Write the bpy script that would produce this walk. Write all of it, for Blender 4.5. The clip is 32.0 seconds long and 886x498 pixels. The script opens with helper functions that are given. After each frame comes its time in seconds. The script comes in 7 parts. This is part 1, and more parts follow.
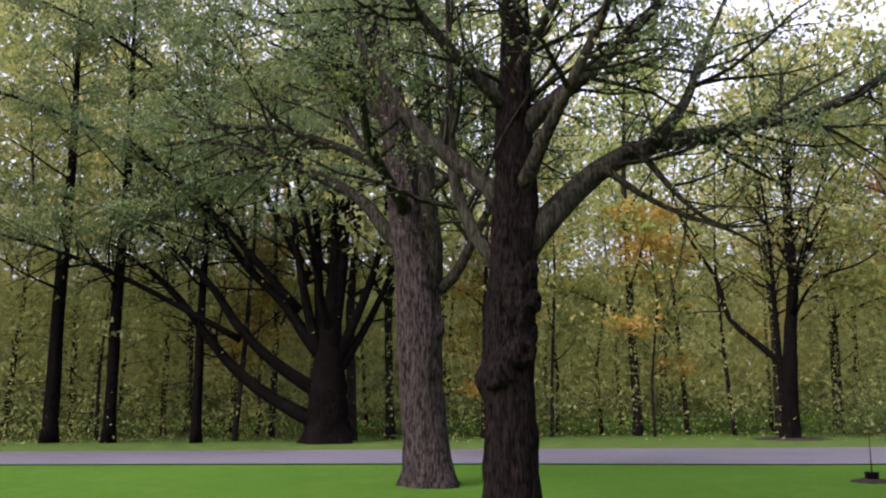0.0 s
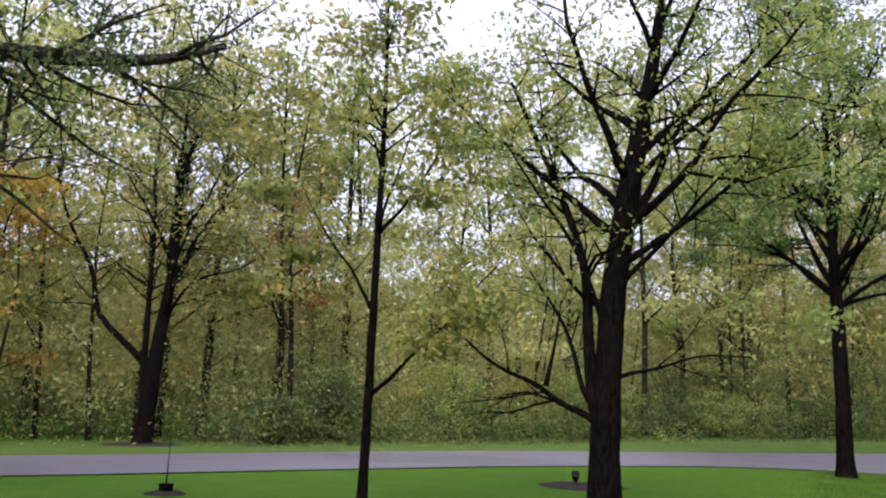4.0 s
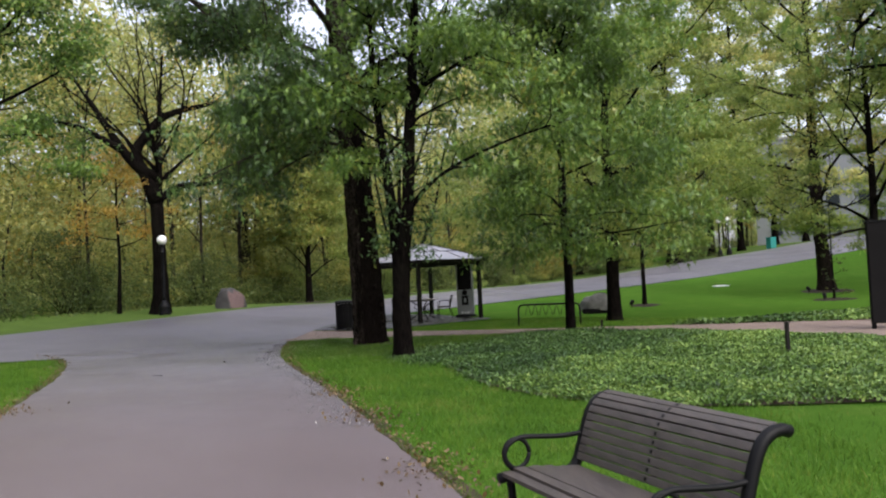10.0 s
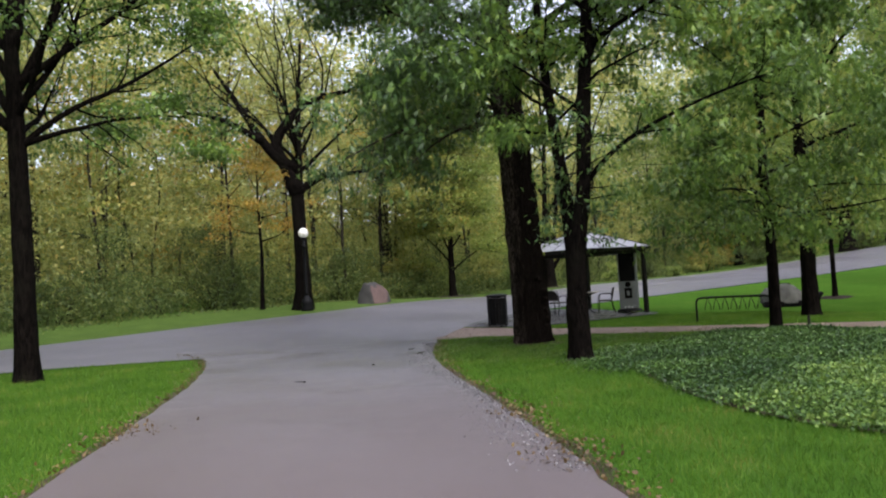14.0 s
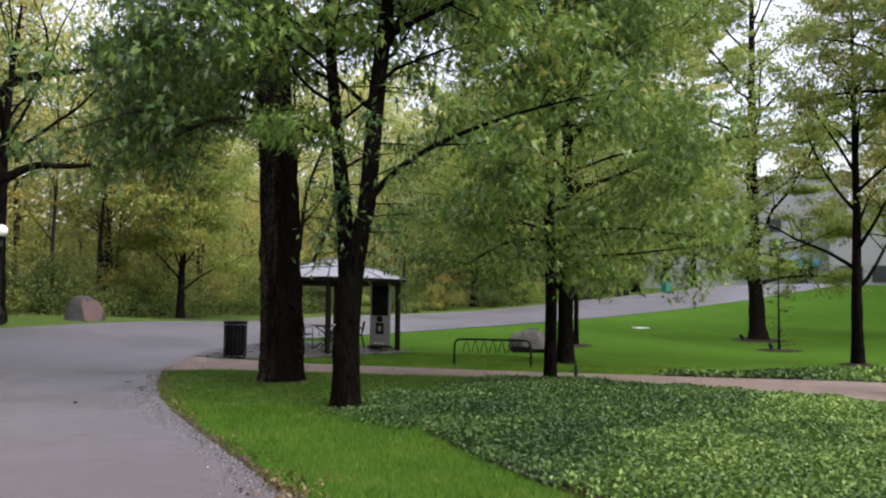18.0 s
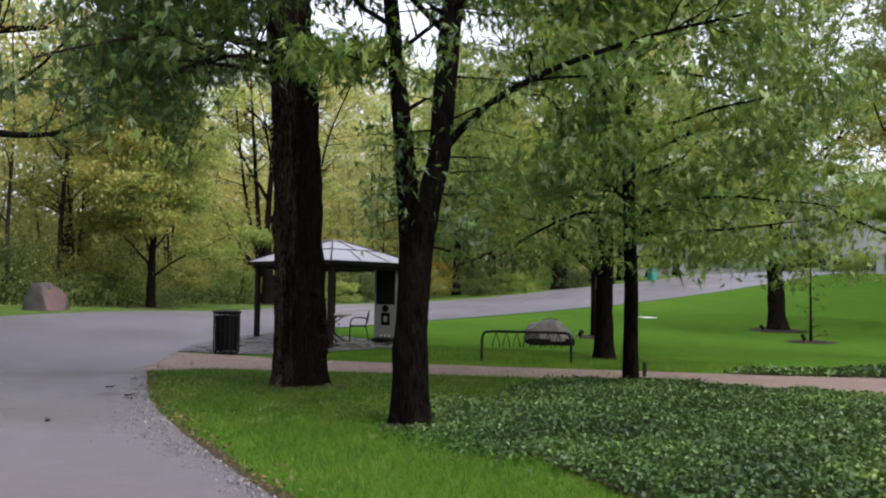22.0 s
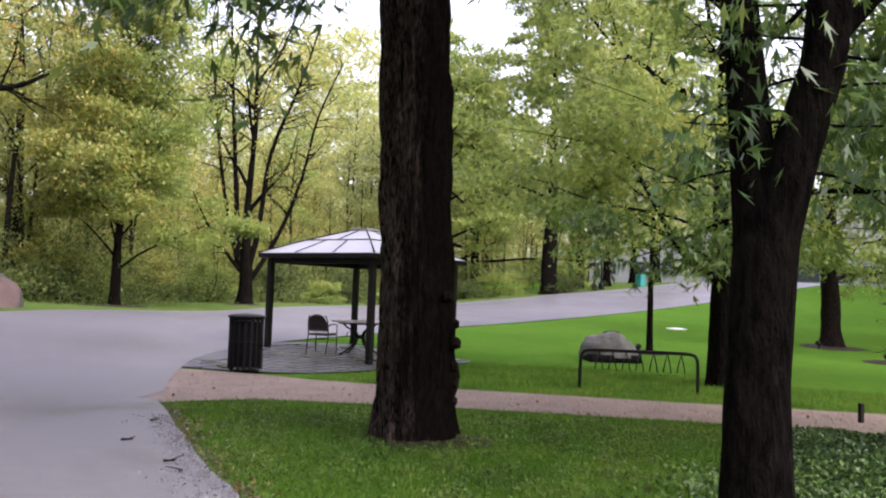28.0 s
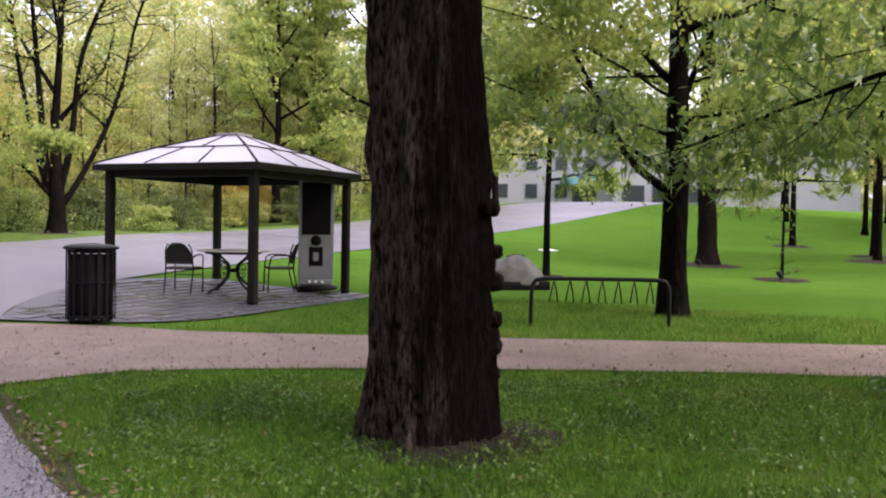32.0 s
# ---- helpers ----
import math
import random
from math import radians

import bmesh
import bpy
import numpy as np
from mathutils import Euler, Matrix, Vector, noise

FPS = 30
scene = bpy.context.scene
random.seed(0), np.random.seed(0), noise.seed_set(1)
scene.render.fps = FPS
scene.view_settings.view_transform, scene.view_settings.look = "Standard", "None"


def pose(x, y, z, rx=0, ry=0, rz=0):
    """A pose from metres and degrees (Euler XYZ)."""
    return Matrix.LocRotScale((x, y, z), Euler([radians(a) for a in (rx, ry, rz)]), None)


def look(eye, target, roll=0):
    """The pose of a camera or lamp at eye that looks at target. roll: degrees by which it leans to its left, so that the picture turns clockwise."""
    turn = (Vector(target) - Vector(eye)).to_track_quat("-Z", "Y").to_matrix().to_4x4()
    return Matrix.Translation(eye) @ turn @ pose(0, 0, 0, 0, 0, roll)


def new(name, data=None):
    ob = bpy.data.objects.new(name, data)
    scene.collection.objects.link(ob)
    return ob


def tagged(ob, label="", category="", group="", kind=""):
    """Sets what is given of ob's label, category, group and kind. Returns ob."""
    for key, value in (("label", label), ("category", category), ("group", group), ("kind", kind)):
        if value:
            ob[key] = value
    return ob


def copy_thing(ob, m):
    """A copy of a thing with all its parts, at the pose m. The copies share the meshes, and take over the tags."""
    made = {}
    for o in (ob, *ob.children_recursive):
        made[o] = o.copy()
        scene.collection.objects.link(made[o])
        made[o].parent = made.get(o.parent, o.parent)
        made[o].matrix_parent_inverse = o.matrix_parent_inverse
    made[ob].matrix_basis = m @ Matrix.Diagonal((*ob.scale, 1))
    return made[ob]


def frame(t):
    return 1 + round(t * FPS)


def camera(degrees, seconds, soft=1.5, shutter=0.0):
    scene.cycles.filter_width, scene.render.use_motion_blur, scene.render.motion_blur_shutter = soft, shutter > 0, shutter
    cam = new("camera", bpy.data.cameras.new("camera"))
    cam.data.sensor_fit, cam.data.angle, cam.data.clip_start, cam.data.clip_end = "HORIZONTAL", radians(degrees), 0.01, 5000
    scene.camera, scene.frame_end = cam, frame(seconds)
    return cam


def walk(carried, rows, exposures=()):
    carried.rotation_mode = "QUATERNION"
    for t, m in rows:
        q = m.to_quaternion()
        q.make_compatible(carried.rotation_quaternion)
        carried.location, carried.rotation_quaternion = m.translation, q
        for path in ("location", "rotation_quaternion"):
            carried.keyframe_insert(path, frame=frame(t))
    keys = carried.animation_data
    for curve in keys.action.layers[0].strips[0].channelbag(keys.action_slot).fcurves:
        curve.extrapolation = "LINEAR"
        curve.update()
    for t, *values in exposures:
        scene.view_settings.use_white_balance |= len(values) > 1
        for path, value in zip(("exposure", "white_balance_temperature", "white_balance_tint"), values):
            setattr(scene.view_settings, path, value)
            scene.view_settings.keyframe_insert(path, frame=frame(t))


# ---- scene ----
cam = camera(55.0, 32.0, soft=2.1)
PATH = [
    (0, (5.05, -13.515, 1.667), (3.081, -13.422, 2.005), -0.2),
    (0.5, (4.929, -13.296, 1.646), (2.972, -13.219, 2.051), -0.2),
    (1, (4.71, -13.023, 1.687), (2.758, -12.944, 2.116), -0.4),
    (1.5, (4.57, -12.692, 1.65), (2.613, -12.616, 2.055), -0.6),
    (2, (4.296, -12.369, 1.628), (2.332, -12.284, 1.994), -0.5),
    (2.5, (4.064, -11.943, 1.65), (2.121, -11.627, 2.005), -0.4),
    (3, (3.877, -11.553, 1.688), (2.013, -10.914, 2.035), 2.3),
    (3.5, (3.774, -11.311, 1.652), (2.088, -10.3, 2.019), 2.9),
    (5.5, (3.15, -9.82, 1.765), (2.126, -8.121, 2.025), -0.1),
    (6, (3.362, -9.662, 1.795), (2.648, -7.81, 2.034), 1.1),
    (6.5, (3.183, -9.168, 1.789), (2.756, -7.231, 2.048), 1.2),
    (7, (3.101, -8.571, 1.754), (2.881, -6.602, 2.021), 2.2),
    (7.5, (3.13, -8.016, 1.696), (3.029, -6.038, 1.971), 3.5),
    (8, (3.171, -7.441, 1.657), (3.232, -5.464, 1.957), 2.4),
    (8.5, (3.235, -7.124, 1.651), (3.326, -5.149, 1.954), 1.0),
    (9, (3.166, -6.708, 1.606), (3.27, -4.725, 1.844), -1.3),
    (9.5, (3.179, -6.174, 1.596), (3.302, -4.179, 1.669), -2.7),
    (10, (3.157, -5.906, 1.604), (3.276, -3.911, 1.675), -2.9),
    (10.5, (3.1, -5.509, 1.59), (3.234, -3.514, 1.645), -3.6),
    (11, (3.091, -5.195, 1.583), (3.204, -3.199, 1.624), -3.9),
    (11.5, (3.01, -4.86, 1.587), (2.859, -2.866, 1.634), -3.4),
    (12, (2.896, -4.504, 1.598), (2.697, -2.515, 1.663), -3.5),
    (12.5, (2.88, -4.126, 1.573), (2.653, -2.141, 1.651), -3.5),
    (13, (2.77, -3.833, 1.552), (2.529, -1.849, 1.631), -3.1),
    (13.5, (2.604, -3.535, 1.578), (2.376, -1.55, 1.656), -3.3),
    (15.5, (2.279, -2.406, 1.565), (2.177, -0.41, 1.628), -3.6),
    (16, (2.234, -2.139, 1.59), (2.138, -0.143, 1.666), -3.2),
    (16.5, (2.073, -1.814, 1.617), (2.088, 0.184, 1.706), -3.0),
    (17, (2.078, -1.293, 1.576), (2.279, 0.695, 1.659), -2.8),
    (17.5, (2.05, -0.946, 1.571), (2.279, 1.037, 1.689), 1.1),
    (18, (1.982, -0.617, 1.579), (2.406, 1.333, 1.707), 0.7),
    (18.5, (1.931, -0.229, 1.549), (2.435, 1.702, 1.679), 1.2),
    (19, (1.835, 0.197, 1.555), (2.385, 2.115, 1.697), 2.1),
    (19.5, (1.698, 0.546, 1.625), (2.359, 2.428, 1.78), -0.4),
    (20, (1.643, 0.931, 1.595), (2.32, 2.805, 1.764), -0.7),
    (20.5, (1.547, 1.222, 1.552), (2.224, 3.094, 1.737), -0.6),
    (21, (1.402, 1.693, 1.549), (2.084, 3.567, 1.699), -0.3),
    (21.5, (1.324, 2.164, 1.549), (1.912, 4.071, 1.677), 0.6),
    (22, (1.164, 2.637, 1.508), (1.677, 4.567, 1.612), 0.7),
    (22.5, (1.032, 3.002, 1.489), (1.381, 4.969, 1.572), 0.4),
    (23, (0.83, 3.232, 1.51), (0.96, 5.226, 1.592), 0.3),
    (23.5, (0.636, 3.585, 1.535), (0.769, 5.579, 1.613), -0.2),
    (24, (0.558, 4.023, 1.506), (0.755, 6.011, 1.589), -0.3),
    (24.5, (0.444, 4.505, 1.456), (0.725, 6.484, 1.528), 0.9),
    (25, (0.364, 5.101, 1.449), (0.847, 7.042, 1.493), 1.2),
    (25.5, (0.295, 5.524, 1.446), (0.811, 7.456, 1.484), 1.5),
    (27.5, (-0.179, 7.306, 1.503), (0.471, 9.196, 1.571), 2.5),
    (28, (-0.173, 7.704, 1.505), (0.463, 9.597, 1.616), 2.1),
    (28.5, (-0.241, 8.082, 1.491), (0.382, 9.979, 1.617), 2.3),
    (29, (-0.348, 8.579, 1.461), (0.265, 10.48, 1.566), 2.1),
    (29.5, (-0.35, 9.021, 1.455), (0.224, 10.934, 1.538), 2.3),
    (30, (-0.489, 9.434, 1.463), (0.065, 11.355, 1.497), 2.0),
    (30.5, (-0.524, 9.907, 1.436), (0.037, 11.825, 1.367), 1.5),
    (31, (-0.533, 10.38, 1.442), (0.059, 12.29, 1.407), 1.5),
    (31.5, (-0.487, 10.997, 1.386), (0.379, 12.8, 1.357), 1.3),
    (32, (-0.328, 11.512, 1.382), (0.698, 13.229, 1.328), 1.1),
]
walk(cam, [(t, look(eye, target, roll)) for t, eye, target, roll in PATH], [(0, 1.40, 6200, 25), (1, 1.10, 6300, 24), (2, 1.26, 6200, 24), (3, 1.36, 6100, 24), (6, 0.96, 6300, 18), (8, 0.93, 6450, 16), (9, 1.05, 6500, 15), (10.2, 1.32, 6450, 9), (14, 1.34, 6400, 8), (20, 1.44, 6600, 12), (22, 1.45, 6500, 12), (25, 1.74, 6400, 17), (28, 1.99, 6450, 19), (32, 2.15, 6600, 22)])

# ---- world, sun and exposure ----
world = bpy.data.worlds.new("overcast_sky")
scene.world = world
world.use_nodes = True
wn, wl = world.node_tree.nodes, world.node_tree.links
wn.clear()
sky = wn.new("ShaderNodeTexSky")
sky.sky_type, sky.sun_disc = "NISHITA", False
sky.sun_elevation, sky.sun_rotation = radians(40), radians(145)
sky.dust_density, sky.air_density = 4.0, 1.0
bg_sky, bg_cloud, bg_sum, bg_out = (wn.new(n) for n in ("ShaderNodeBackground", "ShaderNodeBackground", "ShaderNodeAddShader", "ShaderNodeOutputWorld"))
bg_sky.inputs["Strength"].default_value = 0.05
# an overcast sky is three times as bright overhead as at the horizon
sky_dir, sky_up, sky_fade = wn.new("ShaderNodeTexCoord"), wn.new("ShaderNodeSeparateXYZ"), wn.new("ShaderNodeValToRGB")
wl.new(sky_dir.outputs["Generated"], sky_up.inputs[0])
wl.new(sky_up.outputs["Z"], sky_fade.inputs["Fac"])
sky_fade.color_ramp.elements[0].color = (0.333 * 0.925, 0.333 * 0.915, 0.333 * 1.06, 1)
sky_fade.color_ramp.elements[1].color = (0.925, 0.915, 1.06, 1)
wl.new(sky_fade.outputs["Color"], bg_cloud.inputs["Color"])
bg_cloud.inputs["Strength"].default_value = 0.82
wl.new(sky.outputs[0], bg_sky.inputs["Color"])
wl.new(bg_sky.outputs[0], bg_sum.inputs[0])
wl.new(bg_cloud.outputs[0], bg_sum.inputs[1])
wl.new(bg_sum.outputs[0], bg_out.inputs["Surface"])
sun_data = bpy.data.lights.new("sun", "SUN")
sun_data.energy, sun_data.angle, sun_data.color = 1.5, radians(40), (1.0, 0.96, 0.9)
sun = new("sun", sun_data)
sun.matrix_world = pose(0, 0, 40, 50, 0, 35)


# ---- materials ----
def material(name):
    m = bpy.data.materials.new(name)
    m.use_nodes = True
    return m, m.node_tree.nodes, m.node_tree.links, m.node_tree.nodes["Principled BSDF"]


def ramp(n, l, fac, stops):
    r = n.new("ShaderNodeValToRGB")
    els = r.color_ramp.elements
    while len(els) < len(stops):
        els.new(0.5)
    for e, (p, c) in zip(els, stops):
        e.position, e.color = p, (*c, 1)
    l.new(fac, r.inputs["Fac"])
    return r.outputs["Color"]


def noise_tex(n, l, scale, detail=4, rough=0.6, vec=None, stretch=None):
    t = n.new("ShaderNodeTexNoise")
    t.inputs["Scale"].default_value, t.inputs["Detail"].default_value, t.inputs["Roughness"].default_value = scale, detail, rough
    if vec is None:
        vec = n.new("ShaderNodeNewGeometry").outputs["Position"]
    if stretch:
        mp = n.new("ShaderNodeMapping")
        mp.inputs["Scale"].default_value = stretch
        l.new(vec, mp.inputs["Vector"])
        vec = mp.outputs["Vector"]
    l.new(vec, t.inputs["Vector"])
    return t.outputs["Fac"]


def mix_col(n, l, fac, a, b, mode="MIX"):
    m = n.new("ShaderNodeMix")
    m.data_type, m.blend_type = "RGBA", mode
    for sock, v in ((m.inputs[0], fac), (m.inputs[6], a), (m.inputs[7], b)):
        if isinstance(v, (int, float)):
            sock.default_value = v
        elif isinstance(v, tuple):
            sock.default_value = (*v, 1)
        else:
            l.new(v, sock)
    return m.outputs[2]


def bump(n, l, bsdf, height, strength=0.5, dist=0.02):
    b = n.new("ShaderNodeBump")
    b.inputs["Strength"].default_value, b.inputs["Distance"].default_value = strength, dist
    l.new(height, b.inputs["Height"])
    l.new(b.outputs["Normal"], bsdf.inputs["Normal"])


def surface(name, dark, light, scale=3.0, fine=40.0, rough=0.8, metal=0.0, bump_s=0.4, bump_d=0.01, stretch=None, spec=0.5):
    """Two-scale mottled surface."""
    m, n, l, p = material(name)
    big = noise_tex(n, l, scale, 3, 0.6, stretch=stretch)
    small = noise_tex(n, l, fine, 4, 0.7, stretch=stretch)
    mid = tuple((a + b) / 2 for a, b in zip(dark, light))
    c1 = ramp(n, l, big, [(0.3, dark), (0.7, light)])
    c2 = ramp(n, l, small, [(0.3, tuple(v * 0.75 for v in mid)), (0.7, tuple(min(1, v * 1.2) for v in mid))])
    l.new(mix_col(n, l, 0.5, c1, c2), p.inputs["Base Color"])
    p.inputs["Roughness"].default_value, p.inputs["Metallic"].default_value = rough, metal
    p.inputs["Specular IOR Level"].default_value = spec
    bump(n, l, p, small, bump_s, bump_d)
    return m


def leaf_material(name, stops, trans=0.5, patch=0.6, gloss=0.36):
    """Leaves: each one takes its own tone, and whole clumps drift in hue."""
    m, n, l, p = material(name)
    geo = n.new("ShaderNodeNewGeometry")
    big = noise_tex(n, l, patch, 2, 0.5, geo.outputs["Position"])
    add = n.new("ShaderNodeMath")
    add.operation = "MULTIPLY_ADD"
    l.new(geo.outputs["Random Per Island"], add.inputs[0])
    add.inputs[1].default_value = 0.75
    sub = n.new("ShaderNodeMath")
    sub.operation = "MULTIPLY_ADD"
    l.new(big, sub.inputs[0])
    sub.inputs[1].default_value, sub.inputs[2].default_value = 1.3, -0.52
    l.new(sub.outputs[0], add.inputs[2])
    col = ramp(n, l, add.outputs[0], stops)
    l.new(col, p.inputs["Base Color"])
    p.inputs["Roughness"].default_value = 0.38
    p.inputs["Specular IOR Level"].default_value = gloss
    tr, mx = n.new("ShaderNodeBsdfTranslucent"), n.new("ShaderNodeMixShader")
    l.new(mix_col(n, l, 0.2, col, (0.24, 0.30, 0.06)), tr.inputs["Color"])
    mx.inputs[0].default_value = trans
    l.new(p.outputs[0], mx.inputs[1])
    l.new(tr.outputs[0], mx.inputs[2])
    l.new(mx.outputs[0], n["Material Output"].inputs["Surface"])
    return m


def bark_material(name, dark, light, moss=(0.05, 0.055, 0.03), scale=1.0, wet_or_shade=None):
    m, n, l, p = material(name)
    co = n.new("ShaderNodeTexCoord").outputs["Object"]
    ridge = noise_tex(n, l, 22 * scale, 5, 0.62, co, (1, 1, 0.27))
    blot = noise_tex(n, l, 1.3 * scale, 3, 0.6, co)
    fine = noise_tex(n, l, 60 * scale, 4, 0.7, co, (1, 1, 0.4))
    c = ramp(n, l, ridge, [(0.41, dark), (0.52, tuple((u + v) / 2 for u, v in zip(dark, light))), (0.66, light)])
    c = mix_col(n, l, ramp(n, l, blot, [(0.5, (0, 0, 0)), (0.72, (0.6, 0.6, 0.6))]), c, moss)
    # shade painted into the bark colour on the side facing the given direction
    if wet_or_shade:
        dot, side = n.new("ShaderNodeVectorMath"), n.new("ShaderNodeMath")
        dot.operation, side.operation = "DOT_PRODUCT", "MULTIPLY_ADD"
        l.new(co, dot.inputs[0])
        dot.inputs[1].default_value = wet_or_shade
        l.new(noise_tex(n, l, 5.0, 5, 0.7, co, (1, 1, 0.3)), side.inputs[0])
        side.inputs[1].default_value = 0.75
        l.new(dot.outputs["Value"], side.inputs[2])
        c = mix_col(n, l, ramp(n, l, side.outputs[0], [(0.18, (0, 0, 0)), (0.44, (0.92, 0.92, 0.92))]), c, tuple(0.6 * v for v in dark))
    l.new(c, p.inputs["Base Color"])
    p.inputs["Roughness"].default_value = 0.95
    p.inputs["Specular IOR Level"].default_value = 0.03
    hsum = n.new("ShaderNodeMath")
    hsum.operation = "MULTIPLY_ADD"
    l.new(fine, hsum.inputs[0])
    hsum.inputs[1].default_value = 0.25
    l.new(ridge, hsum.inputs[2])
    bump(n, l, p, hsum.outputs[0], 1.0, 0.09)
    return m


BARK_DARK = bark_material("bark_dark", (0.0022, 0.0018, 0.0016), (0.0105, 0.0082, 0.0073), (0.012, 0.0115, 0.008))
BARK_BIG = bark_material("bark_furrowed", (0.004, 0.003, 0.0027), (0.028, 0.021, 0.018), (0.012, 0.010, 0.008), 1.35)
# big maple: the side turned from the open road is painted in shade
BARK_SHADED = bark_material("bark_furrowed_shaded_side", (0.008, 0.0058, 0.005), (0.115, 0.091, 0.078), (0.04, 0.033, 0.027), 1.7, (0.86, -0.5, 0))
BARK_GREY = bark_material("bark_grey", (0.016, 0.012, 0.0115), (0.092, 0.074, 0.068), (0.030, 0.028, 0.022))
BARK_LICHEN = bark_material("bark_lichen", (0.018, 0.016, 0.012), (0.070, 0.064, 0.046), (0.060, 0.066, 0.042))
BARK_WOOD = bark_material("bark_woods", (0.009, 0.0075, 0.0065), (0.038, 0.032, 0.027), (0.03, 0.032, 0.02))
LEAF_DARK = leaf_material("leaf_maple_dark", [(0.0, (0.022, 0.048, 0.020)), (0.5, (0.066, 0.124, 0.036)), (0.85, (0.135, 0.215, 0.050)), (1.0, (0.20, 0.22, 0.05))], trans=0.32, gloss=0.36)
LEAF_OLD = leaf_material("leaf_old_maple", [(0.0, (0.040, 0.066, 0.034)), (0.5, (0.086, 0.128, 0.052)), (0.85, (0.150, 0.200, 0.07)), (1.0, (0.26, 0.225, 0.075))])
LEAF_MID = leaf_material("leaf_maple_green", [(0.0, (0.030, 0.062, 0.020)), (0.5, (0.098, 0.178, 0.038)), (0.92, (0.205, 0.30, 0.054)), (1.0, (0.25, 0.25, 0.05))], trans=0.4, gloss=0.35)
LEAF_LIGHT = leaf_material("leaf_light_green", [(0.0, (0.125, 0.18, 0.052)), (0.5, (0.24, 0.32, 0.08)), (1.0, (0.42, 0.42, 0.11))], trans=0.6)
LEAF_YELLOW = leaf_material("leaf_turning_yellow", [(0.0, (0.092, 0.128, 0.040)), (0.45, (0.205, 0.235, 0.060)), (0.8, (0.36, 0.33, 0.08)), (1.0, (0.45, 0.32, 0.08))])
LEAF_GOLD = leaf_material("leaf_gold", [(0.0, (0.22, 0.185, 0.05)), (0.5, (0.45, 0.30, 0.058)), (1.0, (0.52, 0.27, 0.058))])
LEAF_RED = leaf_material("leaf_red", [(0.0, (0.224, 0.112, 0.032)), (0.6, (0.420, 0.112, 0.032)), (1.0, (0.420, 0.192, 0.048))])
LEAF_WOODS = leaf_material("leaf_woods", [(0.0, (0.175, 0.205, 0.092)), (0.4, (0.35, 0.385, 0.145)), (0.75, (0.50, 0.49, 0.17)), (1.0, (0.60, 0.48, 0.16))], patch=0.25, trans=0.58)
# lit copy of the woods leaf: the glow is put into the colour
LEAF_WOODS_LIT = leaf_material("leaf_woods_lit", [(0.0, (0.24, 0.28, 0.11)), (0.45, (0.45, 0.48, 0.17)), (0.8, (0.58, 0.55, 0.19)), (1.0, (0.62, 0.50, 0.17))], trans=0.6, patch=0.3)
LEAF_UNDER = leaf_material("leaf_undergrowth", [(0.0, (0.045, 0.072, 0.028)), (0.5, (0.110, 0.155, 0.050)), (1.0, (0.25, 0.27, 0.08))], gloss=0.2)
LEAF_SHRUB = leaf_material("leaf_shrub", [(0.0, (0.026, 0.042, 0.017)), (0.5, (0.060, 0.090, 0.030)), (1.0, (0.16, 0.165, 0.048))], gloss=0.2)
LEAF_IVY_LIGHT = leaf_material("leaf_groundcover_light", [(0.0, (0.022, 0.050, 0.014)), (0.45, (0.088, 0.165, 0.036)), (0.8, (0.18, 0.28, 0.062)), (1.0, (0.26, 0.35, 0.09))], trans=0.2, patch=1.6, gloss=0.25)
LEAF_IVY = leaf_material("leaf_groundcover", [(0.0, (0.013, 0.033, 0.013)), (0.5, (0.044, 0.092, 0.024)), (1.0, (0.105, 0.18, 0.042))], trans=0.15, patch=0.8, gloss=0.25)
GRASS_BLADE = leaf_material("grass_blade", [(0.0, (0.028, 0.074, 0.010)), (0.5, (0.066, 0.147, 0.014)), (0.85, (0.108, 0.192, 0.022)), (1.0, (0.18, 0.17, 0.045))], trans=0.25, patch=0.9, gloss=0.12)
WEED_LEAF = leaf_material("weed_leaf", [(0.0, (0.028, 0.060, 0.012)), (0.5, (0.065, 0.122, 0.020)), (1.0, (0.115, 0.17, 0.034))], trans=0.2, patch=1.4, gloss=0.2)
DEAD_LEAF = leaf_material("dead_leaf", [(0.0, (0.06, 0.034, 0.018)), (0.5, (0.105, 0.066, 0.028)), (1.0, (0.17, 0.118, 0.045))], trans=0.1)


def grass_material():
    m, n, l, p = material("lawn")
    big = noise_tex(n, l, 0.35, 3, 0.55)
    mid = noise_tex(n, l, 3.0, 4, 0.65)
    fine = noise_tex(n, l, 55, 4, 0.75)
    c = ramp(n, l, big, [(0.3, (0.042, 0.112, 0.014)), (0.7, (0.068, 0.150, 0.017))])
    c = mix_col(n, l, 0.45, c, ramp(n, l, mid, [(0.3, (0.041, 0.099, 0.014)), (0.7, (0.082, 0.162, 0.021))]))
    c = mix_col(n, l, 0.45, c, ramp(n, l, fine, [(0.32, (0.027, 0.055, 0.013)), (0.6, (0.070, 0.150, 0.020)), (0.8, (0.140, 0.192, 0.040))]))
    c = mix_col(n, l, ramp(n, l, noise_tex(n, l, 0.9, 4, 0.7), [(0.52, (0, 0, 0)), (0.72, (0.4, 0.4, 0.4))]), c, (0.100, 0.145, 0.030))
    l.new(c, p.inputs["Base Color"])
    p.inputs["Roughness"].default_value = 0.9
    p.inputs["Specular IOR Level"].default_value = 0.0
    bump(n, l, p, fine, 0.8, 0.03)
    return m


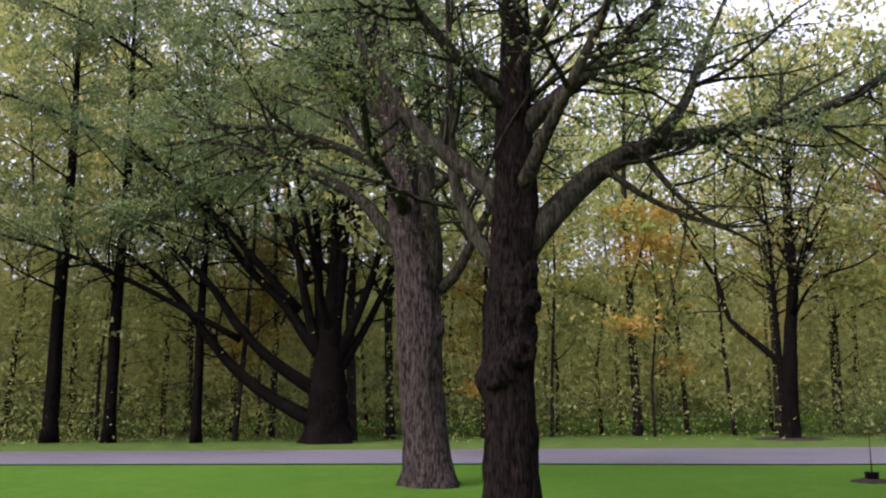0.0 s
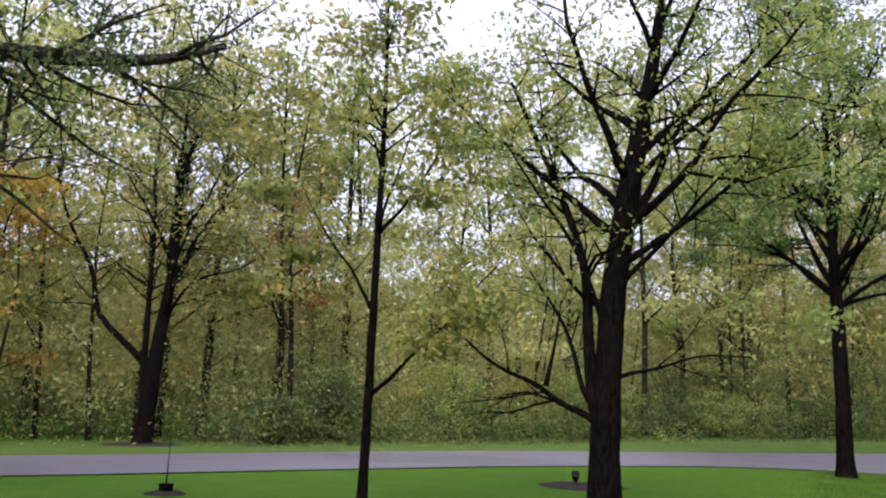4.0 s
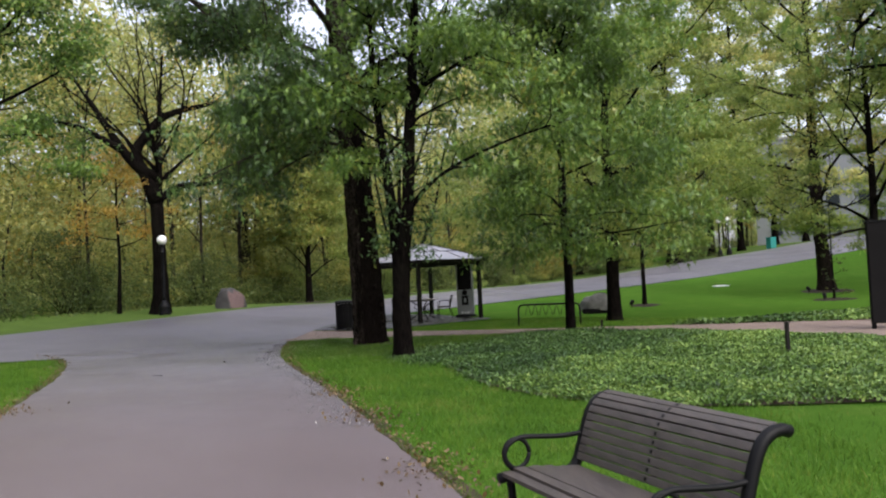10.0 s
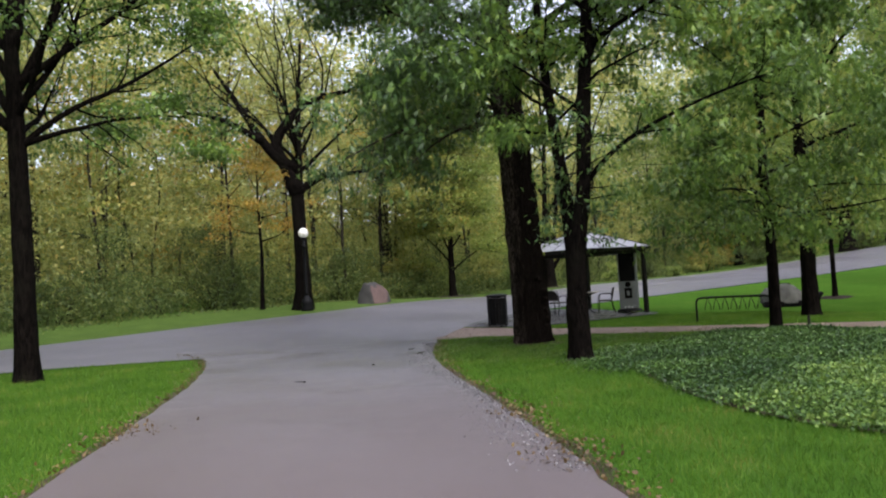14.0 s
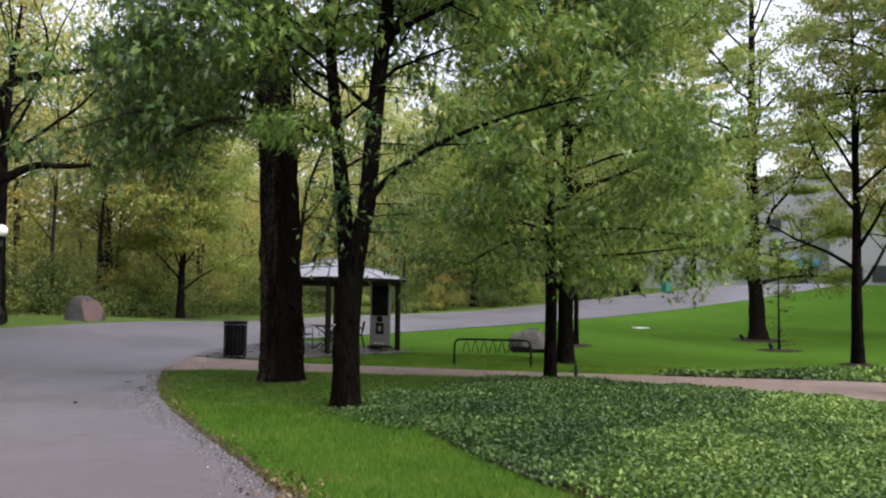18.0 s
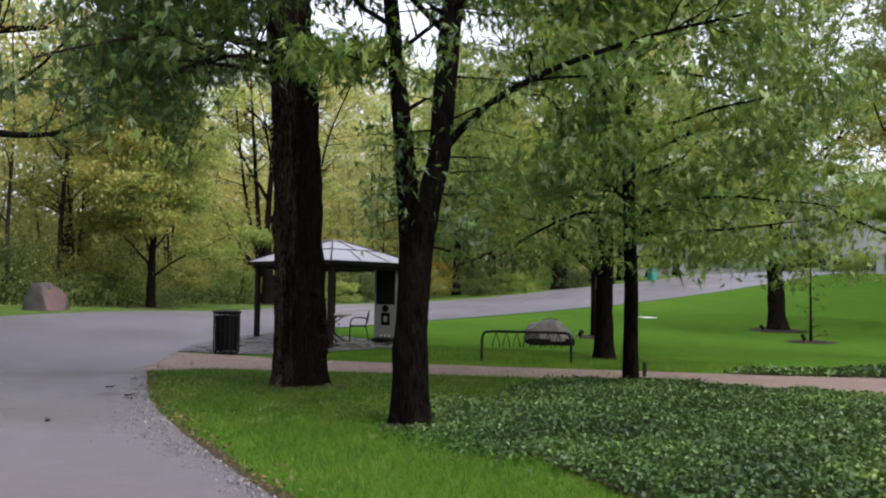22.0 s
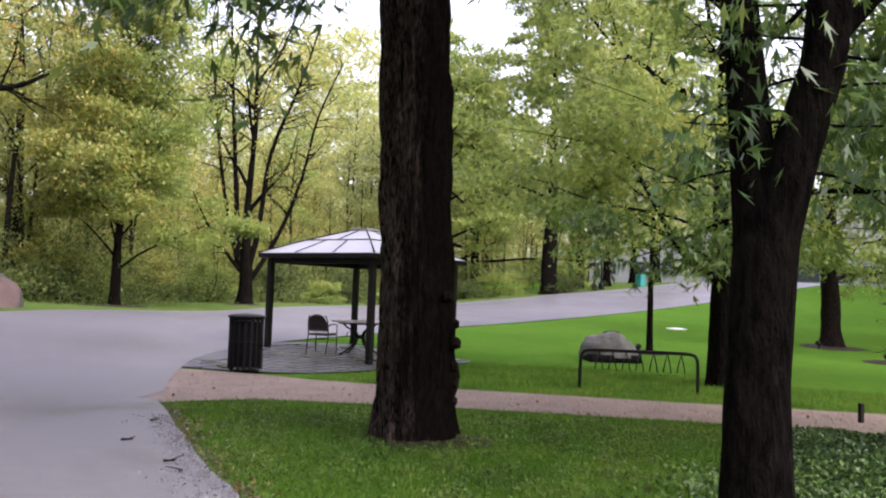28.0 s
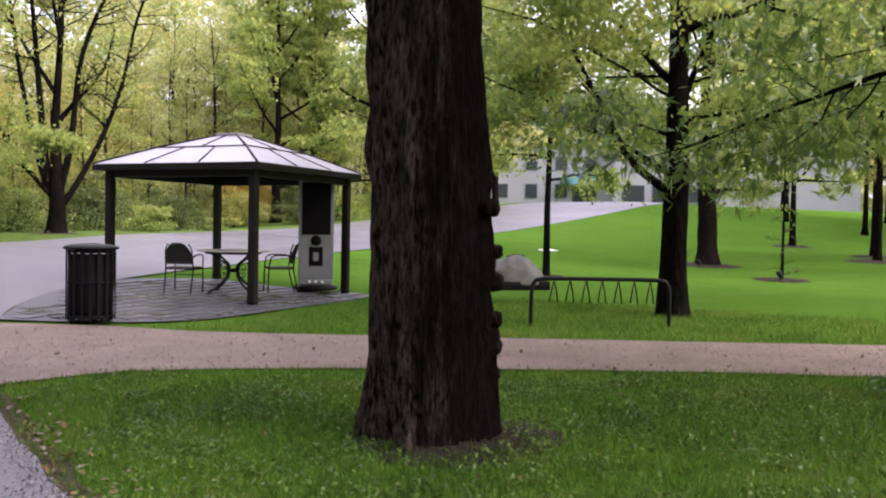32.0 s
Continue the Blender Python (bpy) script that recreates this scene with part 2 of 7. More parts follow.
def road_material(name, aged=False):
    """Damp asphalt: fine stone and faint worn bands; the aged stretch is browner, with glossy wet patches where it meets the road."""
    m, n, l, p = material(name)
    big = noise_tex(n, l, 0.16, 3, 0.5)
    mid = noise_tex(n, l, 1.1, 4, 0.6)
    fine = noise_tex(n, l, 150, 3, 0.8)
    c = ramp(n, l, big, [(0.3, (0.092, 0.088, 0.108)), (0.7, (0.116, 0.111, 0.134))])
    gloss = ramp(n, l, big, [(0.36, (0.38, 0.38, 0.38)), (0.62, (0.58, 0.58, 0.58))])
    if aged:
        sep, far = n.new("ShaderNodeSeparateXYZ"), n.new("ShaderNodeMath")
        l.new(n.new("ShaderNodeNewGeometry").outputs["Position"], sep.inputs[0])
        far.operation = "MULTIPLY_ADD"
        l.new(noise_tex(n, l, 0.3, 4, 0.6), far.inputs[0])
        far.inputs[1].default_value = 8.0
        l.new(sep.outputs["Y"], far.inputs[2])
        edge = n.new("ShaderNodeMapRange")
        l.new(far.outputs[0], edge.inputs["Value"])
        edge.inputs["From Min"].default_value, edge.inputs["From Max"].default_value = 6.0, 17.0
        old = ramp(n, l, big, [(0.3, (0.112, 0.080, 0.086)), (0.7, (0.136, 0.099, 0.104))])
        c = mix_col(n, l, edge.outputs[0], old, c)
        wet_or_shade = n.new("ShaderNodeMath")
        wet_or_shade.operation = "MULTIPLY"
        l.new(edge.outputs[0], wet_or_shade.inputs[0])
        l.new(ramp(n, l, noise_tex(n, l, 0.5, 4, 0.65), [(0.45, (0, 0, 0)), (0.6, (1, 1, 1))]), wet_or_shade.inputs[1])
        gloss = mix_col(n, l, wet_or_shade.outputs[0], gloss, (0.31, 0.31, 0.31))
    c = mix_col(n, l, 0.15, c, ramp(n, l, mid, [(0.35, (0.084, 0.074, 0.081)), (0.7, (0.129, 0.114, 0.120))]))
    c = mix_col(n, l, 0.28, c, ramp(n, l, fine, [(0.3, (0.047, 0.043, 0.046)), (0.7, (0.185, 0.170, 0.176))]))
    c = mix_col(n, l, ramp(n, l, noise_tex(n, l, 5, 3, 0.7), [(0.62, (0, 0, 0)), (0.8, (0.3, 0.3, 0.3))]), c, (0.129, 0.107, 0.090))
    l.new(c, p.inputs["Base Color"])
    l.new(gloss, p.inputs["Roughness"])
    p.inputs["Specular IOR Level"].default_value = 0.5
    bump(n, l, p, fine, 0.45, 0.005)
    return m


def paver_material():
    """Rain-wet concrete pavers, each with its own tone."""
    m, n, l, p = material("grey_paver")
    tone = n.new("ShaderNodeObjectInfo").outputs["Random"]
    c = ramp(n, l, tone, [(0.0, (0.034, 0.033, 0.040)), (0.6, (0.058, 0.056, 0.066)), (1.0, (0.10, 0.097, 0.11))])
    c = mix_col(n, l, 0.4, c, ramp(n, l, noise_tex(n, l, 60, 4, 0.7), [(0.3, (0.03, 0.03, 0.034)), (0.7, (0.11, 0.105, 0.115))]))
    l.new(c, p.inputs["Base Color"])
    l.new(ramp(n, l, noise_tex(n, l, 1.3, 4, 0.6), [(0.4, (0.22, 0.22, 0.22)), (0.62, (0.6, 0.6, 0.6))]), p.inputs["Roughness"])
    return m


PAVER = paver_material()
LAWN, ROAD, PATH_ASPHALT = grass_material(), road_material("damp_asphalt"), road_material("aged_asphalt", True)
GRIT = surface("wet_grit", (0.06, 0.056, 0.062), (0.30, 0.29, 0.31), 60, 150, 0.25, bump_s=0.3, spec=0.6)
PEBBLE = surface("gravel_stone", (0.14, 0.108, 0.094), (0.30, 0.24, 0.215), 30, 120, 0.9, bump_s=0.3)
GRAVEL = surface("pinkish_gravel", (0.14, 0.106, 0.090), (0.25, 0.193, 0.168), 1.6, 70, 0.95, bump_s=0.9, bump_d=0.02, spec=0.2)
SOIL = surface("wet_soil", (0.035, 0.025, 0.018), (0.09, 0.065, 0.045), 3, 60, 0.95, bump_s=0.9, bump_d=0.03, spec=0.2)
MULCH = surface("dark_mulch", (0.015, 0.011, 0.009), (0.05, 0.035, 0.028), 6, 90, 0.95, bump_s=1.0, bump_d=0.04, spec=0.2)
PAVER_BED = surface("paver_bed", (0.040, 0.039, 0.045), (0.075, 0.073, 0.082), 3, 60, 0.6, bump_s=0.3)
METAL_BLACK = surface("black_powder_coat", (0.003, 0.003, 0.0036), (0.006, 0.006, 0.0072), 4, 80, 0.5, bump_s=0.05, spec=0.12)
METAL_DARK = surface("dark_brown_metal", (0.007, 0.006, 0.006), (0.014, 0.012, 0.012), 3, 60, 0.5, bump_s=0.05, spec=0.12)
ROOF_PANEL = surface("grey_roof_panel", (0.20, 0.195, 0.215), (0.28, 0.275, 0.30), 1.5, 40, 0.35, bump_s=0.05)
WOOD_SLAT = surface("weathered_dark_slat", (0.018, 0.0145, 0.0135), (0.085, 0.068, 0.060), 5, 40, 0.5, bump_s=0.5, stretch=(5, 0.5, 5))
WICKER = surface("dark_wicker", (0.015, 0.012, 0.011), (0.04, 0.033, 0.03), 8, 120, 0.7, bump_s=0.6)
TABLE_STONE = surface("pale_table_top", (0.30, 0.26, 0.25), (0.46, 0.42, 0.40), 6, 50, 0.4, bump_s=0.1)
ROCK_PINK = surface("pink_granite", (0.055, 0.036, 0.035), (0.17, 0.105, 0.10), 2.2, 30, 0.85, bump_s=0.9, bump_d=0.05)
ROCK_ROAD = surface("dark_granite", (0.017, 0.016, 0.0165), (0.075, 0.071, 0.070), 2.8, 35, 0.9, bump_s=0.9, bump_d=0.05)
ROCK_GREY = surface("grey_granite", (0.035, 0.034, 0.032), (0.22, 0.21, 0.195), 2.8, 35, 0.9, bump_s=0.9, bump_d=0.05)
PANEL_GREY = surface("grey_painted_panel", (0.13, 0.14, 0.145), (0.20, 0.215, 0.22), 2, 50, 0.4, bump_s=0.05)
PANEL_BLACK = surface("black_panel", (0.004, 0.0036, 0.004), (0.008, 0.0075, 0.008), 2, 40, 0.7, bump_s=0.05, spec=0.06)
WHITE_WALL = surface("pale_cladding", (0.20, 0.203, 0.22), (0.27, 0.275, 0.295), 0.4, 12, 0.7, bump_s=0.1)
GREY_WALL = surface("grey_wall", (0.24, 0.235, 0.24), (0.34, 0.33, 0.33), 0.4, 12, 0.8, bump_s=0.1)
BLUE_SIGN = surface("blue_awning", (0.02, 0.20, 0.42), (0.04, 0.28, 0.55), 1, 20, 0.5, bump_s=0.05)
TEAL = surface("teal_plastic", (0.01, 0.16, 0.15), (0.02, 0.24, 0.22), 2, 30, 0.5, bump_s=0.05)
WHITE_PAINT = surface("white_paint", (0.6, 0.6, 0.6), (0.75, 0.75, 0.74), 3, 40, 0.5, bump_s=0.05)


def glass_material(name, color, rough=0.08):
    m, n, l, p = material(name)
    p.inputs["Base Color"].default_value = (*color, 1)
    p.inputs["Roughness"].default_value = rough
    p.inputs["Specular IOR Level"].default_value = 0.8
    return m


GLASS_DARK = glass_material("dark_window_glass", (0.03, 0.035, 0.045))
GLOBE_WHITE = glass_material("opal_globe", (0.82, 0.80, 0.78), 0.25)


# ---- mesh helpers ----
def raw_mesh(name, verts, loops, sizes, mat, smooth=False):
    """A mesh from arrays: vertices (n,3), corner indices, corners per face."""
    me = bpy.data.meshes.new(name)
    verts, loops, sizes = np.asarray(verts, np.float32), np.asarray(loops, np.int32), np.asarray(sizes, np.int32)
    me.vertices.add(len(verts))
    me.vertices.foreach_set("co", verts.ravel())
    me.loops.add(len(loops))
    me.loops.foreach_set("vertex_index", loops)
    me.polygons.add(len(sizes))
    me.polygons.foreach_set("loop_start", np.concatenate(([0], np.cumsum(sizes)[:-1])).astype(np.int32))
    me.polygons.foreach_set("loop_total", sizes)
    if smooth:
        me.polygons.foreach_set("use_smooth", np.ones(len(sizes), bool))
    me.update(calc_edges=True)
    me.validate()
    me.materials.append(mat)
    return me


def child(name, me, parent, label="", at=None):
    ob = new(name, me)
    ob.parent = parent
    if at is not None:
        ob.matrix_basis = at
    if label:
        tagged(ob, label)
    return ob


def part(name, bm, mat, parent, label="", at=None, smooth=False):
    me = bpy.data.meshes.new(name)
    bm.normal_update()
    bm.to_mesh(me)
    bm.free()
    me.materials.append(mat)
    if smooth:
        me.polygons.foreach_set("use_smooth", [True] * len(me.polygons))
    return child(name, me, parent, label, at)


def thing(name, m, label, category, group="", kind=""):
    ob = new(name)
    ob.empty_display_size = 0.2
    ob.matrix_basis = m
    return tagged(ob, label, category, group, kind)


def box(bm, cx, cy, cz, sx, sy, sz, bevel=0.0, m=None):
    vs = bmesh.ops.create_cube(bm, size=1, matrix=(m or Matrix()) @ Matrix.LocRotScale((cx, cy, cz), None, (sx, sy, sz)))["verts"]
    if bevel:
        es = list({e for v in vs for e in v.link_edges})
        bmesh.ops.bevel(bm, geom=es, offset=bevel, segments=2, affect="EDGES", profile=0.7)
    return bm


def boxed(*a, **k):
    return box(bmesh.new(), *a, **k)


def tube_arrays(pts, radii, sides=8, cap=True):
    """Vertices and quads of a tube along a polyline."""
    pts, radii = np.asarray(pts, float), np.asarray(radii, float)
    tan = np.gradient(pts, axis=0)
    tan /= np.linalg.norm(tan, axis=1)[:, None] + 1e-9
    ref = np.array([1.0, 0, 0]) if abs(tan[0][0]) < 0.8 else np.array([0, 1.0, 0])
    verts = []
    a = np.linspace(0, 2 * np.pi, sides, endpoint=False)
    for p, t, r in zip(pts, tan, radii):
        u = ref - t * ref.dot(t)
        u /= np.linalg.norm(u) + 1e-9
        w = np.cross(t, u)
        ref = u
        verts.append(p + r * (np.cos(a)[:, None] * u + np.sin(a)[:, None] * w))
    verts = np.concatenate(verts)
    n = len(pts)
    i = np.arange(n - 1)[:, None] * sides + np.arange(sides)[None]
    j = np.arange(n - 1)[:, None] * sides + (np.arange(sides)[None] + 1) % sides
    quads = np.stack([i, j, j + sides, i + sides], -1).reshape(-1, 4)
    loops, sizes = quads.ravel(), np.full(len(quads), 4)
    if cap:
        loops = np.concatenate([loops, np.arange(sides)[::-1], (n - 1) * sides + np.arange(sides)])
        sizes = np.concatenate([sizes, [sides, sides]])
    return verts, loops, sizes


def tubes_mesh(name, lines, mat, sides=6, cap=True):
    V, L, S, off = [], [], [], 0
    for pts, radii in lines:
        v, lo, s = tube_arrays(pts, radii, sides, cap)
        V.append(v), L.append(lo + off), S.append(s)
        off += len(v)
    return raw_mesh(name, np.concatenate(V), np.concatenate(L), np.concatenate(S), mat, True)


def tube(name, pts, r, mat, parent, label="", sides=10, at=None):
    radii = [r] * len(pts) if isinstance(r, (int, float)) else r
    return child(name, tubes_mesh(name, [(pts, radii)], mat, sides), parent, label, at)


def lathe(name, profile, mat, parent, label="", sides=24, at=None):
    """A turned shape from (radius, height) pairs."""
    a = np.linspace(0, 2 * np.pi, sides, endpoint=False)
    V = np.concatenate([np.stack([r * np.cos(a), r * np.sin(a), np.full(sides, z)], 1) for r, z in profile])
    n = len(profile)
    i = np.arange(n - 1)[:, None] * sides + np.arange(sides)[None]
    j = np.arange(n - 1)[:, None] * sides + (np.arange(sides)[None] + 1) % sides
    q = np.stack([i, j, j + sides, i + sides], -1).reshape(-1, 4)
    loops = np.concatenate([q.ravel(), np.arange(sides)[::-1], (n - 1) * sides + np.arange(sides)])
    return child(name, raw_mesh(name, V, loops, [4] * len(q) + [sides, sides], mat, True), parent, label, at)


DIAMOND = np.array([(0, 0), (0.3, 0.45), (0, 1.0), (-0.3, 0.45)])
SPEAR = np.array([(-0.3, 0.1), (0.3, 0.0), (0.05, 1.0)])
OVAL = np.array([(0, 0), (0.28, 0.3), (0.26, 0.68), (0, 1.0), (-0.26, 0.68), (-0.28, 0.3)])


STAR = np.array([(0, 0), (0.34, 0.84), (0.10, 0.52), (0, 1.3), (-0.10, 0.52), (-0.34, 0.84)])


def leaves_mesh(name, pos, size, mat, rng, shape=DIAMOND, droop=0.5, lift=0.6, fold=0.18):
    """One mesh of many single leaves at the given places."""
    n, k = len(pos), len(shape)
    axis = rng.normal(size=(n, 3))
    axis[:, 2] -= droop
    axis /= np.linalg.norm(axis, axis=1)[:, None]
    nor = rng.normal(size=(n, 3))
    nor[:, 2] += lift
    nor -= axis * (nor * axis).sum(1)[:, None]
    nor /= np.linalg.norm(nor, axis=1)[:, None] + 1e-9
    side = np.cross(axis, nor)
    s = np.asarray(size).reshape(-1, 1, 1) * np.ones((n, 1, 1))
    x, y = shape[:, 0][None, :, None], shape[:, 1][None, :, None]
    V = pos[:, None, :] + s * (x * side[:, None] + y * axis[:, None] + fold * np.abs(x) * nor[:, None] * 1.5)
    return raw_mesh(name, V.reshape(-1, 3), np.arange(n * k), np.full(n, k), mat)


# ---- terrain ----
RISE = [(3, -30, 0), (3, -14, 0), (3, -5, 0), (2, 5, 0), (1.5, 12, 0), (0, 18.6, 0), (-5, 16.7, 0.02), (1.5, 23.4, 0), (6.5, 25.8, 0.03), (9, 20.5, -0.05), (7.4, 14.7, 0.08), (10.3, 21.7, -0.06), (11.3, 27.8, -0.06), (13.6, 29.4, 0.06), (20.3, 38, 0.5), (21, 27.8, -0.03), (23.2, 32.6, 0.16), (31.4, 31.4, 0.3), (37.7, 40, 0.65), (-6.4, 30.2, 0.7), (-4.1, 33, 0.83), (-1.6, 42, 0.66), (3.8, 47.3, 0.78), (-7.3, 12.4, 0.1), (-4.7, -1, 0.15)]
RISE += [(-8.4, 2.6, 0.13), (-15, -5, 0.05), (-20, -10, 0.06), (-27, 1, 0.08), (-25, -16, 0.06), (-16, 15, 0.2), (-20, 25, 0.6), (-30, -30, 0.05), (12, 49, 0.85), (15.8, 63.6, 1.05), (25.9, 61.8, 1.95), (36, 66, 2.8), (47, 62, 3.5), (58, 55, 3), (41, 52, 2), (25, 20, 0.1), (14, 5, 0.1), (14, -14, 0.1), (45, 10, 0.5), (55, 75, 3.8), (-35, 40, 1), (15, 80, 1.8), (-20, 70, 1.2)]
KNOTS = np.array(RISE, float)


def spline_kernel(r2):
    return r2 * np.log(r2 + 1e-9) * 0.5


def fit_terrain():
    n = len(KNOTS)
    d2 = ((KNOTS[:, None, :2] - KNOTS[None, :, :2]) ** 2).sum(-1)
    A = np.zeros((n + 3, n + 3))
    A[:n, :n] = spline_kernel(d2) + 2.0 * np.eye(n)
    A[:n, n], A[n, :n] = 1, 1
    A[:n, n + 1:], A[n + 1:, :n] = KNOTS[:, :2], KNOTS[:, :2].T
    return np.linalg.solve(A, np.r_[KNOTS[:, 2], 0, 0, 0])


WEIGHTS = fit_terrain()


def ground_z(x, y):
    x, y = np.clip(np.asarray(x, float), -45, 60), np.clip(np.asarray(y, float), -45, 85)
    r2 = (x[..., None] - KNOTS[:, 0]) ** 2 + (y[..., None] - KNOTS[:, 1]) ** 2
    return spline_kernel(r2) @ WEIGHTS[:-3] + WEIGHTS[-3] + WEIGHTS[-2] * x + WEIGHTS[-1] * y


def on_ground(x, y, up=0.0):
    return (x, y, float(ground_z(x, y)) + up)


def smooth_line(line, n):
    """A rounded polyline of n points, evenly spread."""
    line = np.asarray(line, float)
    for _ in range(2):
        a, b = line[:-1], line[1:]
        line = np.concatenate([line[:1], np.stack([a * 0.75 + b * 0.25, a * 0.25 + b * 0.75], 1).reshape(-1, 2), line[-1:]])
    seg = np.r_[0, np.cumsum(np.linalg.norm(np.diff(line, axis=0), axis=1))]
    s = np.linspace(0, seg[-1], n)
    return np.stack([np.interp(s, seg, line[:, k]) for k in range(2)], 1)


def inside(px, py, poly):
    poly = np.asarray(poly, float)
    c = np.zeros(np.shape(px), bool)
    for (x0, y0), (x1, y1) in zip(poly, np.roll(poly, -1, axis=0)):
        hit = ((y0 > py) != (y1 > py)) & (px < (x1 - x0) * (py - y0) / (y1 - y0 + 1e-12) + x0)
        c ^= hit
    return c


def strip(name, left, right, mat, up, label, n=120, across=10, ragged=0.0):
    """A paved band between two edges, laid on the terrain."""
    a, b = smooth_line(left, n), smooth_line(right, n)
    if ragged:
        r = np.random.default_rng(3)
        a += r.normal(0, ragged, a.shape)
        b += r.normal(0, ragged, b.shape)
    w = np.linspace(0, 1, across + 1)[None, :, None]
    g = a[:, None] * (1 - w) + b[:, None] * w
    V = np.concatenate([g, (ground_z(g[..., 0], g[..., 1]) + up)[..., None]], -1).reshape(-1, 3)
    i = np.arange(n - 1)[:, None] * (across + 1) + np.arange(across)[None]
    q = np.stack([i, i + 1, i + across + 2, i + across + 1], -1).reshape(-1, 4)
    me = raw_mesh(name, V, q.ravel(), np.full(len(q), 4), mat, True)
    if me.polygons[0].normal.z < 0:
        me.flip_normals()
    return tagged(new(name, me), label, kind="structure"), np.concatenate([a, b[::-1]])


# ---- ground ----
def lay_ground():
    xs = np.unique(np.r_[np.linspace(-2500, -60, 14), np.arange(-60, 70.1, 1.0), np.linspace(70, 2500, 14)])
    ys = np.unique(np.r_[np.linspace(-2500, -50, 14), np.arange(-50, 90.1, 1.0), np.linspace(90, 2500, 14)])
    gx, gy = np.meshgrid(xs, ys)
    V = np.stack([gx, gy, ground_z(gx, gy)], -1).reshape(-1, 3)
    w = len(xs)
    i = np.arange(len(ys) - 1)[:, None] * w + np.arange(w - 1)[None]
    q = np.stack([i, i + 1, i + w + 1, i + w], -1).reshape(-1, 4)
    tagged(new("ground", raw_mesh("ground", V, q.ravel(), np.full(len(q), 4), LAWN, True)), "short bright green lawn on gently rising ground", kind="structure")


lay_ground()
NEAR_EDGE = [(-18, -60), (-16.9, -30), (-16.2, -20), (-15.3, -10), (-14, -0.2), (-12.9, 7.5), (-10.2, 14.2), (-5, 16.9), (-0.1, 18.8), (0.2, 23.2), (0.9, 26), (3.1, 29), (5.6, 31.7), (7.7, 34.2), (12, 37.9), (17, 41.8), (23.5, 47.4), (33.3, 53.5), (45.5, 58.9), (61, 66)]
FAR_EDGE = [(-23, -60), (-21.4, -30), (-20.9, -20), (-20.6, -9), (-20.3, 4), (-18, 13), (-13, 20.5), (-9.7, 25.2), (-6.2, 28.6), (-2.6, 32.2), (1.3, 39.3), (4.5, 45), (9, 50), (14, 55.5), (20, 59), (27, 61), (35, 65), (44, 71), (53, 79)]
PATH_LEFT = [(10, -60), (5.2, -26), (2.4, -14), (1.0, -7.5), (-0.75, 0.1), (-1.42, 2.7), (-1.84, 4.5), (-2.55, 7.5), (-3.7, 12.2), (-5.3, 16.6), (-7, 18.4)]
PATH_RIGHT = [(14, -60), (9.3, -26), (6.4, -14), (5.1, -7.5), (3.6, 0.1), (3.05, 2.6), (2.5, 5.3), (1.95, 7.5), (1.05, 11.0), (0.35, 14.5), (0.12, 17.2), (-0.05, 19.6)]
_, ROAD_POLY = strip("road", NEAR_EDGE, FAR_EDGE, ROAD, 0.030, "damp grey asphalt park road, slightly purple", 260, 12)
_, PATH_POLY = strip("path", PATH_LEFT, PATH_RIGHT, PATH_ASPHALT, 0.036, "damp grey asphalt footpath with worn edges", 200, 10, 0.012)
VERGE = surface("rough_verge", (0.042, 0.078, 0.016), (0.098, 0.150, 0.032), 1.2, 45, 0.95, bump_s=0.9, bump_d=0.03, spec=0.05)
FAR = np.asarray(FAR_EDGE, float)
FAR_OUT = np.gradient(FAR, axis=0) @ np.array([[0, 1.0], [-1.0, 0]])
FAR_OUT /= np.linalg.norm(FAR_OUT, axis=1)[:, None]
strip("verge", FAR - FAR_OUT * 0.15, FAR + FAR_OUT * 7.5, VERGE, 0.014, "rough olive grass verge littered with leaves before the woods", 260, 14, 0.03)
_, GRAVEL_POLY = strip("gravel_path", [(-0.45, 19.1), (1.2, 19.75), (3.2, 18.95), (4.7, 18.05), (6.2, 17.0), (7.3, 16.1), (8.5, 14.9), (9.6, 13.7), (10.7, 12.7), (11.6, 11.4), (13, 8.8), (17, 3), (26, -8)],
                       [(-0.45, 23.7), (1.7, 23.1), (2.6, 22.2), (4.4, 21.2), (6.2, 20.1), (8.4, 18.5), (10.2, 17.2), (11.3, 16.3), (12.7, 15.6), (14.5, 14.6), (17, 12.6), (21, 8), (29, -4)], GRAVEL, 0.022, "compacted pinkish gravel footpath", 90, 8, 0.02)


# ---- trees ----
def wander(rng, start, direction, length, n, bend=0.12, rise=0.0):
    """A crooked line: n steps from start, turning a little at each."""
    d = np.asarray(direction, float)
    d = d / np.linalg.norm(d)
    pts, step = [np.asarray(start, float)], length / n
    for _ in range(n):
        d = d + rng.normal(0, bend, 3) + np.array([0, 0, rise])
        d /= np.linalg.norm(d)
        pts.append(pts[-1] + d * step)
    return np.array(pts)


def heading(az, el):
    a, e = radians(az), radians(el)
    return np.array([math.cos(e) * math.cos(a), math.cos(e) * math.sin(a), math.sin(e)])


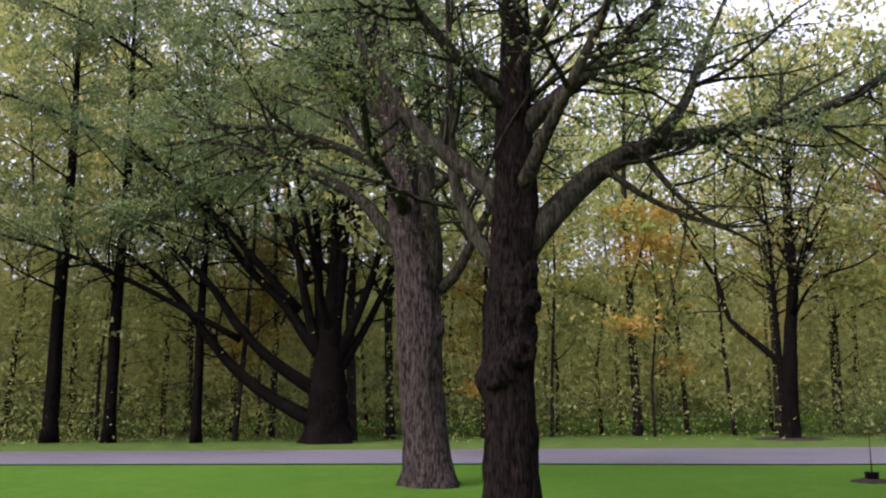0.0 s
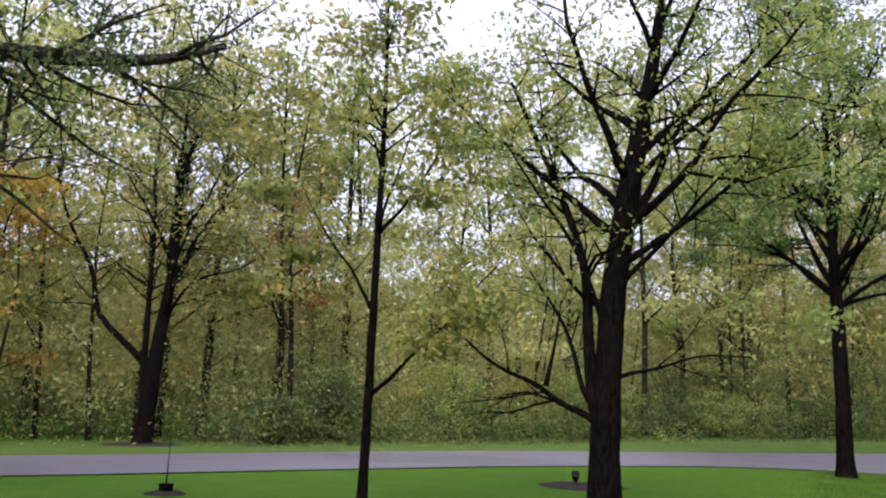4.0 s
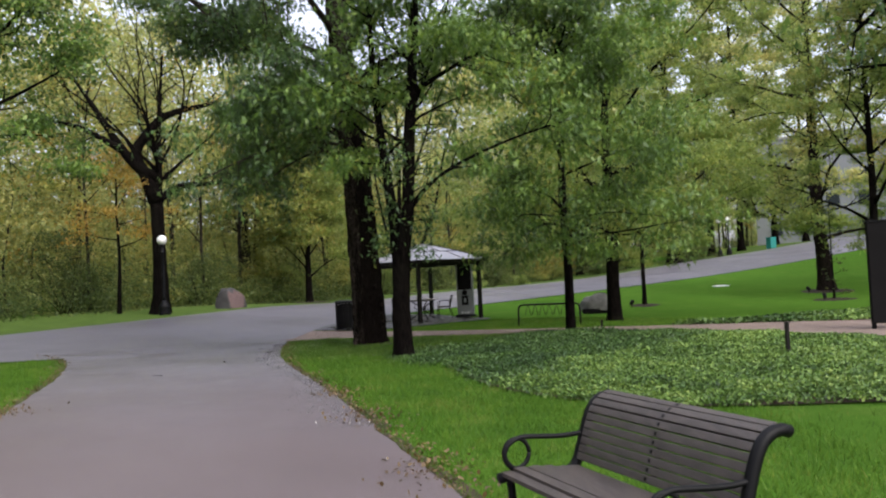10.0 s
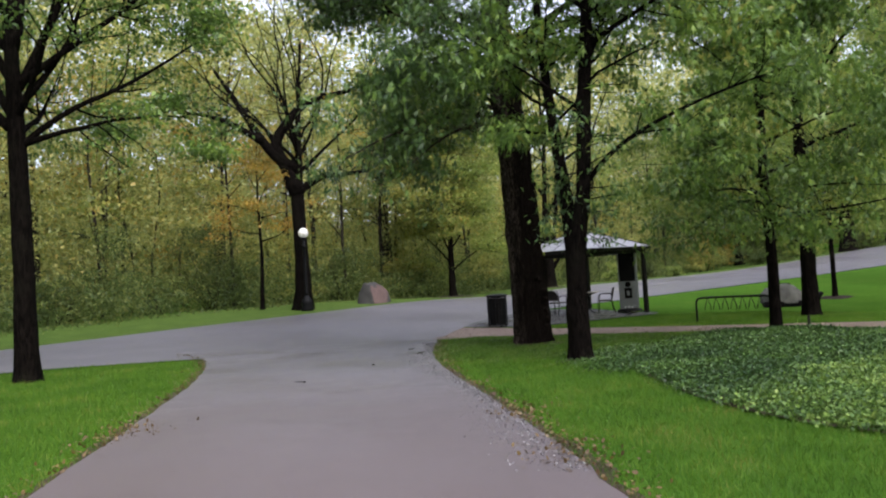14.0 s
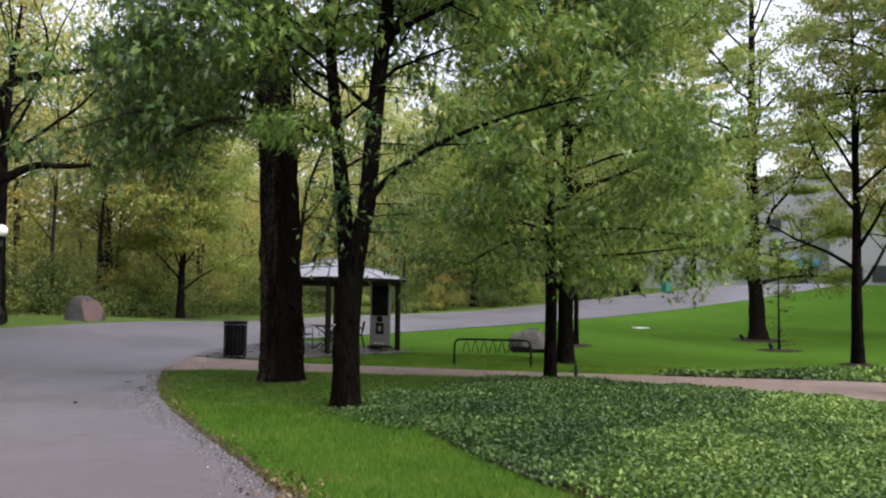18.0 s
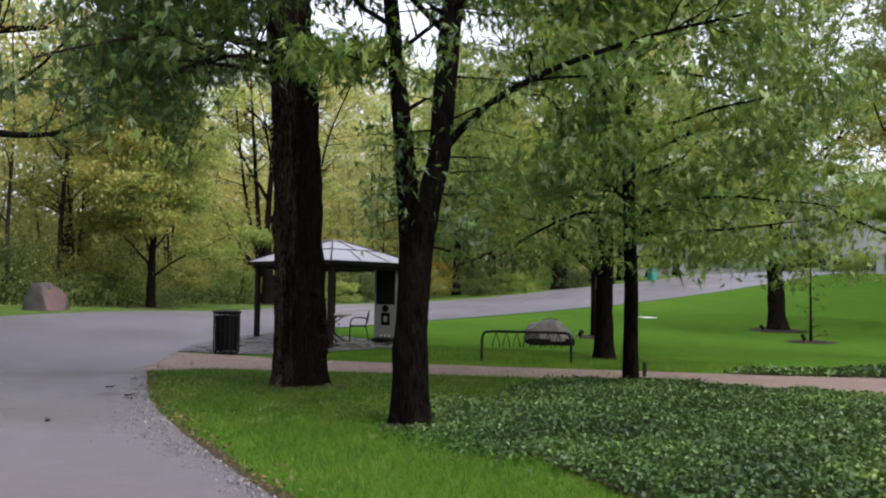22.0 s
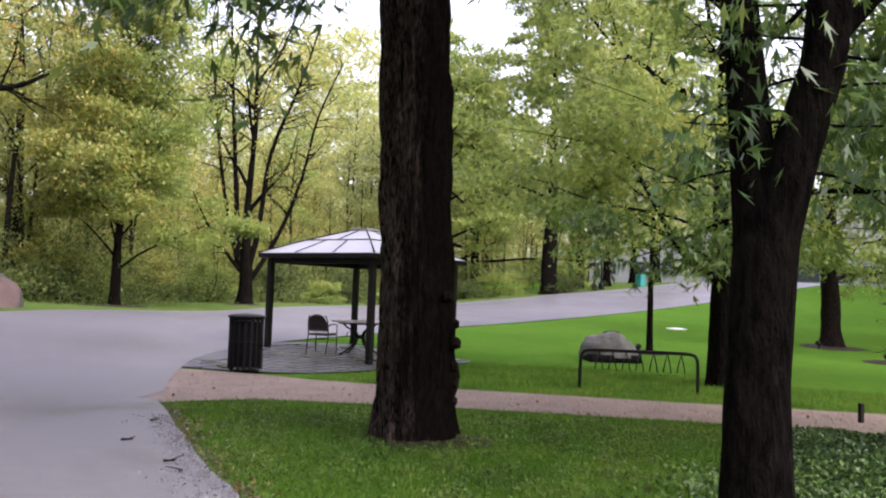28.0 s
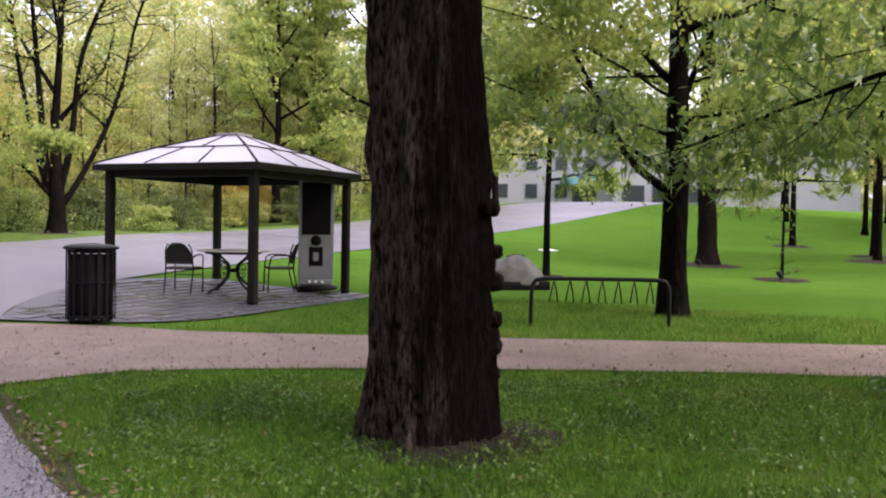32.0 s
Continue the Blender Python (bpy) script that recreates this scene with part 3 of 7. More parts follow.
def trunk_mesh(name, pts, radii, mat, rng, sides=28, rough=0.08, flare=1.35, lumps=(), step=0.12):
    """A trunk with root flare, furrows and burls."""
    pts, radii = np.asarray(pts, float), np.asarray(radii, float).copy()
    seg = np.r_[0, np.cumsum(np.linalg.norm(np.diff(pts, axis=0), axis=1))]
    s = np.linspace(0, seg[-1], max(12, int(seg[-1] / step)))
    P = np.stack([np.interp(s, seg, pts[:, k]) for k in range(3)], 1)
    R = np.interp(s, seg, radii) * (1 + (flare - 1) * np.exp(-s / 0.28))
    v, lo, sz = tube_arrays(P, R, sides)
    rings = v.reshape(len(s), sides, 3)
    ang = np.linspace(0, 2 * np.pi, sides, endpoint=False)
    ph = rng.uniform(0, 6.28, 6)
    lobes = 0.10 * np.sin(ang * 5 + ph[0])[None] * np.exp(-s / 0.35)[:, None] + 0.035 * np.sin(ang * 3 + ph[1])[None] + 0.03 * np.sin(ang[None] * 2 + s[:, None] * 0.9 + ph[2])
    fur = rng.normal(0, 1, (len(s), sides))
    for _ in range(3):
        fur = (fur + np.roll(fur, 1, 0) + np.roll(fur, -1, 0)) / 3
    fur[0] = fur[-1] = 0
    gain = 1 + lobes + rough * fur * 1.6
    for h, az, amount, width in lumps:
        da = np.angle(np.exp(1j * (ang - radians(az))))
        gain += amount * np.exp(-((s[:, None] - h) / width) ** 2 - (da[None] / 0.5) ** 2)
    rings = P[:, None] + (rings - P[:, None]) * gain[..., None]
    return raw_mesh(name, rings.reshape(-1, 3), lo, sz, mat, True)


def branchlets(rng, line, radii, count, length, spread=1.0, start=0.25, rise=0.03, n=6, flat=1.0):
    """Side branches off a limb."""
    out = []
    for _ in range(count):
        f = rng.uniform(start, 1.0)
        k = f * (len(line) - 1)
        i = min(int(k), len(line) - 2)
        p = line[i] + (line[i + 1] - line[i]) * (k - i)
        d = line[i + 1] - line[i]
        d = d / (np.linalg.norm(d) + 1e-9)
        side = rng.normal(size=3)
        side -= d * side.dot(d)
        side /= np.linalg.norm(side) + 1e-9
        L = length * rng.uniform(0.55, 1.2) * (1.15 - 0.5 * f)
        r0 = min(0.6 * float(np.interp(k, np.arange(len(radii)), radii)), 0.02 + L * 0.012)
        side[2] *= flat
        pts = wander(rng, p, d * 0.6 + side * spread, L, n, 0.16, rise)
        out.append((pts, np.linspace(r0, r0 * 0.25, len(pts))))
    return out


def scatter_leaves(rng, lines, total, spread, clump=1):
    """Leaf places along twigs, denser towards the tips; with clump, gathered in sprays."""
    if clump > 1:
        heart = scatter_leaves(rng, lines, max(1, total // clump), spread)
        heart = np.repeat(heart, clump, axis=0)
        return heart + rng.normal(0, 1, heart.shape) * np.array([0.20, 0.20, 0.12])
    weight = rng.lognormal(0, 1.1, len(lines))
    ids = rng.choice(len(lines), total, p=weight / weight.sum())
    f = rng.uniform(0, 1, total) ** 0.7
    pos = np.zeros((total, 3))
    lens = np.array([len(l[0]) for l in lines])
    k = f * (lens[ids] - 1.001)
    i = k.astype(int)
    stack = np.concatenate([l[0] for l in lines])
    off = np.r_[0, np.cumsum(lens)[:-1]]
    a, b = stack[off[ids] + i], stack[off[ids] + i + 1]
    pos = a + (b - a) * (k - i)[:, None]
    return pos + rng.normal(0, spread, (total, 3)) * np.array([1, 1, 0.3])


def tree(name, x, y, label, trunk, radii, limbs, leaf_mat, bark, leaves=6000, leaf=0.14, shape=DIAMOND, seed=1, sub=7, sub_len=1.6, twigs=4, twig_len=0.7,
         spread=0.14, droop=0.5, sides=22, rough=0.06, flare=1.35, lumps=(), extra=(), group="", top=True, sink=0.06, second_leaf=None, category="tree", low=None, fill=2.4, far=False, clear=0.8, clump=1, limb_bark=None, shoots=()):
    """A tree: trunk line (offsets from the base), main limbs given by (height share, azimuth, elevation, length, radius), branches, twigs, leaves."""
    rng = np.random.default_rng(seed)
    t = thing(name, Matrix.Translation(on_ground(x, y)), label, category, group)
    trunk = np.asarray(trunk, float)
    trunk[0][2] -= sink
    child("trunk", trunk_mesh("trunk", trunk, radii, bark, rng, sides, rough, flare, lumps, 0.6 if far else 0.1), t)
    seg = np.r_[0, np.cumsum(np.linalg.norm(np.diff(trunk, axis=0), axis=1))]
    bark = limb_bark or bark
    mains = []
    for h, az, el, length, r, rise in limbs:
        p = np.array([np.interp(h * seg[-1], seg, trunk[:, k]) for k in range(3)])
        n = 5 if far else max(6, int(length / 0.45))
        pts = wander(rng, p, heading(az, el), length, n, 0.09, rise)
        rad = np.linspace(r, r * 0.18, len(pts)) * (1 + 0.25 * np.exp(-np.arange(len(pts)) * 0.9))
        mains.append((pts, rad))
        child("limb", tubes_mesh("limb", [(pts, rad)], bark, 5 if far else 10), t)
    for pts, r in extra:
        root = np.array([np.interp(pts[0][2], trunk[:, 2], trunk[:, k]) for k in range(2)])
        if np.linalg.norm(np.asarray(pts[0][:2]) - root) < 0.75:
            pts = [(root[0], root[1], pts[0][2] - 0.25)] + list(pts)
        pts = smooth3(pts, 16)
        rad = np.linspace(r, r * 0.25, len(pts)) * (1 + 0.2 * np.exp(-np.arange(len(pts)) * 0.7))
        mains.append((pts, rad))
        child("limb", tubes_mesh("limb", [(pts, rad)], bark, 12), t)
    if top:
        mains.append((trunk[len(trunk) // 2:], np.asarray(radii)[len(trunk) // 2:]))
    subs = []
    for pts, rad in mains:
        L = np.linalg.norm(np.diff(pts, axis=0), axis=1).sum()
        subs += branchlets(rng, pts, rad, max(2, int(sub * L / 3.0)), sub_len, 1.0, 0.3, n=3 if far else 4, flat=0.75)
    tw = []
    for pts, rad in subs:
        tw += branchlets(rng, pts, rad, twigs, twig_len, 1.0, 0.2, -0.02, 2, 0.35)
    tagged(child("branchwork", tubes_mesh("branchwork", subs, bark, 3, False), t), kind="stuff")
    if not far:
        tagged(child("twig_mass", tubes_mesh("twig_mass", tw, bark, 3, False), t), kind="stuff")
    if leaves:
        pos = scatter_leaves(rng, tw + subs[::2], int(leaves * fill), spread * 1.5, clump)
        if low is not None:
            pos = pos[(pos[:, 2] > low + rng.normal(0, 0.35, len(pos)))]
        axis = np.stack([np.interp(pos[:, 2], trunk[:, 2], trunk[:, k]) for k in range(2)], 1)
        off = np.linalg.norm(pos[:, :2] - axis, axis=1)
        pos = pos[(off > clear * rng.uniform(0.3, 1.5, len(pos))) | (pos[:, 2] > 0.85 * trunk[-1][2])]
        cut = len(pos) if second_leaf is None else int(len(pos) * second_leaf[1])
        order = np.argsort(pos[:, 0] + rng.normal(0, 1.2, len(pos))) if second_leaf else np.arange(len(pos))
        pos = pos[order]
        tagged(child("crown", leaves_mesh("crown", pos[:cut], leaf * rng.uniform(0.65, 1.25, cut), leaf_mat, rng, shape, droop, 1.4), t), kind="stuff")
        if second_leaf:
            m = len(pos) - cut
            tagged(child("crown", leaves_mesh("crown", pos[cut:], leaf * rng.uniform(0.65, 1.25, m), second_leaf[0], rng, shape, droop, 1.4), t), kind="stuff")
    for z, az, reach, n in shoots:
        base = np.array([np.interp(z, trunk[:, 2], trunk[:, k]) for k in range(3)])
        stem = wander(rng, base, heading(az, 10), reach, 5, 0.12, -0.06)
        shoot = child("shoot", tubes_mesh("shoot", [(stem, np.linspace(0.014, 0.004, 6))], bark, 5), t)
        pos = stem[rng.integers(2, 6, n)] + rng.normal(0, 0.14, (n, 3))
        tagged(child("spray", leaves_mesh("spray", pos, leaf * rng.uniform(0.5, 0.9, n), LEAF_DARK, rng, shape, 1.2, 1.4), shoot), kind="stuff")
    return t


def smooth3(pts, n):
    pts = np.asarray(pts, float)
    for _ in range(2):
        a, b = pts[:-1], pts[1:]
        pts = np.concatenate([pts[:1], np.stack([a * 0.75 + b * 0.25, a * 0.25 + b * 0.75], 1).reshape(-1, 3), pts[-1:]])
    seg = np.r_[0, np.cumsum(np.linalg.norm(np.diff(pts, axis=0), axis=1))]
    s = np.linspace(0, seg[-1], n)
    return np.stack([np.interp(s, seg, pts[:, k]) for k in range(3)], 1)


def fan(rng, n, h0, h1, el0, el1, l0, l1, r, rise=0.02):
    """Limbs spread round a trunk on a loose spiral."""
    out = []
    for i in range(n):
        f = i / max(1, n - 1)
        out.append((h0 + (h1 - h0) * f, (i * 137.5 + rng.uniform(-25, 25)) % 360, el0 + (el1 - el0) * f + rng.uniform(-8, 8), (l0 + (l1 - l0) * f) * rng.uniform(0.8, 1.15), r * (1 - 0.5 * f), rise))
    return out


R = np.random.default_rng(11)
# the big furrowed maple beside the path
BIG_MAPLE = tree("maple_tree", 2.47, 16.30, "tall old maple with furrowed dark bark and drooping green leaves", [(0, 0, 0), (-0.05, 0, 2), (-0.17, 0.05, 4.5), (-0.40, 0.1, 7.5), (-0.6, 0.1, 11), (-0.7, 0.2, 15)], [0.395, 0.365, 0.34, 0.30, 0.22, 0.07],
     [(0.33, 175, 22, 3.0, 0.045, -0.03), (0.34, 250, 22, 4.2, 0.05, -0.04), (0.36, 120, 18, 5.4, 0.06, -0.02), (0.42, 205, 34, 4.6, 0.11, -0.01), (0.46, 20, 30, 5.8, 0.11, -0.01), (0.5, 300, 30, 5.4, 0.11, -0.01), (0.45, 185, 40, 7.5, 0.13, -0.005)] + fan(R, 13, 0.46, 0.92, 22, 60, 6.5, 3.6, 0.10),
     LEAF_DARK, BARK_SHADED, 19000, 0.175, STAR, 3, 9, 1.9, 5, 0.9, 0.16, 1.1, 84, 0.085, 1.2, ((1.3, -35, 0.14, 0.25), (0.75, -20, 0.16, 0.2), (2.2, 250, 0.05, 0.5)), low=3.45, clear=1.7, fill=3.0, clump=24,
     extra=[([(-0.17, 0.05, 4.9), (-0.8, -0.9, 5.0), (-1.5, -2.1, 4.6), (-2.1, -3.2, 3.9)], 0.045), ([(-0.18, 0.05, 5.2), (-1.4, -1.2, 5.2), (-2.6, -2.6, 4.6), (-3.3, -3.7, 4.0)], 0.045)])
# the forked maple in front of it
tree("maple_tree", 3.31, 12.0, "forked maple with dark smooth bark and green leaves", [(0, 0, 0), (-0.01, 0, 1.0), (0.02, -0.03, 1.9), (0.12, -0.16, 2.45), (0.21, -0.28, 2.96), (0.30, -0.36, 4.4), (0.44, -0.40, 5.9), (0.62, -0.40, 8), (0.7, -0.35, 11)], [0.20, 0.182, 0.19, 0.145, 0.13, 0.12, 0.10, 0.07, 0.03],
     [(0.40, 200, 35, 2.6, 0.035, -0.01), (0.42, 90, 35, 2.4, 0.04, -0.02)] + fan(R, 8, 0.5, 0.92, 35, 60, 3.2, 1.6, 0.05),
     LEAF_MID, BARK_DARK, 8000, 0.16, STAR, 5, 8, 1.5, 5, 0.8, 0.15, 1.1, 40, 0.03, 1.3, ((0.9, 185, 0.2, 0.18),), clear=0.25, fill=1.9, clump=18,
     shoots=[(z, az, 0.58 + 0.2 * (z - 2), 75) for z, az in ((2.35, 150), (2.6, 165), (2.85, 140), (3.05, 158), (2.3, 330), (2.55, 345), (2.8, 320), (3.0, 350), (3.3, 170), (3.4, 325), (3.7, 220), (3.9, 340), (4.1, 260))],
     extra=[([(-0.01, 0, 1.8), (-0.06, 0.02, 2.5), (-0.12, 0.05, 3.2), (-0.24, 0.08, 4.3), (-0.38, 0.1, 5.8), (-0.42, 0.1, 8)], 0.14), ([(0.24, -0.3, 3.1), (0.7, -0.5, 3.6), (1.4, -0.7, 4.0), (2.5, -1.0, 4.4), (3.7, -1.2, 4.7)], 0.05), ([(0.3, 0, 5.0), (0.9, 0.1, 6.3), (1.5, 0.2, 8.2)], 0.06)], low=3.4)
# the slender maple in the groundcover bed
tree("maple_tree", 7.42, 14.75, "slender maple with bright green drooping foliage", [(0, 0, 0), (0.02, 0, 1.5), (-0.02, 0.02, 3.2), (0.03, 0, 6), (0.05, 0, 11)], [0.125, 0.11, 0.095, 0.075, 0.02],
     [b for b in fan(R, 26, 0.22, 0.92, 12, 52, 3.5, 1.8, 0.035, -0.01) if not 120 < b[1] < 215] + [(0.26, 235, 10, 3.0, 0.03, -0.05), (0.25, 300, 8, 3.2, 0.03, -0.06)], LEAF_MID, BARK_DARK, 14000, 0.155, STAR, 7, 8, 1.3, 5, 0.8, 0.16, 1.1, 26, 0.03, 1.25, low=1.9, clear=0.15, fill=2.2, clump=18, shoots=((2.6, 290, 2.6, 130), (2.5, 330, 2.4, 130), (2.4, 250, 1.8, 100), (2.55, 265, 2.9, 130)))
# the spreading maple behind the bicycle rack
tree("maple_tree", 10.36, 21.82, "spreading maple on the lawn with yellow-green foliage", [(0, 0, 0), (0.0, 0, 1.2), (0.03, 0, 2.4), (0.0, 0, 4), (0.1, 0.1, 8), (0.1, 0.1, 15)], [0.24, 0.21, 0.21, 0.16, 0.11, 0.03],
     fan(R, 9, 0.19, 0.30, 8, 20, 4.6, 5.4, 0.035, -0.005) + fan(R, 14, 0.32, 0.92, 22, 55, 6.2, 2.8, 0.07), LEAF_LIGHT, BARK_DARK, 34000, 0.115, DIAMOND, 9, 8, 1.7, 5, 0.9, 0.16, 0.5, 30, 0.04, 1.3,
     extra=[([(-0.15, 0.16, 2.19), (-0.56, 0.44, 2.51), (-0.83, 0.57, 3.03), (-1.1, 0.71, 3.59), (-1.44, 0.92, 4.34), (-1.88, 1.23, 5.28)], 0.075), ([(-0.14, 0.14, 2.47), (-0.41, 0.61, 2.82), (-0.73, 1.12, 3.13), (-1.14, 1.72, 3.35), (-1.5, 2.27, 4.04)], 0.045), ([(0.05, -0.05, 2.76), (0.27, -0.52, 3.02), (0.56, -1.06, 3.31), (0.94, -1.69, 3.76)], 0.055), ([(0.01, -0.01, 3.42), (0.46, -0.05, 4.41), (0.99, -0.16, 5.41)], 0.08), ([(-0.2, 0.2, 4.09), (-0.46, 0.76, 4.82), (-0.81, 1.42, 5.68)], 0.07)], low=2.6)
# the young tree by the boulder
tree("young_tree", 13.7, 29.6, "slim young tree in the lawn by the boulder", [(0, 0, 0), (0, 0, 2), (0.05, 0, 4), (0, 0, 11)], [0.095, 0.08, 0.06, 0.02], fan(R, 14, 0.24, 0.9, 10, 50, 3.0, 1.4, 0.035, 0), LEAF_LIGHT, BARK_DARK, 6000, 0.12, DIAMOND, 13, 7, 1.2, 4, 0.6, low=1.9)
# trees on the rising lawn
tree("lawn_tree", 23.2, 32.6, "leaning grey lawn tree with a mulch ring", [(0, 0, 0), (-0.05, 0, 1.5), (-0.2, 0, 3.2), (-0.2, 0, 8), (-0.1, 0, 19)], [0.36, 0.31, 0.28, 0.2, 0.03], [(0.17, 240, -2, 4.5, 0.05, 0.01), (0.18, 190, -2, 4.5, 0.05, 0.01), (0.2, 290, 0, 4.5, 0.05, 0.01)] + fan(R, 22, 0.13, 0.92, 12, 55, 7.6, 3.4, 0.09), LEAF_LIGHT, BARK_BIG, 26000, 0.15, SPEAR, 15, 8, 1.6, 4, 0.8, clear=0.05)
tree("lawn_tree", 18.6, 20.5, "young spreading lawn tree with thin upswept branches", [(0, 0, 0), (0, 0, 2), (0.05, 0, 4), (0, 0, 11)], [0.17, 0.14, 0.11, 0.02], fan(R, 15, 0.2, 0.9, 38, 60, 4.6, 1.8, 0.055, 0.01), LEAF_YELLOW, BARK_DARK, 6500, 0.11, DIAMOND, 17, 8, 1.4, 4, 0.6)
for k, (px, py, hgt) in enumerate([(31.4, 31.4, 15), (37.7, 40, 16), (34.5, 33.5, 17), (30.5, 24.5, 16), (37, 28, 16), (42, 36, 17), (33, 18, 16), (41, 23, 17), (47, 42, 18), (49, 49, 18)]):
    tree("lawn_tree", px, py, "lawn tree with light autumn foliage and a mulch ring", [(0, 0, 0), (0, 0, 2), (0.05, 0.05, 4), (0, 0, hgt)], [0.16, 0.14, 0.10, 0.02], fan(R, 14, 0.22, 0.9, 20, 55, 0.36 * hgt, 1.8, 0.06), (LEAF_YELLOW, LEAF_LIGHT)[k % 2], BARK_DARK, 6500, 0.18, SPEAR, 30 + k, 7, 1.6, 4, 0.8, 0.18, group="lawn trees", far=k > 1, clear=0.1)
tree("conifer_sapling", 21.0, 27.8, "thin bluish conifer sapling in a mulch ring", [(0, 0, 0), (0, 0, 1.8), (0, 0, 3.9)], [0.045, 0.03, 0.008], fan(R, 22, 0.06, 0.95, 5, 30, 0.6, 0.15, 0.01, 0), LEAF_SHRUB, BARK_DARK, 1500, 0.07, DIAMOND, 19, 8, 0.3, 3, 0.15, 0.03, top=False)
tree("maple_tree", 20.5, 15.8, "large leaning maple at the edge of the lawn", [(0, 0, 0), (-0.1, 0.1, 2), (-0.5, 0.4, 5), (-1.2, 0.9, 9), (-1.8, 1.2, 15)], [0.4, 0.34, 0.3, 0.22, 0.05], [(0.4, 130, 25, 5.5, 0.1, 0.0), (0.45, 95, 25, 6, 0.1, 0.0)] + fan(R, 10, 0.42, 0.92, 28, 55, 5, 3, 0.11), LEAF_LIGHT, BARK_DARK, 12000, 0.12, DIAMOND, 81, 8, 1.8, 5, 0.9, 0.17, low=4.6)
tree("maple_tree", 12.2, -2.5, "leafy maple beside the bench lawn", [(0, 0, 0), (0, 0, 2.5), (-0.1, 0.1, 5), (-0.2, 0.3, 9), (-0.2, 0.3, 14)], [0.35, 0.3, 0.27, 0.18, 0.04], [(0.36, 150, 18, 6.5, 0.1, -0.01), (0.4, 120, 22, 7, 0.1, -0.012), (0.42, 95, 25, 6, 0.1, -0.01)] + fan(R, 9, 0.4, 0.92, 25, 55, 6, 3, 0.12), LEAF_MID, BARK_DARK, 14000, 0.15, STAR, 83, 8, 1.9, 5, 0.9, 0.18, 1.0, low=4.0, fill=1.5, clump=7)
# left lawn
tree("maple_tree", -7.4, 12.6, "straight lawn maple with spreading yellow-green branches", [(0, 0, 0), (0.02, 0, 2), (0.0, 0, 4.4), (-0.05, 0, 6.5), (-0.1, 0, 9.5), (0, 0, 13)], [0.24, 0.19, 0.18, 0.14, 0.09, 0.03],
     [(0.36, 0, 24, 3.4, 0.06, 0.0), (0.4, 330, 40, 3.6, 0.07, 0.02), (0.4, 170, 55, 5.0, 0.09, 0.02), (0.42, 40, 50, 3.6, 0.08, 0.02), (0.38, 210, 30, 4.5, 0.08, 0.0), (0.37, 110, 30, 4.0, 0.07, 0)] + fan(R, 10, 0.45, 0.92, 35, 62, 4.6, 3.0, 0.08),
     LEAF_MID, BARK_DARK, 24000, 0.11, DIAMOND, 21, 8, 1.8, 5, 0.9, 0.16, 0.5, 30, 0.03, 1.3, low=3.9, clear=1.1,
     extra=[([(0.09, 0.04, 5.66), (-0.53, -0.09, 6.8), (-1.12, -0.2, 8.59), (-1.49, -0.2, 10.6), (-1.71, -0.14, 12.87)], 0.09), ([(0.12, 0.06, 5.91), (0.88, 0.25, 7.55), (1.56, 0.4, 9.02), (2.52, 0.69, 10.13), (3.48, 0.98, 11.41)], 0.09), ([(0.11, 0.05, 4.74), (1.05, 0.16, 5.35), (2.03, 0.29, 5.69), (2.9, 0.48, 6.18), (3.7, 0.7, 6.73)], 0.07), ([(0.06, 0.03, 6.76), (0.2, 0.2, 9.01), (-0.04, 0.2, 11.17), (-0.13, 0.27, 13.76)], 0.11), ([(0.03, 0.02, 4.91), (-1.01, -0.1, 5.99), (-2.4, -0.39, 6.6), (-3.85, -0.71, 6.78)], 0.06)])
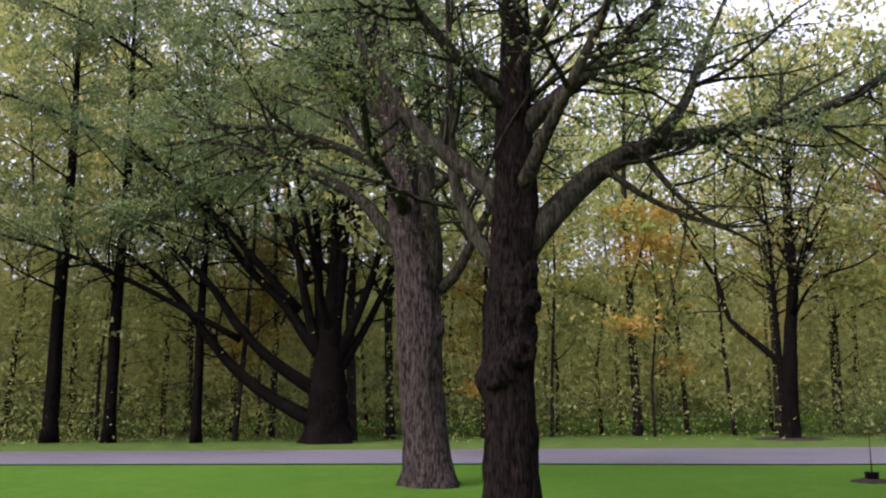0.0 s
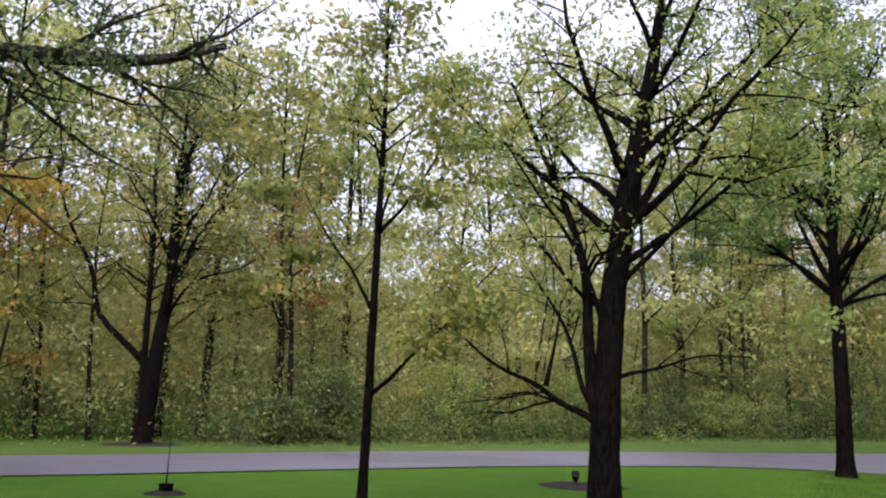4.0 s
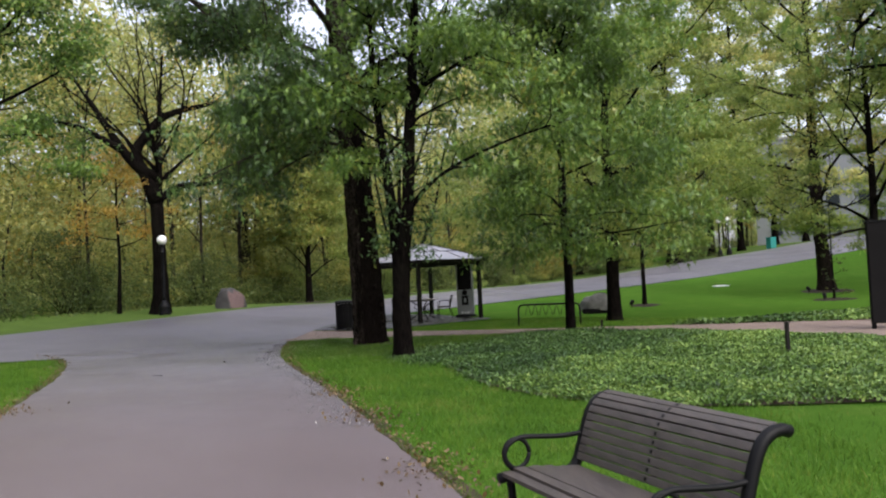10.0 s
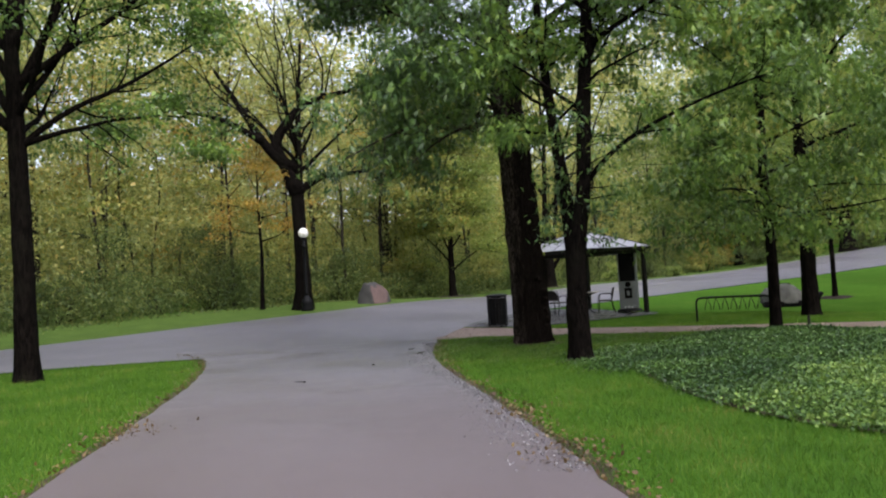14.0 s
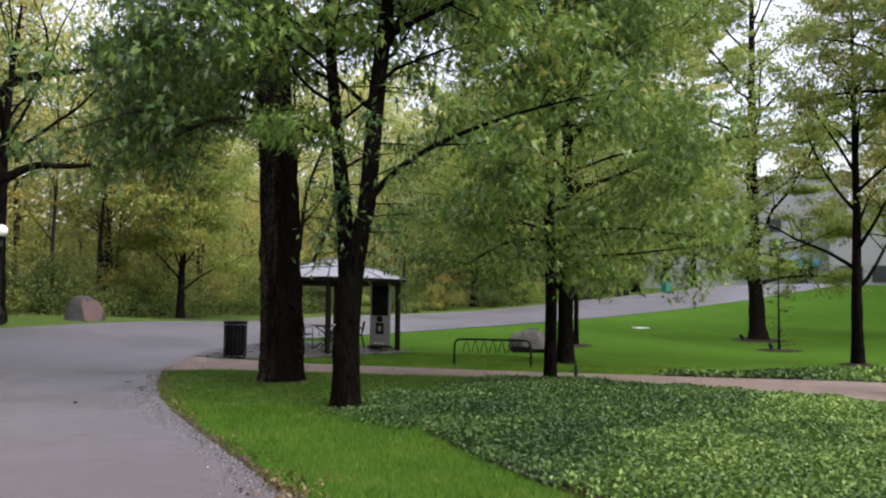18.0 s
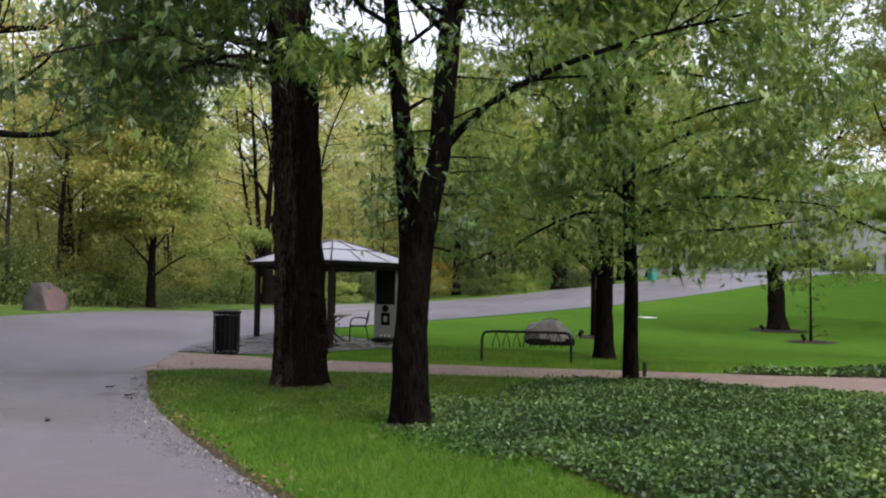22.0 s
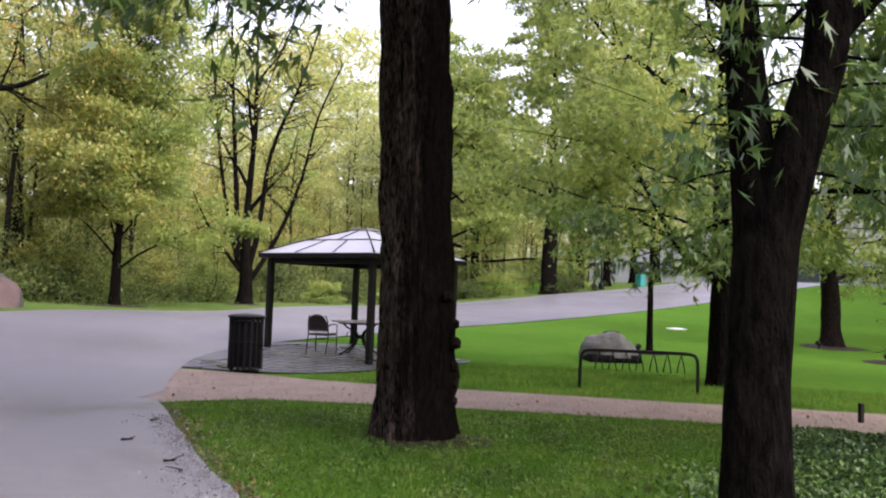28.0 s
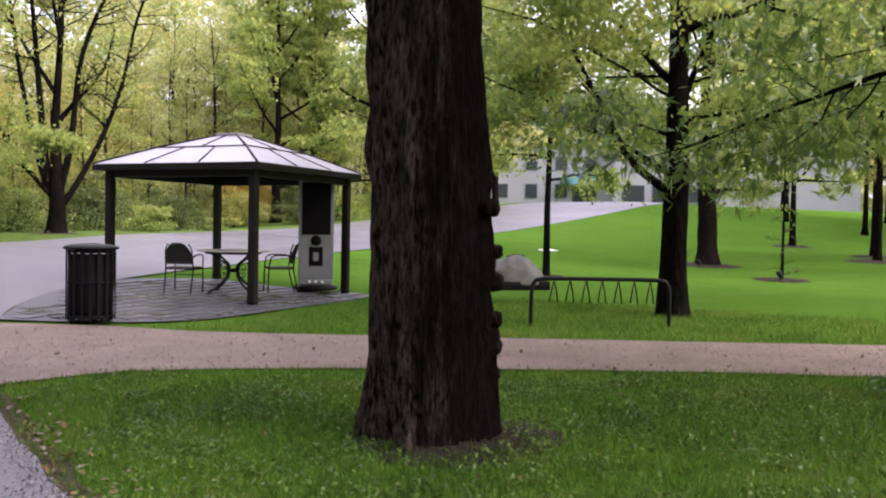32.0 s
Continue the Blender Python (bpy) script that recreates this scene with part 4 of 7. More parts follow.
tree("maple_tree", -4.84, -0.64, "leaning double-stemmed maple in a mulch ring", [(0, 0, 0), (0.01, 0.0, 0.68), (0.03, 0.02, 1.53), (0.11, 0.09, 3.28), (0.3, 0.26, 4.95), (0.47, 0.41, 6.08), (0.59, 0.51, 6.96), (0.74, 0.64, 8.33)], [0.24, 0.225, 0.215, 0.20, 0.175, 0.135, 0.105, 0.06],
     [(0.52, 60, 40, 4.2, 0.08, 0.01), (0.5, 190, 40, 4.0, 0.07, 0.02), (0.45, 20, 25, 3.6, 0.06, 0.0)] + fan(R, 9, 0.5, 0.92, 35, 60, 4.4, 2.2, 0.08), LEAF_LIGHT, BARK_DARK, 8500, 0.10, DIAMOND, 23, 8, 1.7, 5, 0.9, 0.16, 0.5, 34, 0.04, 1.3, clear=1.2,
     extra=[([(-0.1, -0.09, 1.45), (-0.26, -0.07, 2.72), (-0.33, 0.03, 3.56), (-0.57, -0.02, 4.41), (-0.99, -0.22, 5.54), (-1.55, -0.55, 7.05)], 0.11), ([(-0.16, -0.14, 1.45), (-0.42, -0.53, 1.61), (-0.56, -0.82, 1.88), (-0.98, -1.35, 2.13), (-1.24, -1.74, 2.53)], 0.06), ([(-0.66, -0.57, 1.88), (-0.67, -0.32, 2.64), (-0.76, -0.13, 3.24)], 0.04), ([(-0.22, -0.19, 1.69), (-0.44, -0.16, 2.4), (-0.71, -0.18, 2.98), (-1.21, -0.39, 3.74)], 0.05), ([(0.18, 0.16, 2.08), (0.48, 0.68, 2.17), (0.86, 1.28, 2.44), (1.34, 1.96, 2.41)], 0.035), ([(0.36, 0.31, 5.12), (0.85, 0.96, 5.91), (1.28, 1.56, 6.46), (1.74, 2.18, 6.76)], 0.06), ([(-0.01, -0.01, 2.88), (-0.14, -0.48, 4.03), (-0.43, -1.08, 4.82), (-0.59, -1.57, 5.5)], 0.05), ([(0.22, 0.2, 3.53), (0.83, 0.45, 4.09), (1.43, 0.71, 4.89), (2.03, 0.97, 5.45)], 0.05)], low=2.6)
tree("young_tree", -7.4, -3.22, "slim young tree with thin ascending branches", [(0, 0, 0), (0.05, 0, 1.8), (0.1, 0, 4), (0.15, 0, 6), (0.1, 0, 8.5)], [0.075, 0.07, 0.055, 0.04, 0.015],
     [(0.2, 20, 30, 3.2, 0.035, 0.02), (0.5, 40, 45, 3.0, 0.03, 0.02), (0.35, 200, 70, 2.5, 0.03, 0.0)] + fan(R, 8, 0.5, 0.92, 40, 65, 2.2, 1.0, 0.025), LEAF_YELLOW, BARK_DARK, 2600, 0.13, DIAMOND, 25, 6, 1.3, 4, 0.6, sides=14)
# beside the road lamp
tree("oak_tree", -6.75, 30.9, "old oak with twisted dark limbs and turning leaves", [(0, 0, 0), (0.03, 0, 2), (0.0, 0, 4.6), (0.02, 0.02, 5.3), (0.05, 0.05, 6.0), (0.1, 0.1, 7.0)], [0.38, 0.28, 0.27, 0.22, 0.12, 0.05],
     fan(R, 12, 0.8, 0.98, 38, 75, 7.5, 8.5, 0.08), LEAF_YELLOW, BARK_DARK, 2300, 0.12, DIAMOND, 27, 4, 1.8, 4, 0.9, 0.16, 0.4, 30, 0.07, 1.3, clear=2.6, fill=1.0, second_leaf=(LEAF_GOLD, 0.8),
     extra=[([(-0.09, -0.03, 5.01), (-0.5, -0.03, 6.18), (-0.95, -0.05, 6.81), (-0.26, 0.24, 7.91), (0.38, 0.52, 8.65), (2.45, 1.19, 9.18)], 0.31), ([(-0.56, -0.15, 6.07), (-1.36, -0.17, 7.05), (-2.26, -0.21, 8.65), (-3.16, -0.24, 10.07)], 0.25), ([(0.2, 0.06, 4.97), (1.08, 0.09, 5.5), (1.97, 0.13, 5.43), (3.04, 0.21, 5.56), (3.76, 0.2, 6.03)], 0.17), ([(0.11, 0.03, 5.57), (0.13, 0.14, 7.52), (0.24, 0.27, 9.41), (0.36, 0.41, 11.15)], 0.17), ([(-1.3, -0.36, 7.0), (-2.52, -0.86, 7.83), (-3.53, -1.31, 8.12), (-4.35, -1.71, 8.15)], 0.15)], low=6.2)
tree("understorey_tree", -8.8, 31.9, "small tree with golden-orange autumn leaves beside the oak", [(0, 0, 0), (0.1, 0, 2.4), (0, 0.1, 4.6), (0.1, 0, 7)], [0.09, 0.07, 0.05, 0.015], fan(R, 12, 0.42, 0.92, 10, 45, 2.6, 1.4, 0.03), LEAF_GOLD, BARK_DARK, 1700, 0.13, DIAMOND, 64, 7, 1.2, 4, 0.7, 0.18, low=3.0)
tree("vase_tree", -1.6, 42.3, "broad vase-shaped tree with fine green and yellow leaves", [(0, 0, 0), (0, 0, 1.0), (0, 0, 2.2), (0.1, 0, 5), (0, 0, 12)], [0.2, 0.19, 0.15, 0.10, 0.02], fan(R, 24, 0.12, 0.88, 38, 68, 5.2, 2.6, 0.05, 0.01), LEAF_YELLOW, BARK_DARK, 30000, 0.15, DIAMOND, 29, 9, 1.6, 5, 0.9, 0.24, low=2.0, clear=0.2, second_leaf=(LEAF_LIGHT, 0.6))
tree("vase_tree", 3.75, 47.6, "tall upswept tree with sparse yellow leaves", [(0, 0, 0), (0, 0, 1.4), (-0.1, 0, 4), (0.1, 0, 8), (0, 0, 14)], [0.36, 0.29, 0.16, 0.11, 0.03], [] + fan(R, 8, 0.3, 0.9, 50, 68, 5, 3, 0.1, 0.01),
     LEAF_YELLOW, BARK_DARK, 2300, 0.14, DIAMOND, 31, 7, 1.9, 4, 0.9, 0.2,
     extra=[([(-0.26, 0.03, 1.39), (-0.47, 0.17, 3.43), (-0.76, 0.33, 7.3), (-1.06, 0.49, 11.22), (-1.17, 0.63, 13.89)], 0.15), ([(-0.01, 0.0, 1.28), (0.5, -0.18, 3.47), (0.7, -0.32, 7.07), (1.94, -0.58, 10.0), (2.8, -0.8, 13.21)], 0.14), ([(0.25, -0.03, 1.16), (1.55, 0.04, 3.55), (2.49, 0.14, 6.24), (2.93, 0.3, 8.97), (4.18, 0.37, 11.83)], 0.12), ([(-0.39, 0.04, 1.64), (-1.31, 0.47, 5.98), (-1.73, 0.85, 9.92), (-2.13, 1.23, 13.41)], 0.11), ([(-0.39, 0.04, 1.64), (-1.72, -0.07, 3.34), (-2.54, -0.24, 5.04)], 0.1)])
tree("lawn_tree", 25.9, 61.8, "round lawn tree beyond the road", [(0, 0, 0), (0, 0, 3), (0.1, 0, 7), (0, 0, 24)], [0.6, 0.5, 0.34, 0.05], fan(R, 13, 0.22, 0.9, 20, 60, 8.5, 3.6, 0.16), LEAF_LIGHT, BARK_DARK, 15000, 0.24, SPEAR, 33, 8, 1.8, 4, 0.9, 0.2)
for k, (px, py) in enumerate([(19, 65.5), (31, 67), (34.5, 69), (40, 74), (23, 69), (56, 46), (60, 36), (45, 78), (58, 56), (52, 33), (62, 27)]):
    tree("lawn_tree", px, py, "leafy tree beyond the park road", [(0, 0, 0), (0, 0, 2.4), (0.1, 0, 6), (0, 0, 28 if 30 < px < 46 else 17)], [0.32, 0.28, 0.2, 0.04], fan(R, 16, 0.14, 0.92, 15, 60, 8.0, 4.2, 0.12), (LEAF_LIGHT, LEAF_WOODS)[k % 2], BARK_DARK, 7500, 0.30, SPEAR, 50 + k, 7, 1.8, 4, 0.9, 0.22, group="trees beyond the road", far=True, clear=0.1)

# the opening view: old trees on the lawn before the woods
KNOTTED = tree("old_maple_tree", -5.95, -12.15, "old knotted maple with dark bark and long spreading limbs", [(0, 0, 0), (0.0, 0.0, 1.19), (0.0, 0.0, 2.34), (0.01, 0.12, 3.84), (0.01, 0.12, 5.4), (0.02, 0.17, 7.04), (0.02, 0.19, 8.41)], [0.35, 0.325, 0.31, 0.29, 0.22, 0.17, 0.1],
     fan(R, 7, 0.5, 0.92, 35, 60, 4.6, 2.6, 0.11), LEAF_OLD, BARK_BIG, 10500, 0.08, DIAMOND, 41, 8, 2.2, 5, 1.0, 0.16, 0.4, 56, 0.08, 1.3, ((2.0, 330, 0.42, 0.16), (2.75, 20, 0.36, 0.13), (3.1, 10, 0.3, 0.10), (1.9, 260, 0.4, 0.2), (2.4, 60, 0.3, 0.12)), clear=1.5,
     extra=[([(0.03, 0.26, 3.61), (-0.06, 0.74, 4.13), (-0.14, 1.28, 4.66), (-0.2, 1.94, 5.01), (-0.18, 3.3, 5.28), (-0.23, 4.14, 5.47), (-0.29, 4.84, 5.69), (-0.34, 5.64, 6.15)], 0.19), ([(0.23, 1.97, 4.96), (0.09, 2.46, 5.49), (-0.08, 2.75, 6.21), (-0.22, 3.23, 7.22)], 0.09), ([(0.03, 0.21, 5.16), (0.29, 0.76, 5.59), (0.55, 1.24, 5.93), (0.84, 2.02, 6.68)], 0.15), ([(0.0, 0.01, 4.11), (-0.21, -0.42, 4.59), (-0.44, -0.96, 5.05), (-0.65, -1.44, 5.7), (-0.88, -1.94, 6.64), (-1.09, -2.39, 7.63)], 0.14), ([(-0.0, -0.02, 2.34), (-0.07, 0.11, 2.94), (-0.18, -0.13, 3.34), (-0.31, -0.5, 3.9), (-0.42, -0.72, 4.72), (-0.5, -0.71, 5.99), (-0.59, -0.74, 7.32)], 0.13), ([(0.15, 1.29, 4.59), (0.07, 1.83, 4.22), (-0.01, 2.45, 3.97), (-0.08, 3.16, 3.78), (-0.15, 3.79, 3.35)], 0.05), ([(0.21, 1.74, 4.85), (0.17, 2.26, 4.2), (0.13, 2.78, 3.79), (0.11, 3.48, 3.84)], 0.05), ([(0.45, 3.81, 5.24), (0.04, 4.55, 5.17), (-0.36, 5.46, 4.84)], 0.035), ([(0.01, 0.11, 5.81), (0.55, 0.35, 6.31), (1.09, 0.71, 6.76)], 0.09)], low=4.4, limb_bark=BARK_LICHEN)
tree("old_maple_tree", -10.9, -13.0, "old grey maple with peeling bark and low limbs", [(0, 0, 0), (-0.01, -0.16, 1.82), (-0.01, -0.22, 3.45), (-0.02, -0.45, 5.04), (-0.02, -0.73, 7.24), (-0.04, -1.07, 9.2), (-0.04, -1.26, 10.99)], [0.43, 0.40, 0.40, 0.32, 0.25, 0.18, 0.09],
     fan(R, 7, 0.45, 0.92, 35, 60, 5.5, 2.8, 0.13), LEAF_OLD, BARK_GREY, 13000, 0.09, DIAMOND, 43, 8, 2.4, 5, 1.0, 0.18, 0.4, 56, 0.06, 1.35, ((2.9, 60, 0.3, 0.3), (2.5, 300, 0.15, 0.3)),
     extra=[([(-0.03, -0.77, 4.56), (-0.21, -1.2, 5.3), (-0.4, -1.86, 5.72), (-0.59, -2.64, 6.1), (-0.79, -3.56, 6.49), (-0.98, -4.5, 6.78), (-1.18, -5.43, 6.71)], 0.15), ([(-0.01, -0.4, 5.53), (-0.2, -1.21, 6.18), (-0.39, -2.2, 6.62), (-0.59, -3.21, 6.95), (-0.78, -4.13, 6.95), (-0.97, -5.18, 7.29)], 0.11), ([(0.0, 0.07, 3.77), (0.07, -0.09, 5.46), (0.15, -0.14, 7.42), (0.22, -0.2, 9.09), (0.29, -0.2, 10.82)], 0.24), ([(-0.02, -0.67, 6.68), (-0.34, -1.34, 7.81), (-0.66, -1.82, 8.77), (-1.0, -3.01, 9.26), (-1.35, -4.48, 9.78)], 0.11), ([(0.01, 0.38, 3.66), (0.36, 0.88, 4.65), (0.71, 1.37, 5.62), (1.07, 1.94, 6.36)], 0.13), ([(-0.0, -0.03, 5.47), (0.53, 0.88, 6.09), (1.07, 1.96, 7.1), (1.59, 2.69, 7.84)], 0.1), ([(-0.04, -1.2, 6.13), (-0.23, -1.76, 7.19), (-0.42, -2.46, 8.29), (-0.59, -2.73, 9.44)], 0.08)], low=5.2, limb_bark=BARK_LICHEN)
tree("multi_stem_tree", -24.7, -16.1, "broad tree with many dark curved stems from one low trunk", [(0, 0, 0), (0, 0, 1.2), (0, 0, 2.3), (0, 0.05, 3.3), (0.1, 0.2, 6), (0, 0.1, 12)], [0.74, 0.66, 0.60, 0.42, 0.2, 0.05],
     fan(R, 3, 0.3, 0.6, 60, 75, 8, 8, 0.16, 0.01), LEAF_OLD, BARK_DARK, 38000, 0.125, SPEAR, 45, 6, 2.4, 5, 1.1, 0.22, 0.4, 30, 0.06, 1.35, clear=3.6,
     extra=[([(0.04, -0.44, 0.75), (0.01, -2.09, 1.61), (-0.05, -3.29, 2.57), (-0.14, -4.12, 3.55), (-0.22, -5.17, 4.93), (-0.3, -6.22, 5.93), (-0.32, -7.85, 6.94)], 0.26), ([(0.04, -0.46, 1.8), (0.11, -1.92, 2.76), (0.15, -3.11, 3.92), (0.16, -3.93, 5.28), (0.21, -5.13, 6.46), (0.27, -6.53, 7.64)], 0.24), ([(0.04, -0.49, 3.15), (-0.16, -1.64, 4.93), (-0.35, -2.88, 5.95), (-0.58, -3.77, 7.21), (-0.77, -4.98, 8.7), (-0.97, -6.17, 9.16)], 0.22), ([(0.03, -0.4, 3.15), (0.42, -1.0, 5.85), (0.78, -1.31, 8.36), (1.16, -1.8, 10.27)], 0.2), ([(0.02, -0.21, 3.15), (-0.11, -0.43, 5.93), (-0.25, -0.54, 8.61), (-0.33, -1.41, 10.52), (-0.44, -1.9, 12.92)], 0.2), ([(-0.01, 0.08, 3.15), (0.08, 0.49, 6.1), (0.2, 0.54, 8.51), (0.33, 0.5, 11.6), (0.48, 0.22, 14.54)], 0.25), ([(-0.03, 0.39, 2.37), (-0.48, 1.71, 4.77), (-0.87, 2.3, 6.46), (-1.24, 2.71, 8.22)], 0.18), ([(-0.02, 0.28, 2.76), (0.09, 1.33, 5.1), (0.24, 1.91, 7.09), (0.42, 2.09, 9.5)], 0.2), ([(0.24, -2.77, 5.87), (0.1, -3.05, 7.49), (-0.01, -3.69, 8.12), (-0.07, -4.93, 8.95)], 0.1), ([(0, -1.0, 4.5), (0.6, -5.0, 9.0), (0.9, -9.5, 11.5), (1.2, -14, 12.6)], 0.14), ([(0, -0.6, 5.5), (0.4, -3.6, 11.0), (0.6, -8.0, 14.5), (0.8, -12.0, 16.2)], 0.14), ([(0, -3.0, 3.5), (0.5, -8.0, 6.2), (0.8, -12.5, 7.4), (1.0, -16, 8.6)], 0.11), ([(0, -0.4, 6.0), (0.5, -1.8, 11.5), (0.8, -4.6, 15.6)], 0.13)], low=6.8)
tree("lawn_tree", -25.3, 0.28, "thin-crowned tree in a mulch ring by the road", [(0, 0, 0), (0, 0.05, 1.5), (0.0, 0.2, 3.2), (0, 0.5, 6), (0, 0.6, 11)], [0.33, 0.28, 0.24, 0.16, 0.04], [(0.5, 100, 50, 5, 0.1, 0.01)] + fan(R, 7, 0.4, 0.9, 45, 65, 5, 2.5, 0.1), LEAF_YELLOW, BARK_DARK, 1500, 0.14, DIAMOND, 47, 7, 1.9, 4, 0.9, 0.2,
     extra=[([(-0.07, -0.16, 1.54), (-0.25, -0.15, 4.4), (-0.41, -0.1, 7.82), (-0.67, -0.26, 10.3)], 0.13), ([(-0.04, -0.09, 2.65), (-0.64, -0.93, 3.6), (-1.18, -1.63, 4.38), (-1.42, -1.67, 5.81), (-2.09, -2.67, 7.68), (-2.47, -3.02, 9.6)], 0.13), ([(0.16, 0.36, 4.36), (0.62, 0.97, 5.75), (1.39, 2.25, 6.05), (1.85, 2.86, 6.58)], 0.07), ([(0.13, 0.28, 6.02), (0.07, 0.4, 8.8), (0.0, 0.49, 11.0), (-0.05, 0.61, 13.94)], 0.12)], low=4)

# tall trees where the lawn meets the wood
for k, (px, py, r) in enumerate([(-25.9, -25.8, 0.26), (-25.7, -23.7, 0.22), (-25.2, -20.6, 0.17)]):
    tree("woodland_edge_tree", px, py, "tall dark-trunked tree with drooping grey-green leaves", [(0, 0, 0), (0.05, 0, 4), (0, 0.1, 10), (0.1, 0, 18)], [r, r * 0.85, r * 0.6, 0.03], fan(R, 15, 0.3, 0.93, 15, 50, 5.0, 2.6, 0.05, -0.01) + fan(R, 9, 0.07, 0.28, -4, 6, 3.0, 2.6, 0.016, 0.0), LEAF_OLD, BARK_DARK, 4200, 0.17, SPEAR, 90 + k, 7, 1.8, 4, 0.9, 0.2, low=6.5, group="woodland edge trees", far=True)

# ---- the woods ----
def woods_edge(f):
    """A line just inside the wood, from the south round to the north-east."""
    line = smooth_line([(-27, -62), (-25.5, -35), (-26.5, -18), (-27, 0), (-25, 14), (-20, 26), (-13, 34.5), (-6, 42), (0.5, 51.5), (8, 61), (16, 69), (28, 79), (40, 97), (60, 113), (85, 103), (92, 75), (86, 45), (80, 15), (72, -8)], 600)
    k = f * 598
    i = int(k)
    p, d = line[i] + (line[i + 1] - line[i]) * (k - i), line[i + 1] - line[i]
    d = d / np.linalg.norm(d)
    return p, np.array([-d[1], d[0]])


def wood_height(f):
    """The tree line drops where the road leaves the park."""
    return 1 - 0.48 * math.exp(-((f - 0.395) / 0.035) ** 2)


def woods_proto(seed, h, leaf_mat, label, n_leaves, r=0.15, lean=0.3, limbs=11):
    rng = np.random.default_rng(seed)
    return tree("woodland_tree", 0, -300 - seed, label, [(0, 0, 0), (rng.normal(0, 0.08), rng.normal(0, 0.08), h * 0.25), (rng.normal(0, lean), rng.normal(0, lean), h * 0.6), (rng.normal(0, lean), rng.normal(0, lean), h)], [r, r * 0.85, r * 0.55, 0.02],
                fan(rng, limbs, 0.28, 0.93, 30, 62, h * 0.22, h * 0.12, r * 0.4, 0.01), leaf_mat, BARK_WOOD, int(n_leaves * 0.8), 0.26, SPEAR, seed, 5, 1.7, 3, 0.9, 0.3, 0.3, 7, 0.04, 1.25, group="woodland trees", sink=0.15, fill=1.25, far=True)


def plant_woods():
    rng = np.random.default_rng(77)
    protos = [woods_proto(101, 15, LEAF_WOODS, "slender woodland tree with yellow-green leaves", 2600), woods_proto(102, 17, LEAF_LIGHT, "slender woodland tree with light green leaves", 2600, 0.2),
              woods_proto(103, 13, LEAF_YELLOW, "slender woodland tree with yellowing leaves", 2200, 0.11), woods_proto(104, 16, LEAF_WOODS, "thin woodland tree with sparse leaves", 1300, 0.13), woods_proto(105, 11, LEAF_YELLOW, "thin understorey tree with yellow leaves", 1800, 0.08),
              woods_proto(106, 14, LEAF_WOODS, "dark-trunked woodland tree with olive leaves", 2000, 0.17),
              woods_proto(107, 10, LEAF_WOODS, "bare pole-like young woodland tree", 700, 0.075, 0.25, 5), woods_proto(108, 12, LEAF_YELLOW, "thin straight woodland pole with few leaves", 700, 0.1, 0.2, 5), woods_proto(109, 9, LEAF_GOLD, "small understorey tree with orange-gold leaves", 2200, 0.07, 0.3, 7)]
    first = set()
    for i in range(290):
        f = (i + rng.uniform(0, 1)) / 290
        f = f * 0.75 if f < 0.8 else 0.6 + (f - 0.8) * 2.0
        thin = i % 2 and f < 0.36 or i % 4 == 1
        p, out = woods_edge(f)
        d = rng.choice([0.4, 3.2, 6.5, 10.5]) + rng.uniform(-0.8, 2.2)
        x, y = p + out * d
        k = int(rng.choice([6, 6, 6, 6, 6, 6, 7, 7, 7, 7, 7, 7, 8])) if thin else int(rng.integers(0, 6))
        s = rng.uniform(0.9, 1.3) * wood_height(f)
        m = Matrix.Translation(on_ground(x, y)) @ Matrix.Rotation(rng.uniform(0, 6.28), 4, "Z")
        if k not in first:
            first.add(k)
            protos[k].matrix_basis = m
        else:
            c = copy_thing(protos[k], m)
            c.scale = (s, s, s)


plant_woods()
# turning understorey trees at the edge of the wood
tree("understorey_tree", -29.5, -19.2, "small understorey tree with orange-gold leaves", [(0, 0, 0), (0.1, 0, 2.5), (0, 0.1, 8)], [0.08, 0.07, 0.02], fan(R, 9, 0.25, 0.92, 25, 55, 2.6, 1.2, 0.03), LEAF_GOLD, BARK_WOOD, 2600, 0.2, SPEAR, 61, 6, 1.3, 3, 0.8, 0.25, far=True)
tree("understorey_tree", -28.5, -10.4, "small understorey tree with golden leaves", [(0, 0, 0), (0.1, 0, 2.5), (0, 0.1, 7)], [0.07, 0.06, 0.02], fan(R, 9, 0.25, 0.92, 25, 55, 2.2, 1.1, 0.03), LEAF_GOLD, BARK_WOOD, 2000, 0.2, SPEAR, 62, 6, 1.3, 3, 0.8, 0.25, far=True)
tree("understorey_tree", -30.5, 8.1, "small understorey tree with reddish leaves", [(0, 0, 0), (0.1, 0, 3), (0, 0.1, 10.5)], [0.09, 0.07, 0.02], fan(R, 10, 0.45, 0.92, 25, 55, 2.4, 1.1, 0.03), LEAF_RED, BARK_WOOD, 1500, 0.2, SPEAR, 63, 6, 1.3, 3, 0.8, 0.25, far=True)


